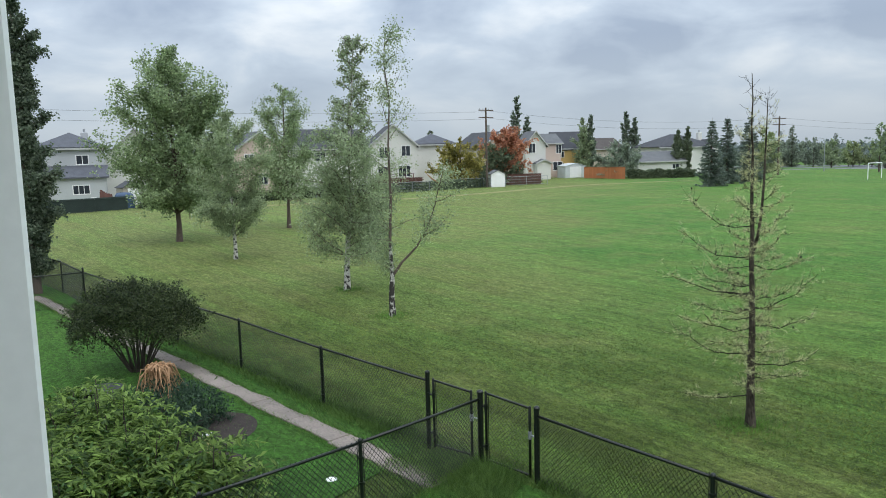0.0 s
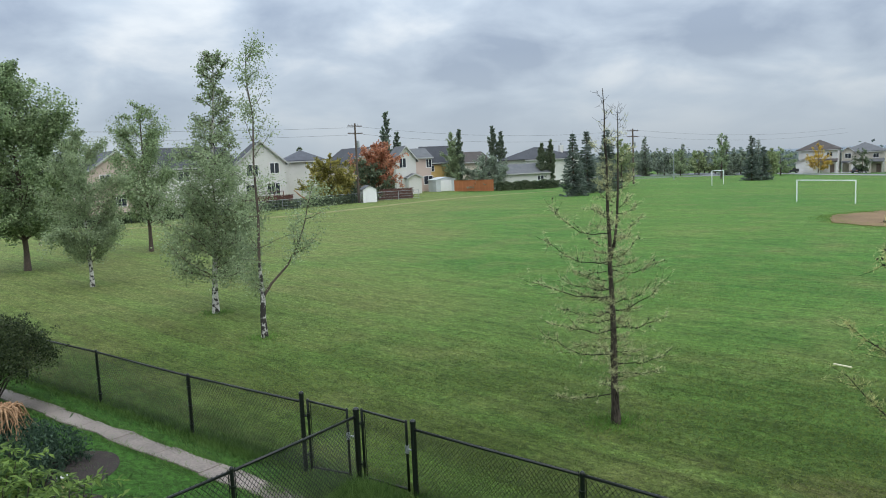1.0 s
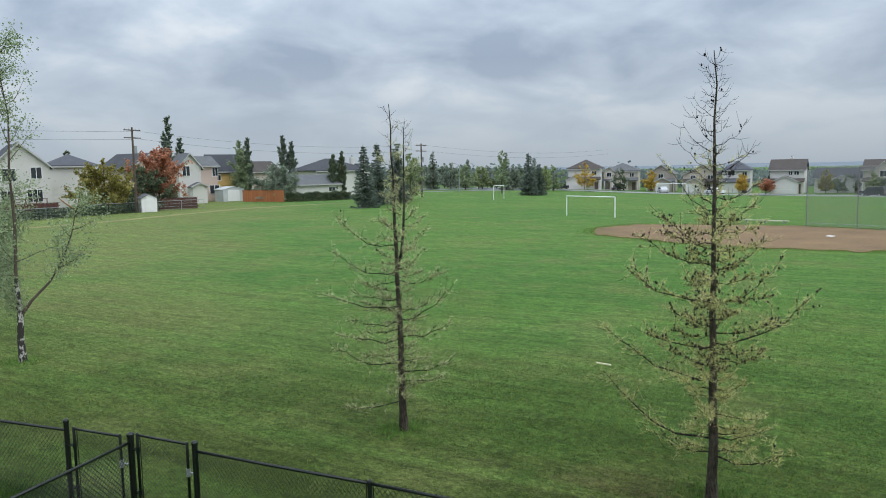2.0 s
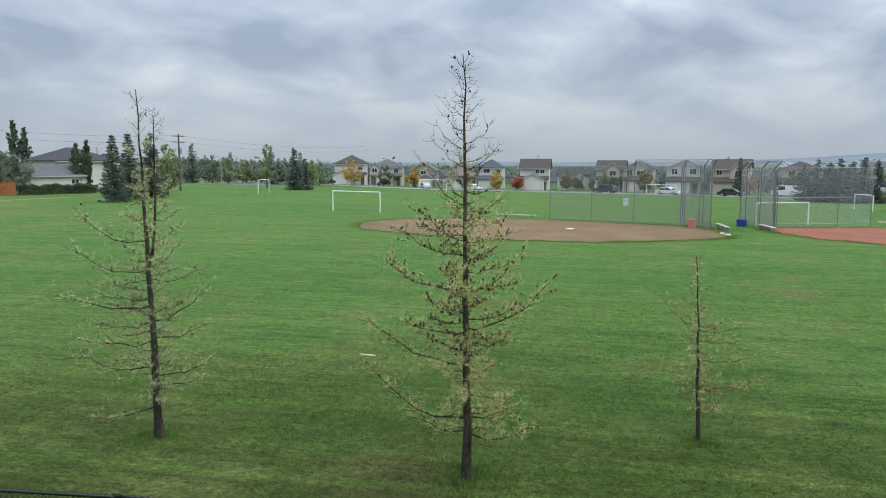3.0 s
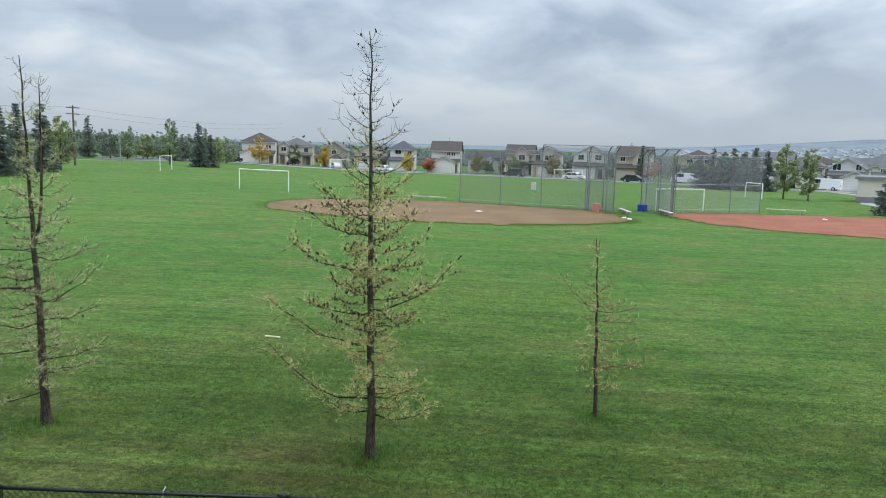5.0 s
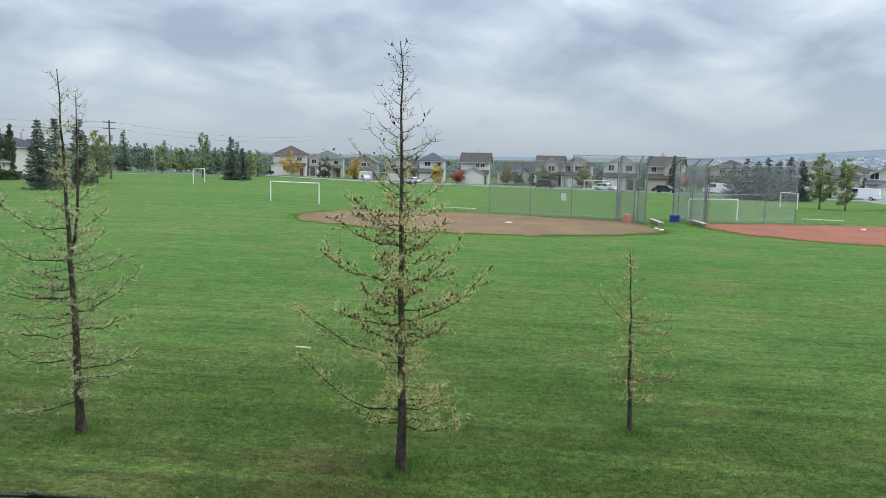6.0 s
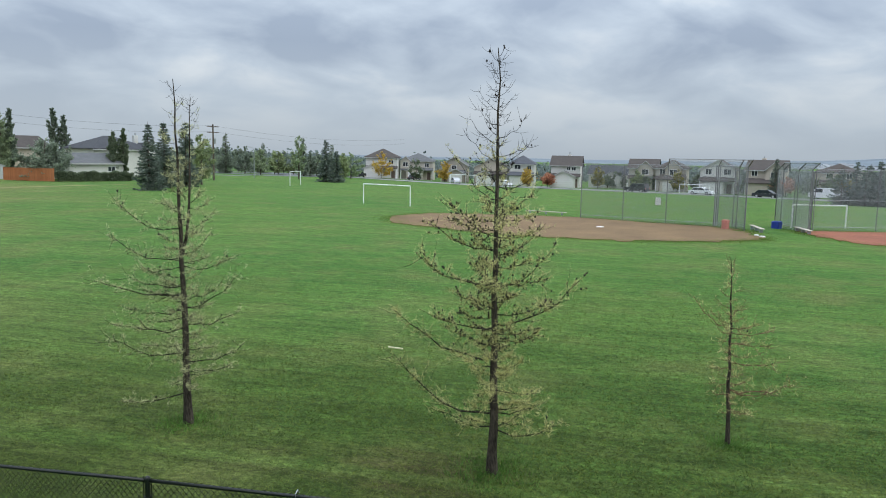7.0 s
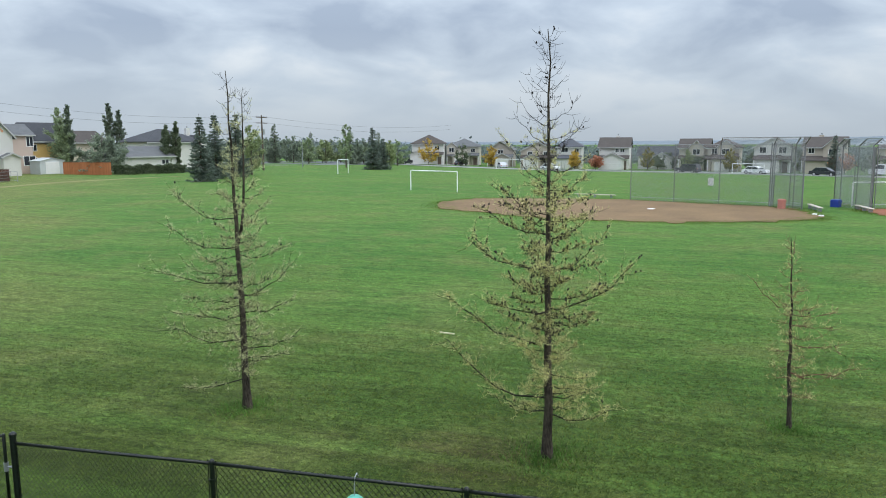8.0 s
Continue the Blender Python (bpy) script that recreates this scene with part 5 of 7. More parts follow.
house("cream two-storey house with garage and dark gables", 146.5, 91.0, -63, 6.1, 9.5, 5.0, 6.9, "hip", "cream", "brown", wins=[(-1.8, 4.2, 1.2, 1.2)], lower=(0.4, 4.8, 2.6, 2.7, "shed"), garage=(0.4, 3.7), gablet=(0.5, 3.2, 5.1, 6.5))
house("white two-storey house with brown gabled roof", 146.5, 80.0, -66, 6.8, 9.5, 5.0, 6.8, "front", "white", "brown", wins=[(-1.8, 4.4, 1.4, 1.3), (1.8, 4.4, 1.6, 1.3)], lower=(-0.6, 4.0, 2.0, 2.6, "shed"), garage=(-0.6, 3.2))
house("beige two-storey house with brown roof", 149.0, 71.0, -70, 7.0, 9.5, 5.0, 6.9, "side", "beige", "brown", wins=[(-2.0, 4.3, 1.2, 1.2)], gablet=(1.8, 3.4, 5.0, 6.6), lower=(-1.0, 3.8, 2.0, 2.5, "shed"), chimney=(-1.0, 1.5, 7.4))
house("cream house with low brown hip roof", 174.0, 67.0, -74, 8.6, 9.5, 5.0, 7.0, "hip", "cream", "brown", wins=[(-1.4, 4.3, 1.4, 1.2), (2.4, 4.2, 1.2, 1.2)], lower=(-2.6, 4.0, 2.0, 2.5, "shed"))
house("white two-storey house with grey roof and garage", 146.0, 42.0, -79, 6.5, 9.5, 4.4, 6.2, "side", "white", "greyroof", wins=[(-2.0, 1.6, 1.4, 1.2)], gablet=(1.6, 3.2, 4.6, 6.0), lower=(-1.2, 4.0, 2.6, 2.4, "gable"), garage=(-1.2, 3.2))
house("white house with twin gables beyond the young trees", 152.0, 37.7, -81, 5.6, 8.5, 4.0, 5.6, "hip", "white", "greyroof", wins=[(-1.6, 3.6, 1.2, 1.1)], lower=(1.0, 4.2, 2.4, 2.4, "gable"), garage=(1.0, 3.4))
house("white two-storey house with grey gabled roof", 150.0, 30.1, -84, 5.6, 8.5, 4.0, 5.7, "front", "white", "greyroof", wins=[(-1.6, 4.0, 1.6, 1.3), (1.8, 4.0, 1.0, 1.2)], lower=(1.6, 4.2, 2.6, 2.4, "gable"), garage=(1.6, 3.4))
house("pale grey house with long roof behind the school block", 152.0, 20.5, -87, 8.6, 9.5, 4.2, 6.0, "side", "white", "greyroof", wins=[(-2.6, 3.4, 1.2, 1.1)], gablet=(2.4, 3.2, 4.4, 5.8))
house("white gabled house behind the low block", 151.0, 11.0, -91, 7.6, 9.5, 4.2, 6.0, "side", "cream", "greyroof", gablet=(1.8, 3.4, 4.4, 5.9), wins=[(-2.2, 3.4, 1.2, 1.1)])
house("white house with grey roof at the end of the street", 150.0, 1.0, -95, 7.6, 9.5, 4.2, 6.0, "side", "white", "brown", gablet=(-1.8, 3.4, 4.4, 5.9))
# a second and third row, lower on the slope
rs = random.Random(5)
for k in range(9):
    hx, hy = 185 + rs.uniform(0, 60), -12 + k * 8.6 + rs.uniform(-2, 2)
    house("distant pale house with grey roof down the slope", hx, hy, RR + rs.uniform(-25, 25), rs.uniform(8, 11), 9, rs.uniform(4.2, 5.4), rs.uniform(6.2, 7.6), rs.choice(["front", "side", "hip"]), rs.choice(["white", "cream", "beige", "taupe"]), rs.choice(["slate", "brown", "greyroof"]), wins=[(-2, 3.6, 1.4, 1.2), (2, 3.6, 1.4, 1.2)])

# street and pavement before the row
ST = [(104, 176), (110, 160), (123, 137), (127.5, 112), (130, 92), (131.5, 72), (133, 52), (136, 28), (138, -5)]
sheet("road", [(x - 3.5, y - 1.5) for x, y in ST] + [(x + 4.5, y + 1) for x, y in ST[::-1]], M_ASPH, 0.03, "wet grey asphalt street", "road", 6)
sheet("pavement", [(x - 6.2, y - 2) for x, y in ST] + [(x - 4.2, y - 1.6) for x, y in ST[::-1]], M_KERB, 0.09, "pale concrete pavement beside the street", "pavement", 6)
sheet("road", [(52, 176), (60, 160), (68, 144), (92, 150), (110, 160), (104, 176)], M_ASPH, 0.02, "wet grey asphalt street", "road", 6)
for dx, dy, wd in ((116.5, 165.5, 5), (128.5, 162, 5), (134.5, 118.8, 4.5), (137.5, 92.4, 4), (138, 80.6, 3.6), (139.5, 41, 4), (141, 30, 4)):
    sheet("driveway", [(dx - 5, dy - wd / 2), (dx + 3.4, dy - wd / 2), (dx + 3.4, dy + wd / 2), (dx - 5, dy + wd / 2)], M_KERB, 0.05, "pale concrete driveway", "driveway", 4)

# low flat-roofed block by the field
blk = thing("utility_building", "low cream flat-roofed block with grey base", "building", 100.3, 15.2, rz=-82)
part("wall", Build().box((-3.6, -4, 0.75), (3.8, 4, 2.75)), M_STUCCO, blk)
part("base", Build().box((-3.65, -4.05, -0.6), (3.85, 4.05, 0.75)), M_DKBAND, blk, "grey block base")
part("roof", Build().box((-3.9, -4.3, 2.75), (4.1, 4.3, 3.05)), M_DKBAND, blk, "dark flat roof edge")
part("door", Build().box((2.2, -4.1, -0.3), (3.1, -3.98, 1.9)), SIDE["brown"], blk, "brown door")
window(blk, 0.8, 1.9, 1.0, 0.6, -4.0)
sheet("pavement", [(84, 12.5), (92, 8.5), (97, 9), (97, 18), (92, 17)], M_KERB, 0.03, "pale concrete apron", "pavement", 3)
sheet("path", [(136, 35.2), (129, 28.2), (118, 21.2), (108, 16.4), (108, 14.8), (118, 19.4), (129, 26.2), (136, 33.2)], M_KERB, 0.03, "pale concrete footpath", "path", 3)


def board_fence(label, p, q, h, m, bw=0.14, cap=True, name="board_fence"):
    """Upright boards on rails between posts."""
    p, q = Vector(p), Vector(q)
    L = (q - p).length
    t = thing(name, label, "fence", p.x, p.y, rz=math.degrees(math.atan2(q.y - p.y, q.x - p.x)))
    n = int(L / bw)
    me = Build().box((0, -0.011, 0.05), (bw - 0.012, 0.011, h)).mesh("board", m)
    for k in range(n):
        o = part("board", me, m, t)
        o.location = (k * bw, 0.014 * math.sin(k * 7.1), 0.02 * math.sin(k * 3.3))
    for z in (0.35, h - 0.3):
        part("rail", Build().box((0, 0.015, z - 0.045), (L, 0.06, z + 0.045)), m, t)
    for k in range(int(L / 2.4) + 1):
        part("fence_post", Build().box((k * 2.4 - 0.045, 0.05, -0.2), (k * 2.4 + 0.045, 0.14, h + 0.05)), m, t)
    if cap:
        part("cap_rail", Build().box((0, -0.06, h + 0.02), (L, 0.06, h + 0.06)), m, t)
    return t


board_fence("orange-stained wooden board fence", (23.6, 124.7), (28.6, 117.2), 1.85, M_CEDAR, 0.2)
board_fence("dark red-brown wooden board fence", (9.2, 106.5), (14.3, 107.3), 1.5, M_BRFENCE, 0.2)
board_fence("dark brown board fence behind the birches", (-9.0, 97.5), (-2.5, 100.0), 1.6, M_BRFENCE, 0.2)
board_fence("dark brown garden fence before a grey house", (-47.0, 84.0), (-41.5, 85.6), 1.5, M_BRFENCE, 0.2)


def hedge(label, pts, h, thick, leafkey, seed, count, size=0.13):
    """A clipped hedge of small leaves with stems inside."""
    rng = np.random.default_rng(seed)
    p, q = Vector(pts[0]), Vector(pts[1])
    t = thing("hedge", label, "hedge", p.x, p.y, rz=math.degrees(math.atan2(q.y - p.y, q.x - p.x)))
    L = (q - p).length
    u = rng.uniform(0, L, size=count)
    c = np.stack([u, rng.uniform(-0.5, 0.5, size=count) * thick, rng.uniform(0.02, 1, size=count) ** 0.8 * (h + 0.12 * np.sin(u * 1.7) + 0.1 * np.sin(u * 4.1))], 1)
    sb = Build()
    for k in range(int(L * 2)):
        x = rng.uniform(0, L)
        sb.tube([(x, 0, -0.1), (x + rng.normal() * 0.1, rng.normal() * 0.1, h * 0.9)], [0.03, 0.008], 4, False)
    part("stems", sb, M_DKTWIG, t, kind="stuff")
    part("foliage", leaf_quads(c, size, rng), LEAF[leafkey], t, kind="stuff")


hedge("clipped dark green hedge beyond the field", [(29.1, 117.6), (39.8, 117.9)], 1.4, 1.0, "dark", 7, 9000, 0.22)
hedge("dark shrub row behind the boundary fence", [(-30.4, 74.6), (-14.0, 87.0)], 1.0, 1.0, "plum", 9, 9000, 0.22)
hedge("dark shrub row below the house gardens", [(-13.6, 87.3), (6.0, 102.5)], 1.1, 1.0, "dark", 10, 9000, 0.22)


# boundary netting along the left of the field
def bound_fence():
    f = tagged(new("chain_link_fence"), "dark chain-link boundary fence of the field", "fence")
    pts = [Vector((-38, 66.2)), Vector((-35.2, 68.9)), Vector((-30.9, 73.2)), Vector((-18.8, 81.9)), Vector((-4.4, 91.8)), Vector((7.4, 102.2)), Vector((14.3, 107.0))]
    nb = Build()
    for p, q in zip(pts, pts[1:]):
        n = max(1, int((q - p).length / 3))
        for k in range(n):
            a, c = p.lerp(q, k / n), p.lerp(q, (k + 1) / n)
            z, z2 = gz(a.x, a.y), gz(c.x, c.y)
            part("post", Build().tube([(a.x, a.y, z - 0.1), (a.x, a.y, z + 1.25)], 0.035, 6), M_DKSCREEN, f)
            part("rail", Build().tube([(a.x, a.y, z + 1.2), (c.x, c.y, z2 + 1.2)], 0.03, 6), M_DKSCREEN, f)
            wires(nb, a, c, z, z + 1.2, 0.2, 0.007)
            if a.x < -31:
                u = (c - a).normalized()
                pn = Build()
                m = 12
                for k2 in range(m + 1):
                    e, w = a.lerp(c, k2 / m), 0.02 * math.sin(k2 * 1.7)
                    pn.v += [(e.x - u.y * (0.05 + w + o), e.y + u.x * (0.05 + w + o), z + hh) for o, hh in ((0, 0.06), (0, 1.34), (0.012, 1.34), (0.012, 0.06))]
                pn.f += [(4 * i + q, 4 * i + 4 + q, 4 * i + 4 + (q + 1) % 4, 4 * i + (q + 1) % 4) for i in range(m) for q in range(4)] + [(0, 1, 2, 3), (4 * m + 3, 4 * m + 2, 4 * m + 1, 4 * m)]
                part("screen_cloth", pn, M_DKSCREEN, f, "dark green privacy cloth")
    part("wire_mesh", nb, M_DKSCREEN, f, kind="stuff")


bound_fence()


def shed(x, y, rz, w, d, h, ridge, m, rm, label):
    t = thing("garden_shed", label, "shed", x, y, rz=rz, group="garden sheds")
    part("wall", Build().prism([(-w / 2, -0.1), (w / 2, -0.1), (w / 2, h), (0, ridge), (-w / 2, h)], -d / 2, d / 2), m, t)
    part("roof", gable_roof(w, d, h, ridge, "y", 0.12, 0.07), rm, t)
    part("door", Build().box((-w * 0.28, -d / 2 - 0.05, 0.05), (w * 0.28, -d / 2 + 0.01, h - 0.1)), M_TRIM, t)


shed(7.3, 102.3, 12, 1.9, 2.0, 1.75, 2.25, M_TRIM, ROOF["greyroof"], "small white gabled garden shed")
shed(22.4, 130.0, 20, 3.9, 2.8, 2.0, 2.45, M_SHEDW, M_SHEDW, "low white metal garden shed")
shed(-34.2, 82.0, 40, 2.2, 2.4, 1.9, 2.5, SIDE["taupe"], ROOF["charcoal"], "small grey garden shed")


# ---- background trees ----
leafy_tree("round yellow-green autumn shrub tree", 2.5, 103.6, 6.8, 9.5, 0.4, OVAL, LEAF["olive"], 8000, 0.3, 0.12, M_BARK, 201, 30)
leafy_tree("red and orange autumn tree", 9.6, 110.8, 8.4, 10.5, 2.6, OVAL, LEAF["red"], 9000, 0.32, 0.14, M_BARK, 202, 34)
leafy_tree("green shrubby tree below the red tree", 7.4, 109.0, 6.0, 10.0, 0.3, OVAL, LEAF["dark"], 7000, 0.3, 0.1, M_BARK, 203, 26)
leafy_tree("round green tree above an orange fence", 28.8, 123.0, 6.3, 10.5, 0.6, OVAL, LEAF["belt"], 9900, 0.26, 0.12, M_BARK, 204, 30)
for k, (px, py, ph, pw, lk) in enumerate(((13.5, 134.4, 15.2, 2.4, "column"), (15.3, 134.2, 11.3, 1.9, "column"), (24.9, 132.6, 10.6, 3.2, "birch"), (26.3, 132.4, 11.2, 1.7, "column"), (35.6, 145.7, 12.5, 2.3, "column"), (37.3, 145.4, 11.2, 2.0, "column"), (40.2, 128.2, 8.0, 2.0, "dark"), (41.8, 128.0, 8.4, 1.6, "dark"), (-2.0, 140, 9.2, 2.4, "dark"))):
    leafy_tree("tall narrow columnar poplar", px, py, ph, pw * 1.25, 0.8, COLUMN, LEAF[lk], 9900, 0.22, 0.12, M_BARK, 210 + k, 64, spread=1.5)
for k, (sx, sy, sh, sw) in enumerate(((32.3, 90.2, 8.3, 3.6), (36.2, 95.6, 8.7, 3.6), (40.4, 99.0, 9.0, 3.8), (72.5, 11.0, 6.6, 3.0), (76.2, 8.4, 5.2, 2.4), (76.8, 6.7, 6.0, 2.7), (138.0, 64.1, 7.5, 3.0))):
    spruce("dark green spruce with drooping boughs", sx, sy, sh, sw, 300 + k, dens=1.0 if k < 6 else 0.6)
leafy_tree("pale thin poplar behind the spruces", 44.5, 103.5, 7.6, 4.5, 1.0, OVAL, LEAF["lime"], 3200, 0.25, 0.1, M_BARK, 230, 22)
leafy_tree("young light green tree by the path", 93.3, 25.4, 6.5, 3.6, 1.2, COLUMN, LEAF["lime"], 3200, 0.2, 0.09, M_BARK, 231, 22)
leafy_tree("young light green tree by the path", 92.1, 22.4, 6.0, 3.2, 1.1, COLUMN, LEAF["lime"], 2800, 0.2, 0.08, M_BARK, 232, 20)
for k in range(9):
    spruce("dark spruce in a dense group", 113 + (k % 3) * 2.2, 43.0 - k * 1.05, 5.6 + (k * 37 % 10) * 0.14, 3.7, 320 + k, dens=0.9)
for k, (yx, yy, yh, yw, lk) in enumerate(((118.5, 160.5, 7.2, 5.2, "yellow"), (128.0, 146.0, 5.6, 3.6, "yellow"), (131.5, 120.5, 4.6, 3.2, "yellow"), (137.0, 104.0, 5.2, 2.6, "olive"), (140.0, 95.8, 4.6, 2.6, "lime"), (139.5, 85.5, 4.8, 2.6, "olive"), (127.5, 157.0, 6.0, 4.4, "dark"), (132.5, 115.0, 3.4, 3.4, "red"), (142, 64, 3.8, 4.5, "red"), (141.5, 59.5, 3.6, 4.0, "dark"), (152, 56.0, 4.0, 4.0, "olive"), (143, 96.5, 3.4, 3.6, "dark"), (148, 125, 5, 5, "dark"), (146, 108, 3.2, 3.2, "dark"))):
    leafy_tree("small autumn-coloured street tree", yx, yy, yh, yw * 1.4, 0.9, OVAL, LEAF[lk], 2200, 0.28, 0.08, M_BARK, 240 + k, 18)
# mixed belt of trees at the far left corner of the field
rs = random.Random(9)
for k in range(24):
    a = radians(22.0 + k * 0.52 + rs.uniform(-0.25, 0.25))
    D = rs.uniform(174, 198)
    bx, by = D * math.sin(a), D * math.cos(a)
    if k % 5 == 1:
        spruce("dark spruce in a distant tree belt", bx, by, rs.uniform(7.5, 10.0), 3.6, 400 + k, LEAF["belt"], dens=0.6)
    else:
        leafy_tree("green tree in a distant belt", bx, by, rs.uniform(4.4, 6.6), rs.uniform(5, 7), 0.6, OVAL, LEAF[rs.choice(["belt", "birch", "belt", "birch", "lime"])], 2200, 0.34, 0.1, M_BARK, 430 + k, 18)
spruce("tall dark spruce at the tree belt's end", 74.7, 118.4, 8.2, 3.6, 470)
spruce("dark spruce at the tree belt's end", 77.5, 119.2, 6.2, 3.0, 471)
leafy_tree("tall sparse poplar in the tree belt", 75.5, 129.6, 9.0, 4.2, 2, OVAL, LEAF["birch"], 2000, 0.26, 0.12, M_BARK, 472, 22)
leafy_tree("light green tree beside the spruces", 82.4, 124.5, 5.8, 4.2, 0.8, OVAL, LEAF["lime"], 2400, 0.28, 0.1, M_BARK, 473, 20)


def far_woods():
    """Woods and roofs on the slopes beyond the houses, too many to count."""
    rng = np.random.default_rng(77)
    n = 5500
    a = np.radians(rng.uniform(20, 100, size=n))
    D = rng.uniform(235, 900, size=n) ** 1.0
    b = Build()
    cs = []
    for ai, Di in zip(a, D):
        x, y = Di * math.sin(ai), Di * math.cos(ai)
        hgt = rng.uniform(4, 7.5) if ai < radians(64) else rng.uniform(2.5, 5)
        m = 22
        c = rng.normal(size=(m, 3)) * [1.2, 1.2, hgt * 0.2] + [x, y, gz(x, y) + hgt * 0.45]
        cs.append(c)
    fw = tagged(new("far_woods", leaf_quads(np.concatenate(cs), 1.25, rng).mesh("far_woods", LEAF["far"])), "distant woods in a hazy colour beyond the houses", "woods", kind="stuff")


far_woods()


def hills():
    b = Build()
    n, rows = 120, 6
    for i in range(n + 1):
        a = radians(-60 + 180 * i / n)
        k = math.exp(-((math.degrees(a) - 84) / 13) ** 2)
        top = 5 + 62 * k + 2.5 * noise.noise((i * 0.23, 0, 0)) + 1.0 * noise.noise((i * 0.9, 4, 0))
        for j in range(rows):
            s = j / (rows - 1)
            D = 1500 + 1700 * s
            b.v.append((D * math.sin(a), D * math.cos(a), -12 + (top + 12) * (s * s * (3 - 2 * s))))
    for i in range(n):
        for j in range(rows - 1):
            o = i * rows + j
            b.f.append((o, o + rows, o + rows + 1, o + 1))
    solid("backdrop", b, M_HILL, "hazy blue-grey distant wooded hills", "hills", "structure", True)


# blue-grey base colour carries the haze of the air
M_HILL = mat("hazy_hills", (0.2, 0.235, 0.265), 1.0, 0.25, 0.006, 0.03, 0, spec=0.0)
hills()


def far_town():
    """Roofs and walls of the town on the lower slope of the far hills, too many to count."""
    rng = np.random.default_rng(78)
    b, r = Build(), Build()
    for _ in range(330):
        deg = rng.uniform(66, 97)
        a, q = radians(deg), rng.uniform(0, 1) ** 1.5 * 0.42
        D = 1500 + 1700 * q
        top = 5 + 62 * math.exp(-((deg - 84) / 13) ** 2)
        z = -12 + (top + 12) * (q * q * (3 - 2 * q)) + 1
        m = Matrix.Translation((D * math.sin(a), D * math.cos(a), z)) @ pose(0, 0, 0, 0, 0, rng.uniform(0, 180))
        w, d, h = rng.uniform(5, 10), 6, rng.uniform(3, 5)
        b.box((-w, -d, -6), (w, d, h), m)
        r.prism([(-d - 0.5, h), (d + 0.5, h), (0, h + 4)], -w, w, m @ pose(0, 0, 0, 0, 0, 90))
    town = tagged(new("far_town"), "small pale houses on the distant slope", "town", kind="stuff")
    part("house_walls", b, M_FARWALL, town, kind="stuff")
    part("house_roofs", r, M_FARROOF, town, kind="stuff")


# walls and roofs of the far town have haze painted into their colours
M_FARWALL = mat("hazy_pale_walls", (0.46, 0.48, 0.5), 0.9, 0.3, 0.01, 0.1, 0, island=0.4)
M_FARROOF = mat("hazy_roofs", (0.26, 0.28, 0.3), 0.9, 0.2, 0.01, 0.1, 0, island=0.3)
far_town()
for k, (gx, gy, gh) in enumerate(((146, 124.5, 5.0), (150, 108.5, 4.2), (149.5, 96.5, 4.0), (149, 85.5, 4.4), (150, 75.5, 4.6), (158, 62, 5.2), (163, 74, 5), (146, 146.5, 5), (143, 158, 5.5), (152, 47.5, 4.6), (156, 33, 4), (160, 25, 4.4))):
    leafy_tree("dark garden tree between the houses", gx, gy, gh, 6.5, 0.4, OVAL, LEAF["dark"], 2600, 0.32, 0.1, M_BARK, 500 + k, 18)

sap = thing("sapling", "thin young sapling with a stake in the grass", "tree", -20.4, 59.9)
part("stem", Build().tube([(0, 0, -0.1), (0.03, 0, 0.7), (0, 0, 1.5)], [0.03, 0.02, 0.008], 6), M_BARK, sap)
part("stake", Build().tube([(0.15, 0, -0.1), (0.15, 0, 0.9)], 0.025, 6), M_WOOD, sap)
part("foliage", leaf_quads(np.random.default_rng(5).normal(size=(160, 3)) * [0.18, 0.18, 0.25] + [0, 0, 1.3], 0.07, np.random.default_rng(6)), LEAF["green"], sap, kind="stuff")


def patio_chair(x, y, rz):
    t = thing("patio_chair", "white plastic garden chair behind a house", "chair", x, y, rz=rz, group="patio chairs")
    part("seat", Build().chamfer((-0.27, -0.27, 0.4), (0.27, 0.27, 0.45), 0.02), M_TRIM, t)
    part("backrest", Build().chamfer((-0.27, 0.23, 0.45), (0.27, 0.28, 0.95), 0.02), M_TRIM, t)
    for sx in (-0.24, 0.24):
        for sy in (-0.24, 0.24):
            part("leg", Build().tube([(sx, sy, 0), (sx, sy, 0.4)], 0.025, 6), M_TRIM, t)
        part("armrest", Build().chamfer((sx - 0.03, -0.25, 0.62), (sx + 0.03, 0.25, 0.66), 0.01), M_TRIM, t)


tarp = thing("covered_stack", "garden stack under a rumpled blue tarpaulin", "tarpaulin", -32.2, 75.6)
tb_ = Build()
for j in range(6):
    for k in range(16):
        a, f = 2 * math.pi * k / 16, (1.0, 1.0, 0.97, 0.9, 0.6, 0.02)[j]
        w = 1 + 0.09 * math.sin(k * 3.1 + j) + 0.05 * math.sin(k * 7 + 2 * j)
        tb_.v.append((1.0 * f * w * math.cos(a), 0.7 * f * w * math.sin(a), (0, 0.5, 1.0, 1.35, 1.55, 1.6)[j] + 0.04 * math.sin(k * 2.3)))
tb_.f += [(j * 16 + k, j * 16 + (k + 1) % 16, (j + 1) * 16 + (k + 1) % 16, (j + 1) * 16 + k) for j in range(5) for k in range(16)]
part("cloth", tb_, mat("blue_tarpaulin", (0.03, 0.065, 0.13), 0.5, 0.3, 2, 12, 0.6), tarp, smooth=True)
part("cord", Build().tube([(1.04 * math.cos(2 * math.pi * k / 16), 0.74 * math.sin(2 * math.pi * k / 16), 0.75) for k in range(17)], 0.012, 4), M_WIRE, tarp)
stack = thing("board_stack", "red-brown boards leaning together in a garden", "boards", -34.1, 75.9, rz=25)
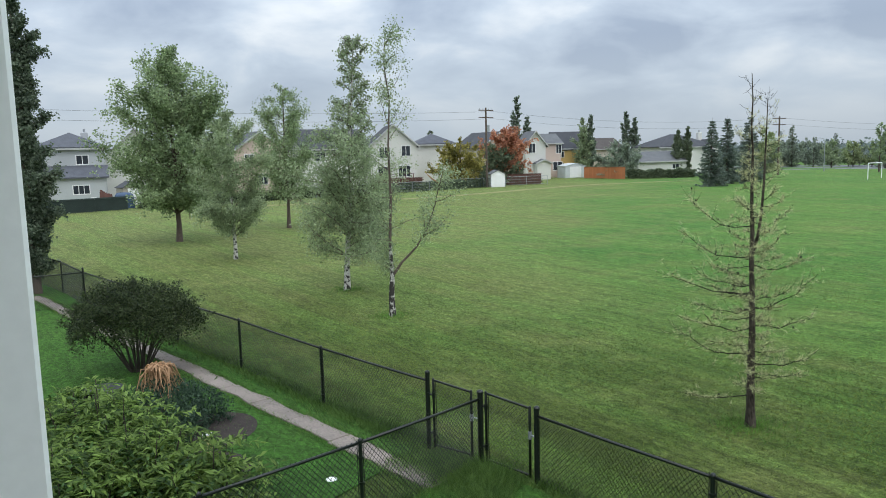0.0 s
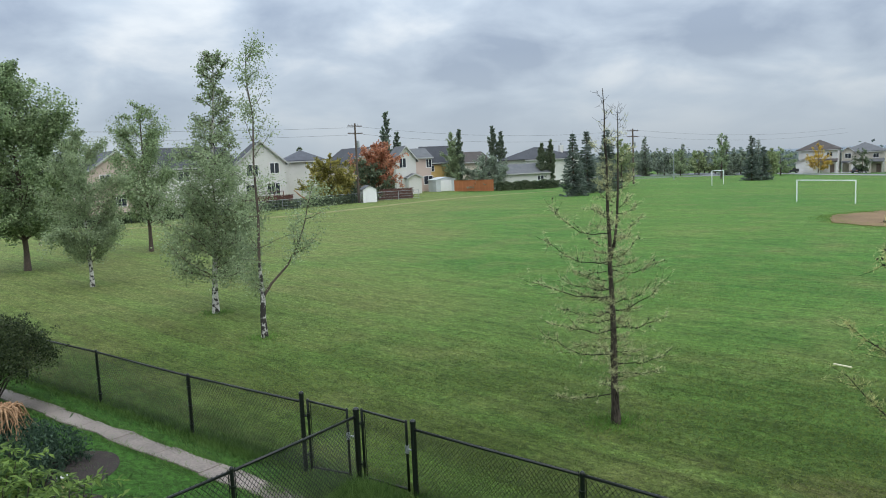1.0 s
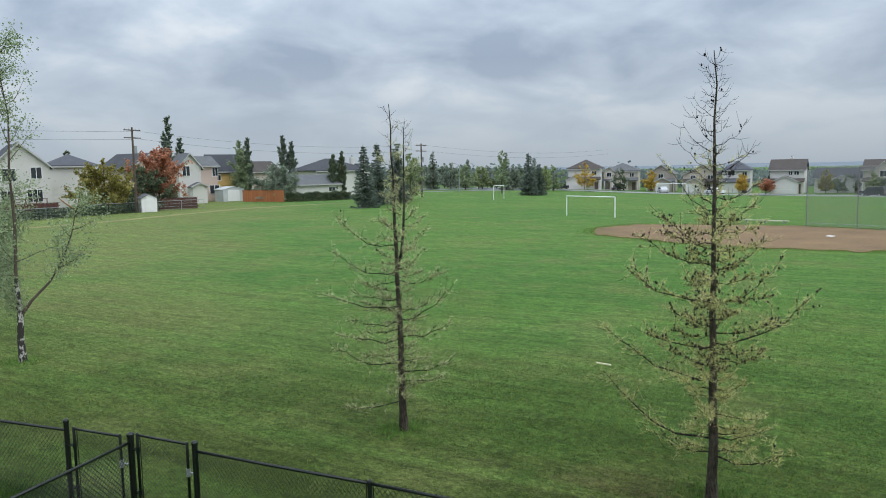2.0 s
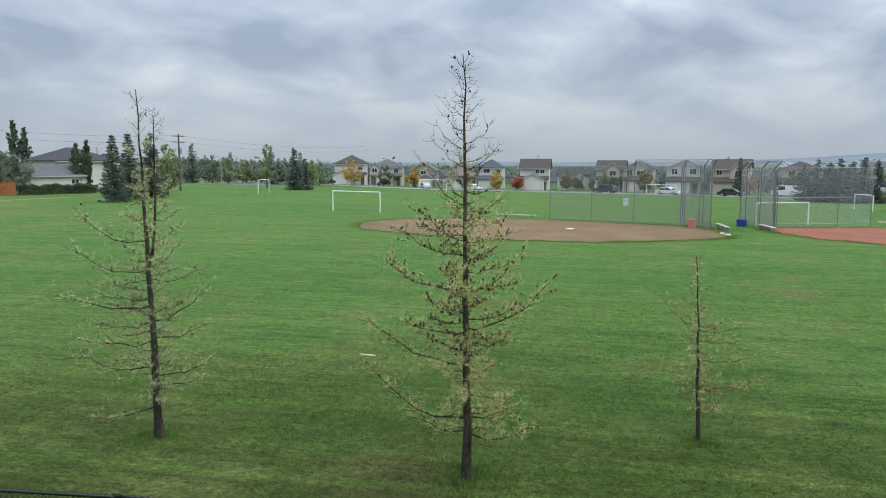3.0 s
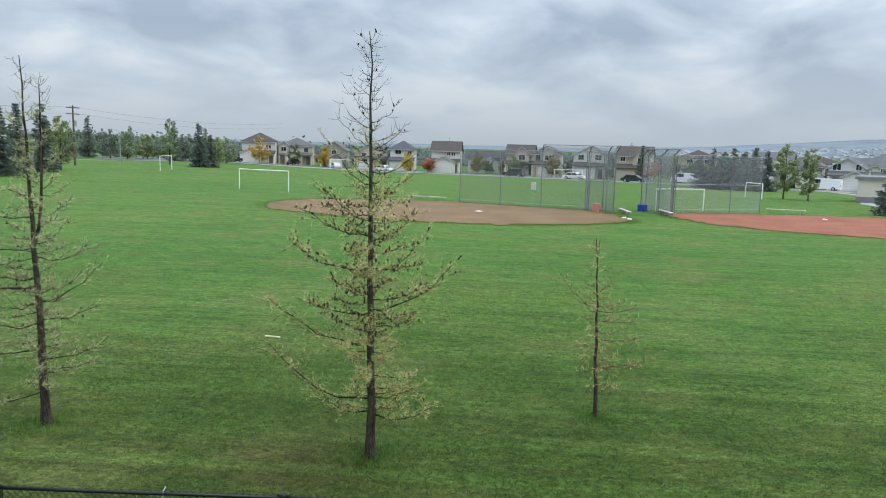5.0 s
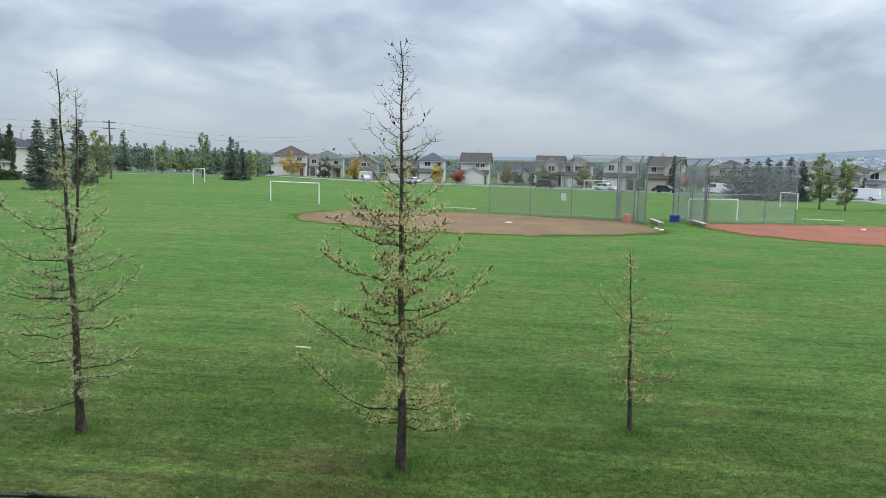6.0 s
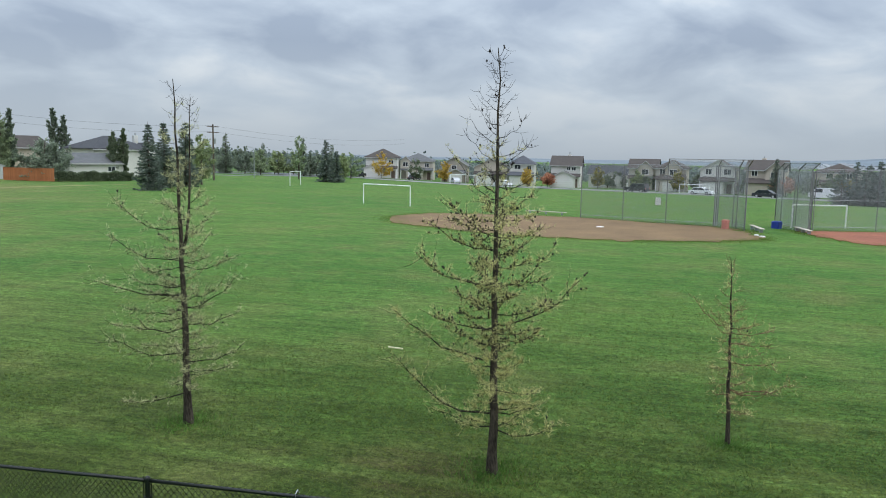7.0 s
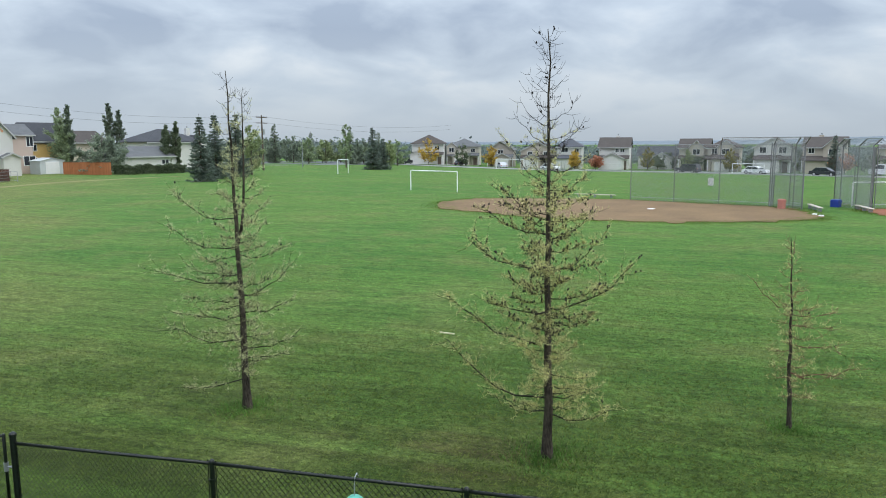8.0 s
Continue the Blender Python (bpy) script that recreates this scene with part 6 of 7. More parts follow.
for k in range(5):
    part("board", Build().box((-0.75 + k * 0.3, -0.02, 0), (-0.5 + k * 0.3, 0.02, 1.9 - 0.12 * k), pose(0, k * 0.05, 0, -14, 6 - 3 * k, 0)), M_BRFENCE, stack)
part("prop", Build().box((-0.6, 0.42, 0), (-0.5, 0.52, 1.7)), M_BRFENCE, stack)
patio_chair(-37.6, 80.6, 20)
patio_chair(-36.8, 81.4, -30)


# ---- trodden path and wire fence along the far gardens ----
way = [(-26, 70.5), (-14, 75.2), (-5.6, 78.7), (-2.2, 80.4), (2.7, 84.3), (10, 92.2), (18.7, 100.4), (27.6, 104.4), (36, 106.9)]
half = 0.75
sides = []
for i, (x, y) in enumerate(way):
    p, q = Vector(way[max(i - 1, 0)]), Vector(way[min(i + 1, len(way) - 1)])
    nr = Vector((p.y - q.y, q.x - p.x)).normalized() * half * (0.3 if i in (0, len(way) - 1) else 1)
    sides.append(((x + nr.x, y + nr.y), (x - nr.x, y - nr.y)))
sheet("dirt_track", [a for a, _ in sides] + [b for _, b in reversed(sides)], M_WORN, 0.012, "trodden dry grass track along the gardens", "path", 1.5, 0.35)


def wire_fence(posts, h=1.25):
    """A low galvanised fence: posts, a top rail, strained wires between."""
    t = thing("boundary_fence", "low galvanised wire fence along far gardens", "fence", 0, 0)
    run = []
    for p, q in zip(posts, posts[1:]):
        k = max(1, round(math.hypot(q[0] - p[0], q[1] - p[1]) / 3.0))
        run += [(p[0] + (q[0] - p[0]) * j / k, p[1] + (q[1] - p[1]) * j / k) for j in range(k)]
    run.append(posts[-1])
    pt = [Vector((x - t.location.x, y - t.location.y, gz(x, y) - t.location.z)) for x, y in run]
    up = Vector((0, 0, 1))
    for p in pt:
        part("fence_post", Build().tube([p - up * 0.2, p + up * h], 0.035, 6), M_GALV, t)
    part("top_rail", Build().tube([p + up * h for p in pt], 0.028, 6), M_GALV, t)
    for z in (0.15, 0.5, 0.85):
        part("strained_wire", Build().tube([p + up * z for p in pt], 0.012, 4), M_GALV, t)


wire_fence([(-14.5, 85.5), (-3.8, 93.5), (2.5, 100.4), (14.8, 105.8)])


# ---- poles and lines ----
def power_pole(x, y, h, rz, label):
    t = thing("utility_pole", label, "utility pole", x, y, rz=rz, group="utility poles")
    part("pole", Build().tube([(0, 0, -0.3), (0, 0, h)], [0.17, 0.11], 8), M_POLE, t)
    for z in (h - 0.35, h - 1.3):
        part("crossarm", Build().box((-1.25, -0.06, z - 0.06), (1.25, 0.06, z + 0.06)), M_POLE, t)
    for s in (-1.1, -0.5, 0.5, 1.1):
        part("insulator", Build().tube([(s, 0, h - 0.29), (s, 0, h - 0.1)], [0.05, 0.03], 6), M_GALV, t)
    part("transformer", Build().tube([(0.32, 0, h - 3.2), (0.32, 0, h - 2.3)], 0.24, 10), M_GALV, t, "grey transformer can")


power_pole(6.0, 101.2, 10.6, 38, "brown wooden utility pole with crossarms")
power_pole(53.3, 119.1, 9.2, 20, "brown wooden utility pole with crossarms")
POLES = [(-75, 45, 11.5), (6.0, 101.2, 10.2), (53.3, 119.1, 9.0), (110, 140, 8.5)]
for a, c in zip(POLES, POLES[1:]):
    for off in (0.0, 0.95):
        b = Build()
        b.tube([(a[0] + (c[0] - a[0]) * s, a[1] + (c[1] - a[1]) * s, gz(a[0], a[1]) + a[2] - off + (c[2] - a[2]) * s - 1.1 * 4 * s * (1 - s)) for s in [k / 10 for k in range(11)]], 0.012, 4, False)
        tagged(new("power_line", b.mesh("power_line", M_WIRE)), "thin dark overhead power line between poles", "cable")
lamp = thing("street_lamp", "grey curved-arm street lamp by the road", "street lamp", 68.0, 133.6)
part("pole", Build().tube([(0, 0, -0.2), (0, 0, 5.2), (-0.2, 0, 5.7), (-0.8, 0, 5.9)], [0.09, 0.06, 0.05, 0.04], 8), M_GALV, lamp)
part("lamp_head", Build().chamfer((-1.3, -0.12, 5.82), (-0.7, 0.12, 5.95), 0.03), M_GALV, lamp)


# ---- vehicles ----
def car(x, y, rz, paint, label, kind="car"):
    """A parked car: body, glasshouse, windows, wheels and lamps; length along local x."""
    t = thing("car" if kind != "van" else "van", label, "vehicle", x, y, rz=rz, group="parked cars")
    L, Hh, Wd = {"car": (4.5, 1.42, 1.75), "suv": (4.7, 1.75, 1.85), "van": (5.6, 2.0, 1.95)}[kind]
    w = Wd / 2
    belt = Hh * 0.6
    prof = [(-L / 2, 0.32), (L / 2, 0.32), (L / 2, belt * 0.85), (L / 2 - 0.15, belt * 0.95), (-L / 2 + 0.1, belt), (-L / 2, belt * 0.8)]
    part("body", Build().prism(prof, -w, w), paint, t)
    f0, f1, r0, r1 = {"car": (1.3, 0.45, -1.9, -1.2), "suv": (1.25, 0.75, -2.3, -2.0), "van": (2.3, 1.5, -2.75, -2.65)}[kind]
    part("cabin", Build().prism([(r0, belt - 0.02), (f0, belt - 0.02), (f1, Hh), (r1, Hh)], -w * 0.88, w * 0.88), paint, t)
    for s in (-1, 1):
        y0 = s * w * 0.885
        n = 1 if kind == "van" else 2
        for k in range(n):
            a0 = r0 + 0.25 + (f0 - r0 - 0.5) * (k / n if n > 1 else 0.62)
            a1 = r0 + 0.25 + (f0 - r0 - 0.5) * ((k + 0.92) / n if n > 1 else 0.95)
            sl = 0.22
            part("side_window", Build().prism([(a0, belt + 0.04), (a1, belt + 0.04), (min(a1, f1 - 0.02) if k == n - 1 else a1, Hh - 0.12), (max(a0, r1 + 0.05), Hh - 0.12)], y0 - 0.012, y0 + 0.012), M_GLASS, t)
        for ax in (-L * 0.31, L * 0.31):
            wh = part("wheel", Build().tube([(ax, s * (w - 0.2), 0.33), (ax, s * (w + 0.01), 0.33)], 0.33, 16), M_RUBBER, t)
            part("rim", Build().tube([(ax, s * (w + 0.005), 0.33), (ax, s * (w + 0.03), 0.33)], 0.2, 12), M_RIM, wh)
        part("headlight", Build().box((L / 2 - 0.03, s * w * 0.75 - 0.16, belt * 0.66), (L / 2 + 0.02, s * w * 0.75 + 0.16, belt * 0.8)), M_TRIM, t)
        part("tail_light", Build().box((-L / 2 - 0.02, s * w * 0.8 - 0.1, belt * 0.65), (-L / 2 + 0.03, s * w * 0.8 + 0.1, belt * 0.9)), M_ORBIN, t)
    part("windscreen", Build().add([(f0 + 0.01, -w * 0.8, belt + 0.05), (f0 + 0.01, w * 0.8, belt + 0.05), (f1 + 0.06, w * 0.76, Hh - 0.08), (f1 + 0.06, -w * 0.76, Hh - 0.08), (f0 - 0.05, -w * 0.8, belt + 0.05), (f0 - 0.05, w * 0.8, belt + 0.05), (f1, w * 0.76, Hh - 0.08), (f1, -w * 0.76, Hh - 0.08)],
                                     [(0, 1, 2, 3), (7, 6, 5, 4), (0, 4, 5, 1), (1, 5, 6, 2), (2, 6, 7, 3), (3, 7, 4, 0)]), M_GLASS, t)
    for e in (L / 2, -L / 2):
        part("bumper", Build().chamfer((e - 0.06, -w * 0.97, 0.3), (e + 0.06, w * 0.97, 0.52), 0.03), paint, t)


def paint(name, c, r=0.3):
    return mat(name, c, r, 0.05, 2, 30, 0.0)


P_WHITE, P_BLACK, P_SILVER, P_RED = paint("white_car_paint", (0.75, 0.76, 0.77)), paint("dark_car_paint", (0.03, 0.032, 0.04)), paint("silver_car_paint", (0.5, 0.52, 0.54)), paint("maroon_car_paint", (0.12, 0.03, 0.03))
car(124.0, 137.5, 62, P_SILVER, "silver car parked on the street")
car(125.0, 122.0, -85, P_WHITE, "white car parked on the street")
car(126.5, 86.5, 95, P_BLACK, "dark sport utility car parked on the street", "suv")
car(129.5, 74.2, -85, P_WHITE, "white car parked on the street")
car(128.5, 61.2, -85, P_BLACK, "black car parked on the street")
car(137.5, 54.8, 88, P_WHITE, "white van parked on the street", "van")
car(138.6, 49.5, 85, P_SILVER, "silver car parked beside the van")
car(139.0, 31.6, 88, P_WHITE, "white van parked beyond the young trees", "van")
car(140.0, 24.0, 85, P_BLACK, "dark car parked on the street", "suv")
car(112.5, 162.7, 20, P_BLACK, "dark sport utility car in a driveway", "suv")
car(106.0, 163.5, 15, P_WHITE, "white car by the corner", "suv")
car(127.6, 158.0, 20, P_BLACK, "dark car in a driveway")


# ---- the garden ----
def sidewalk():
    """A narrow concrete strip of cast slabs along the fence."""
    a, c = Vector((-0.3, 10.6)), Vector((-14.6, 26.3))
    u = (c - a).normalized()
    nrm = Vector((-u.y, u.x))
    L = (c - a).length
    t = thing("path", "weathered concrete garden strip with broken edges", "path", a.x, a.y, rz=math.degrees(math.atan2(u.y, u.x)), kind="structure")
    rng = random.Random(3)
    k, s = 0, 0.0
    while s < L:
        w = 1.35 + rng.uniform(-0.1, 0.1)
        b = Build()
        e = [rng.uniform(-0.06, 0.05) for _ in range(4)]
        pc = a + u * (s + w / 2)
        z = 0.05 + gz(pc.x, pc.y) - gz(a.x, a.y) + rng.uniform(-0.006, 0.006)
        o = [(s + 0.002, -0.2 + e[0]), (s + w * 0.5, -0.2 + e[1]), (s + w - 0.002, -0.2 + e[2]), (s + w - 0.002, 0.21 + e[3]), (s + w * 0.5, 0.21 + e[0]), (s + 0.002, 0.21 + e[1])]
        v = [(x, y, -0.08) for x, y in o] + [(x, y, z - 0.012) for x, y in o] + [(x + (0.004 if i in (0, 5) else -0.004 if i in (2, 3) else 0), y * 0.96, z) for i, (x, y) in enumerate(o)]
        f = [tuple(range(12, 18))] + [(j + i, j + (i + 1) % 6, j + 6 + (i + 1) % 6, j + 6 + i) for j in (0, 6) for i in range(6)]
        part("slab", b.add(v, f), M_CONC, t)
        s += w


sidewalk()
sheet("flower_bed", blob(-4.75, 12.75, 1.3, 1.0, 0.9, 36), M_MULCH, 0.036, "dark mulch bed in the lawn", "mulch bed", 0.3, 0.12)
sheet("flower_bed", blob(-5.0, 10.4, 2.1, 1.2, 0.7, 36), M_MULCH, 0.045, "dark soil bed under leafy shrubs", "mulch bed", 0.4, 0.12)


def round_shrub(x, y):
    """A dome-crowned dark shrub on many slender stems."""
    rng = np.random.default_rng(51)
    t = thing("shrub", "dark dome-shaped shrub on many slender stems", "shrub", x, y)
    sb = Build()
    cs = []
    for k in range(30):
        a = k * 2.4
        r = 1.35 * math.sqrt((k + 0.5) / 30)
        tip = Vector((math.cos(a) * r, math.sin(a) * r, 1.45 - 0.25 * (r / 1.4) ** 2 + rng.normal() * 0.08))
        mid = Vector((tip.x * 0.42, tip.y * 0.42, 0.62))
        sb.tube([(math.cos(a) * 0.14, math.sin(a) * 0.14, -0.05), mid, tip], [0.024, 0.017, 0.006], 5, False)
    n = 25000
    th, u = rng.uniform(0, 2 * math.pi, n), rng.uniform(0, 1, n) ** 0.5
    r = 1.38 * u * (1 + 0.13 * np.sin(th * 5) + 0.07 * np.sin(th * 9 + 1))
    hi = 0.95 + 1.12 * np.sqrt(np.clip(1 - (u * 0.97) ** 2, 0, 1)) + 0.09 * np.sin(th * 7 + u * 9)
    lo = 0.78 + 0.1 * np.sin(th * 4) + 0.12 * (1 - u)
    z = lo + (hi - lo) * rng.uniform(0, 1, n) ** 0.6
    c = np.stack([r * np.cos(th), r * np.sin(th), z], 1) + rng.normal(size=(n, 3)) * 0.05
    for k in range(150):
        a, u = rng.uniform(0, 2 * math.pi), rng.uniform(0, 1) ** 0.5
        p = np.array([1.42 * u * math.cos(a), 1.42 * u * math.sin(a), 0.95 + 1.05 * math.sqrt(max(0, 1 - u * u))])
        d = np.array([math.cos(a) * u, math.sin(a) * u, 0.7 - 0.3 * u]) + rng.normal(size=3) * 0.25
        ln_ = rng.uniform(0.15, 0.38)
        sb.tube([tuple(p - d * 0.2), tuple(p + d * ln_)], [0.006, 0.002], 3, False)
        c = np.concatenate([c, p + d * ln_ * rng.uniform(-0.3, 1.05, size=(46, 1)) + rng.normal(size=(46, 3)) * 0.035])
    part("stemwork", sb, M_DKTWIG, t, smooth=True, kind="stuff")
    part("crown", leaf_quads(c, 0.048, rng), LEAF["plum"], t, kind="stuff")


round_shrub(-7.3, 17.0)


def weeping_shrub(x, y):
    """A grafted weeping shrub: bare tan twigs arch over a dark green skirt."""
    rng = np.random.default_rng(52)
    t = thing("weeping_shrub", "weeping shrub with bare tan twigs over dark green foliage", "shrub", x, y)
    part("trunk", Build().tube([(0, 0, -0.05), (0.02, 0, 0.5), (0, 0, 0.95)], [0.06, 0.05, 0.05], 8), M_DKTWIG, t)
    tw = Build()
    for k in range(80):
        a, r, side = rng.uniform(0, 2 * math.pi), rng.uniform(0.15, 0.46), rng.normal() * 0.6
        pts = [(math.cos(a + side * q) * r * q + rng.normal() * 0.03, math.sin(a + side * q) * r * q + rng.normal() * 0.03, 0.92 + 0.3 * math.sin(min(q, 0.7) * 2.2) - 0.95 * max(0, q - 0.4) ** 1.4 * (0.6 + r) + rng.normal() * 0.02) for q in (0, 0.2, 0.4, 0.6, 0.85, 1.1)]
        tw.tube(pts, [0.02, 0.018, 0.016, 0.013, 0.009, 0.004], 5, False)
    part("twigwork", tw, M_TAN, t, "bare arching tan twigs", kind="stuff")
    n = 9000
    th, u = rng.uniform(0, 2 * math.pi, n), rng.uniform(0, 1, n) ** 0.5
    r = 1.02 * u * (1 + 0.15 * np.sin(th * 5) + 0.1 * np.sin(th * 11))
    z = rng.uniform(0.02, 1, n) * 1.0 * (1 - 0.55 * u ** 1.6)
    c = np.stack([r * np.cos(th) + 0.1, r * np.sin(th) - 0.1, z], 1)
    part("foliage", leaf_quads(c, 0.075, rng, 0.9, 0.4), LEAF["juniper"], t, kind="stuff")


weeping_shrub(-5.4, 13.4)


def sumac(x, y, seed, h, w, stems):
    """A leafy shrub with long compound leaves of narrow leaflets."""
    rng = np.random.default_rng(seed)
    t = thing("leafy_shrub", "bright green shrub with long narrow leaflets", "shrub", x, y, group="garden shrubs")
    sb, lb = Build(), Build()
    V, F = [], []
    for k in range(stems):
        a, r = k * 2.4, w / 2 * math.sqrt((k + 0.5) / stems)
        root = Vector((math.cos(a) * r * 0.6, math.sin(a) * r * 0.6, -0.05))
        tip = Vector((math.cos(a) * r, math.sin(a) * r, h * (1 - 0.35 * (r / (w / 2)) ** 2) * rng.uniform(0.75, 1.08)))
        sb.tube([root, root.lerp(tip, 0.5) + Vector((0, 0, 0.05)), tip], [0.018, 0.013, 0.006], 5, False)
        for j in range(9):
            s = 0.45 + 0.55 * (j + 1) / 9
            p = root.lerp(tip, s)
            az = j * 2.4 + rng.uniform(-0.4, 0.4)
            out = Vector((math.cos(az), math.sin(az), rng.uniform(-0.1, 0.9))).normalized()
            ln_ = rng.uniform(0.28, 0.5)
            side = out.cross(Vector((0, 0, 1))).normalized()
            rach = [p + out * ln_ * q + Vector((0, 0, -0.22 * ln_ * q * q * 2)) for q in (0, 0.33, 0.66, 1.0)]
            lb.tube(rach, [0.003, 0.003, 0.002, 0.001], 3, False)
            for q in range(1, 7):
                f = q / 6.4
                i = min(int(f * 3), 2)
                c = rach[i].lerp(rach[i + 1], f * 3 - i)
                for sg in (-1, 1):
                    d = (side * sg * 0.9 + out * 0.55 + Vector((rng.normal() * 0.3, rng.normal() * 0.3, -0.25 + rng.normal() * 0.35))).normalized()
                    l2 = 0.17 * (1 - 0.35 * abs(f - 0.5)) * rng.uniform(0.8, 1.15)
                    wv = d.cross(Vector((rng.normal() * 0.25, rng.normal() * 0.25, 1))).normalized() * l2 * 0.165
                    o = len(V)
                    mid = c + d * l2 * 0.5 + Vector((0, 0, 0.012))
                    V += [tuple(c), tuple(mid - wv), tuple(c + d * l2 + Vector((0, 0, -0.012))), tuple(mid + wv)]
                    F += [(o, o + 1, o + 2, o + 3)]
    part("stemwork", sb, M_DKTWIG, t, kind="stuff")
    part("stalkwork", lb, LEAF["sumac"], t, kind="stuff")
    nb = Build()
    nb.v, nb.f = V, F
    part("leaves", nb, LEAF["sumac"], t, kind="stuff")
    u = rng.normal(size=(1500, 3)) * [w * 0.26, w * 0.26, h * 0.16] + [0, 0, h * 0.42]
    u = u[u[:, 2] > 0.05]
    part("inner_leaves", leaf_quads(u, 0.1, rng, 0.3, 0.4), LEAF["green"], t, kind="stuff")


sumac(-5.5, 11.4, 61, 1.42, 2.0, 21)
sumac(-4.6, 10.3, 62, 1.18, 2.0, 21)
sumac(-6.5, 12.2, 63, 1.15, 1.6, 22)
sumac(-3.5, 9.9, 64, 0.95, 1.6, 15)
sumac(-5.3, 9.6, 65, 1.3, 1.8, 17)

pot = thing("plant_pot", "dark round plant pot among the shrubs", "pot", -6.35, 13.2)
part("body", Build().tube([(0, 0, 0), (0, 0, 0.35), (0, 0, 0.75)], [0.24, 0.3, 0.34], 20), M_BLACK, pot, smooth=False)
part("rim", Build().tube([(0, 0, 0.74), (0, 0, 0.8)], [0.36, 0.36], 20), M_BLACK, pot)
peg = thing("garden_marker", "short pale yellow wooden marker post", "marker", -4.0, 11.6)
part("stake", Build().chamfer((-0.06, -0.05, -0.1), (0.06, 0.05, 0.5), 0.01), mat("faded_yellow_paint", (0.55, 0.48, 0.22), 0.8, 0.3, 8, 40, 0.3), peg)
part("cap", Build().chamfer((-0.065, -0.055, 0.5), (0.065, 0.055, 0.53), 0.008), M_TRIM, peg)
cap = thing("drain_cap", "round white plastic cap set in the lawn", "cap", -1.93, 10.88)
part("disc", Build().tube([(0, 0, 0), (0, 0, 0.035), (0, 0, 0.042)], [0.085, 0.085, 0.07], 20), M_WHITEM, cap)
part("plug", Build().box((-0.02, -0.02, 0.04), (0.02, 0.02, 0.055)), M_WHITEM, cap)

FEED = Vector((3.9, 6.78))
feeder = thing("bird_feeder", "teal domed feeder hung from the fence rail", "feeder", FEED.x, FEED.y)
part("dome", Build().tube([(0, 0, 0.88), (0, 0, 0.9), (0, 0, 0.95), (0, 0, 0.985), (0, 0, 1.0)], [0.115, 0.12, 0.1, 0.06, 0.015], 24), M_TEAL, feeder, smooth=True)
part("tube", Build().tube([(0, 0, 0.6), (0, 0, 0.89)], 0.045, 14), M_TEAL, feeder)
part("hook", Build().tube([(0, 0, 1.0), (0, 0, 1.12), (0.02, 0.015, 1.2), (0.06, 0.04, 1.225), (0.085, 0.055, 1.18)], 0.007, 6), M_GALV, feeder)


# ---- grass: long tufts at the fence feet and short blades over the near turf ----
def blades(name, pts, h, wid, m, seed, label, lean=0.5):
    rng = np.random.default_rng(seed)
    n = len(pts)
    z = np.array([gz(x, y) for x, y in pts])
    base = np.stack([pts[:, 0], pts[:, 1], z], 1)
    a = rng.uniform(0, 2 * math.pi, n)
    hh = h * rng.uniform(0.45, 1.25, n)
    s = np.stack([np.cos(a), np.sin(a), np.zeros(n)], 1) * wid
    tip = base + np.stack([rng.normal(size=n) * hh * lean, rng.normal(size=n) * hh * lean, hh], 1)
    v = np.stack([base - s, base + s, tip], 1).reshape(-1, 3)
    me = bpy.data.meshes.new(name)
    me.from_pydata(v.tolist(), [], np.arange(3 * n).reshape(-1, 3).tolist())
    me.materials.append(m)
    tagged(new(name, me), label, "grass", kind="stuff")


rng = np.random.default_rng(900)


def strip(p, q, n, spread):
    s = rng.uniform(0, 1, n)
    u = q - p
    nr = Vector((-u.y, u.x)).normalized()
    o = rng.normal(size=n) * spread
    return np.stack([p.x + u.x * s + nr.x * o, p.y + u.y * s + nr.y * o], 1)


tufts = [strip(GP1, PL, 5200, 0.16), strip(PL, PB, 4200, 0.15), strip(PB, CORNER, 6500, 0.15), strip(GP1 + Vector((-0.5, -0.35)), GP3 + Vector((-0.3, -0.2)), 5200, 0.28), strip(GP1 + Vector((0.0, -0.45)), GP3 + Vector((-0.6, -0.7)), 7000, 0.22), strip(GP3, row_b[1], 2400, 0.1), strip(GP2, row_c[1], 1600, 0.12), strip(row_b[1], row_b[3], 3000, 0.1)]
blades("tall_grass", np.concatenate(tufts), 0.14, 0.006, M_TALL, 901, "long tufted grass along the fence foot", 0.6)
rings = []
for cx, cy, rr, m in ((5.13, 12.67, 0.3, 700), (7.92, 7.77, 0.3, 800), (11.98, 6.06, 0.2, 400), (-3.67, 26.8, 0.3, 500), (-1.72, 22.25, 0.3, 500)):
    rings.append(np.stack([cx + rng.normal(size=m) * rr, cy + rng.normal(size=m) * rr], 1))
blades("tall_grass", np.concatenate(rings), 0.1, 0.007, M_LUSH, 906, "longer grass round the tree feet", 0.6)
pa, pb = Vector((-0.45, 10.7)), Vector((-14.6, 26.3))
pn = Vector((pb.y - pa.y, pa.x - pb.x)).normalized()
blades("tall_grass", np.concatenate([strip(pa + pn * 0.24, pb + pn * 0.24, 6500, 0.05), strip(pa - pn * 0.24, pb - pn * 0.24, 6500, 0.05)]), 0.1, 0.006, M_TALL, 907, "grass growing over the path edge", 0.8)
near = [strip(GP2 + Vector((-0.25, -0.35)), GP2 + Vector((0.35, -0.8)), 900, 0.2)]
blades("tall_grass", np.concatenate(near), 0.3, 0.005, M_TALL, 902, "tall seeding grass by the gate post", 0.55)
edge = []
for ring, m in ((INFIELD_A, 1500), (INFIELD_B, 1100)):
    for p, q in zip(ring, ring[1:] + ring[:1]):
        edge.append(strip(Vector(p), Vector(q), m, 0.55))
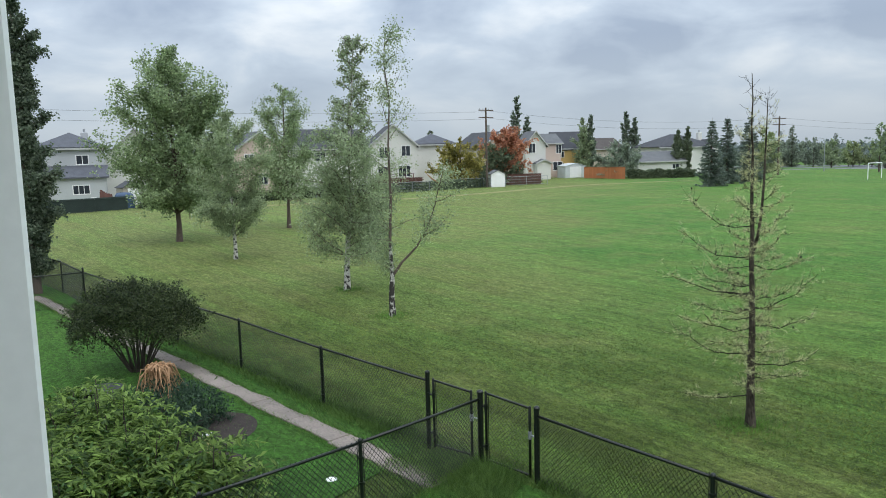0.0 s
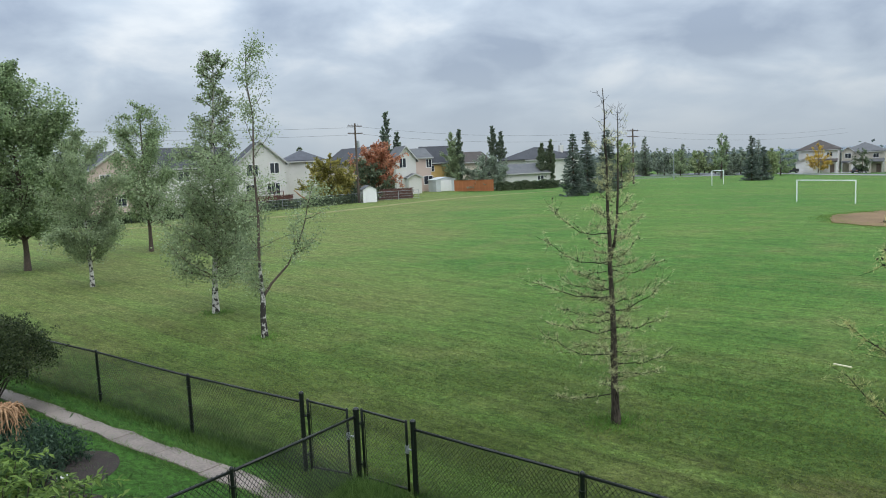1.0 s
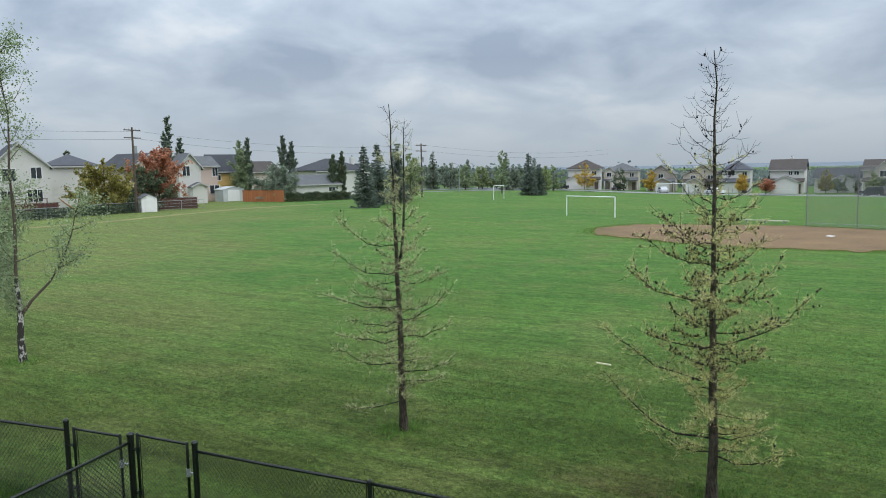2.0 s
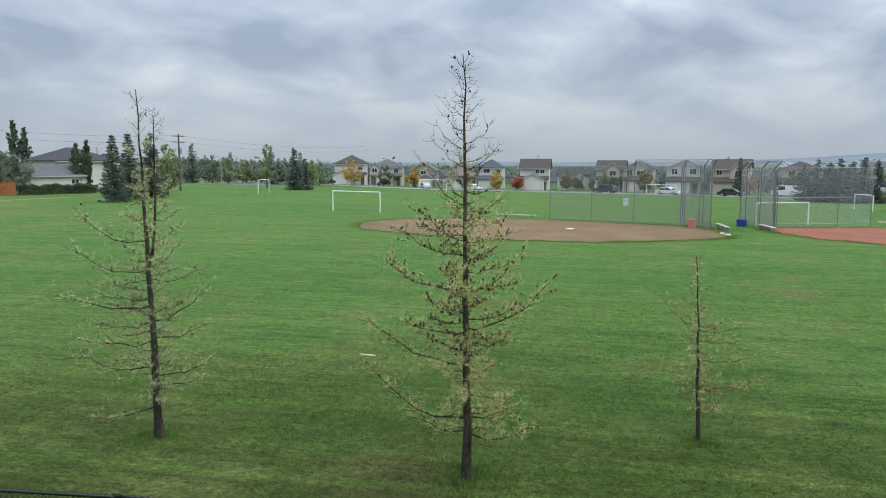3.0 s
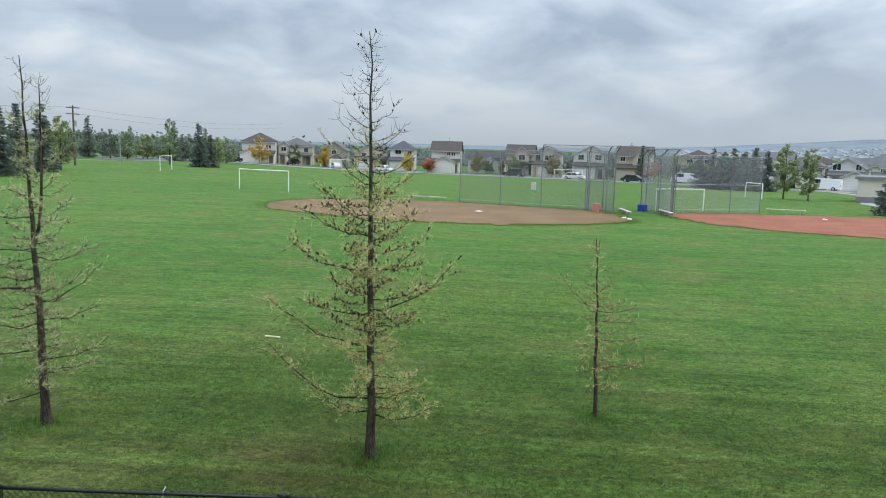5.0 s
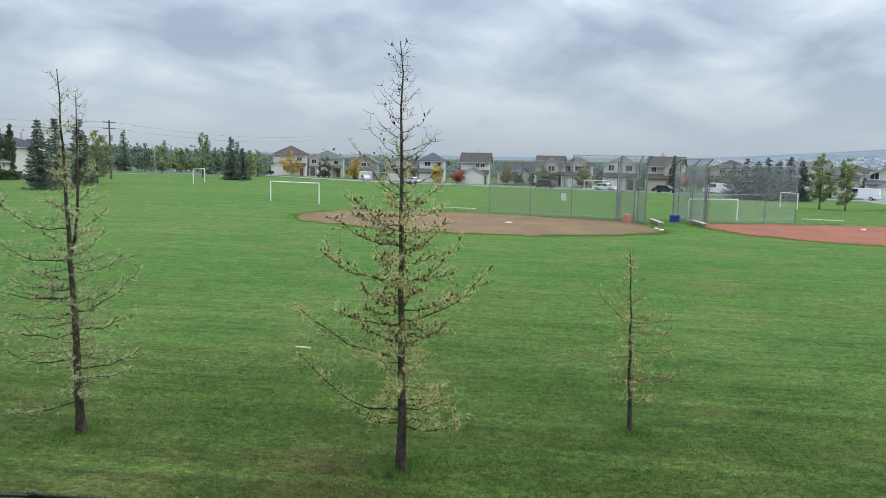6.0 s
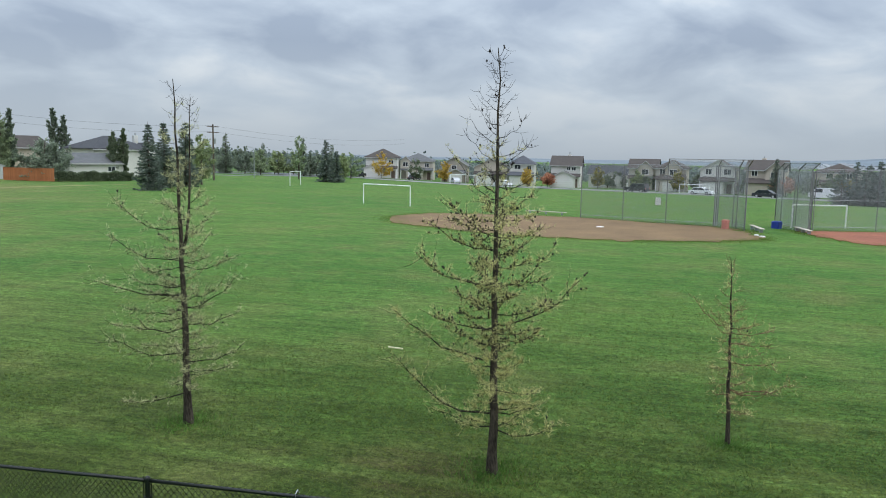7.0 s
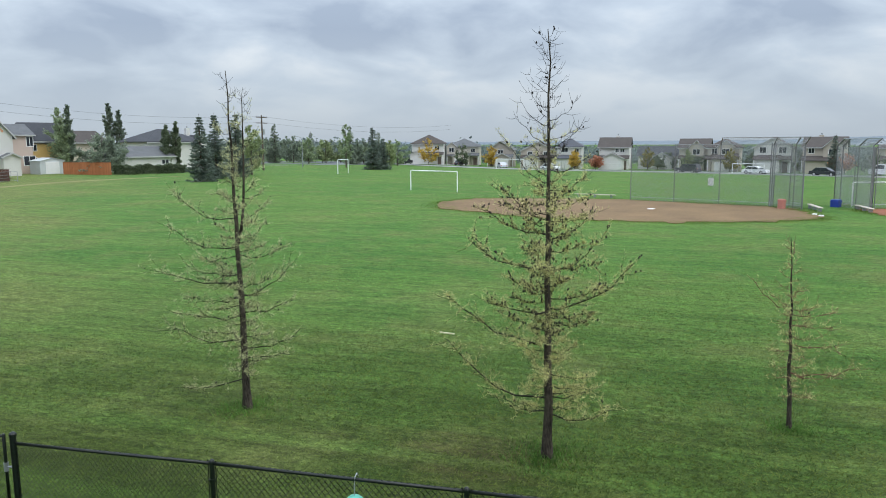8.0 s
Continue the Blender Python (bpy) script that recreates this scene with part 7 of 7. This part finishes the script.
blades("grass_fringe", np.concatenate(edge), 0.06, 0.016, M_FRINGE, 908, "ragged grass fringe creeping over the infield edges", 1.0)
n = 400000
r, a = 7.0 + 34 * np.abs(rng.triangular(-1, 0, 1, n)) ** 1.0, np.radians(rng.uniform(-38, 92, n))
pts = np.stack([r * np.sin(a), r * np.cos(a)], 1)
side = (pts - np.array([GP3.x, GP3.y])) @ np.array([0.832, 0.555])
pts = pts[side > 0.05]
blades("field_grass", pts, 0.04, 0.007, M_BLADE, 903, "short mown grass blades on the field", 1.3)
n = 60000
pts = np.stack([rng.uniform(-11, 3, n), rng.uniform(7, 22, n)], 1)
side = (pts - np.array([GP3.x, GP3.y])) @ np.array([0.832, 0.555])
onpath = np.abs((pts - np.array([-1.02, 11.35])) @ np.array([0.735, 0.678])) < 0.36
pts = pts[(side < -0.1) & (side > -5.2) & ~onpath]
blades("lawn_grass", pts, 0.07, 0.006, LEAF["green"], 904, "short lush lawn blades", 0.6)


def rock(x, y, r, seed):
    """A weathered field stone."""
    rng = np.random.default_rng(seed)
    t = thing("rock", "grey weathered garden stone on mulch", "rock", x, y, group="garden stones")
    b = Build()
    n, m = 10, 5
    for j in range(m + 1):
        ph = math.pi * j / m
        for k in range(n):
            a = 2 * math.pi * k / n
            q = r * (0.85 + 0.3 * noise.noise((math.cos(a) * 1.3 + seed, math.sin(a) * 1.3, ph)))
            b.v.append((q * math.sin(ph) * math.cos(a) * 1.2, q * math.sin(ph) * math.sin(a), q * math.cos(ph) * 0.55 + r * 0.35))
    b.f += [(j * n + k, j * n + (k + 1) % n, (j + 1) * n + (k + 1) % n, (j + 1) * n + k) for j in range(m) for k in range(n)]
    part("stone", b, M_CONC, t, smooth=True)


sheet("flower_bed", blob(-11.8, 17.9, 0.9, 0.7, 0.4, 30), M_MULCH, 0.05, "dark mulch patch with stones", "mulch bed", 0.3, 0.12)
for k, (dx, dy, rr) in enumerate(((0, 0, 0.22), (0.35, 0.2, 0.16), (-0.3, 0.15, 0.18), (0.1, -0.3, 0.14))):
    rock(-11.8 + dx, 17.9 + dy, rr, 70 + k)
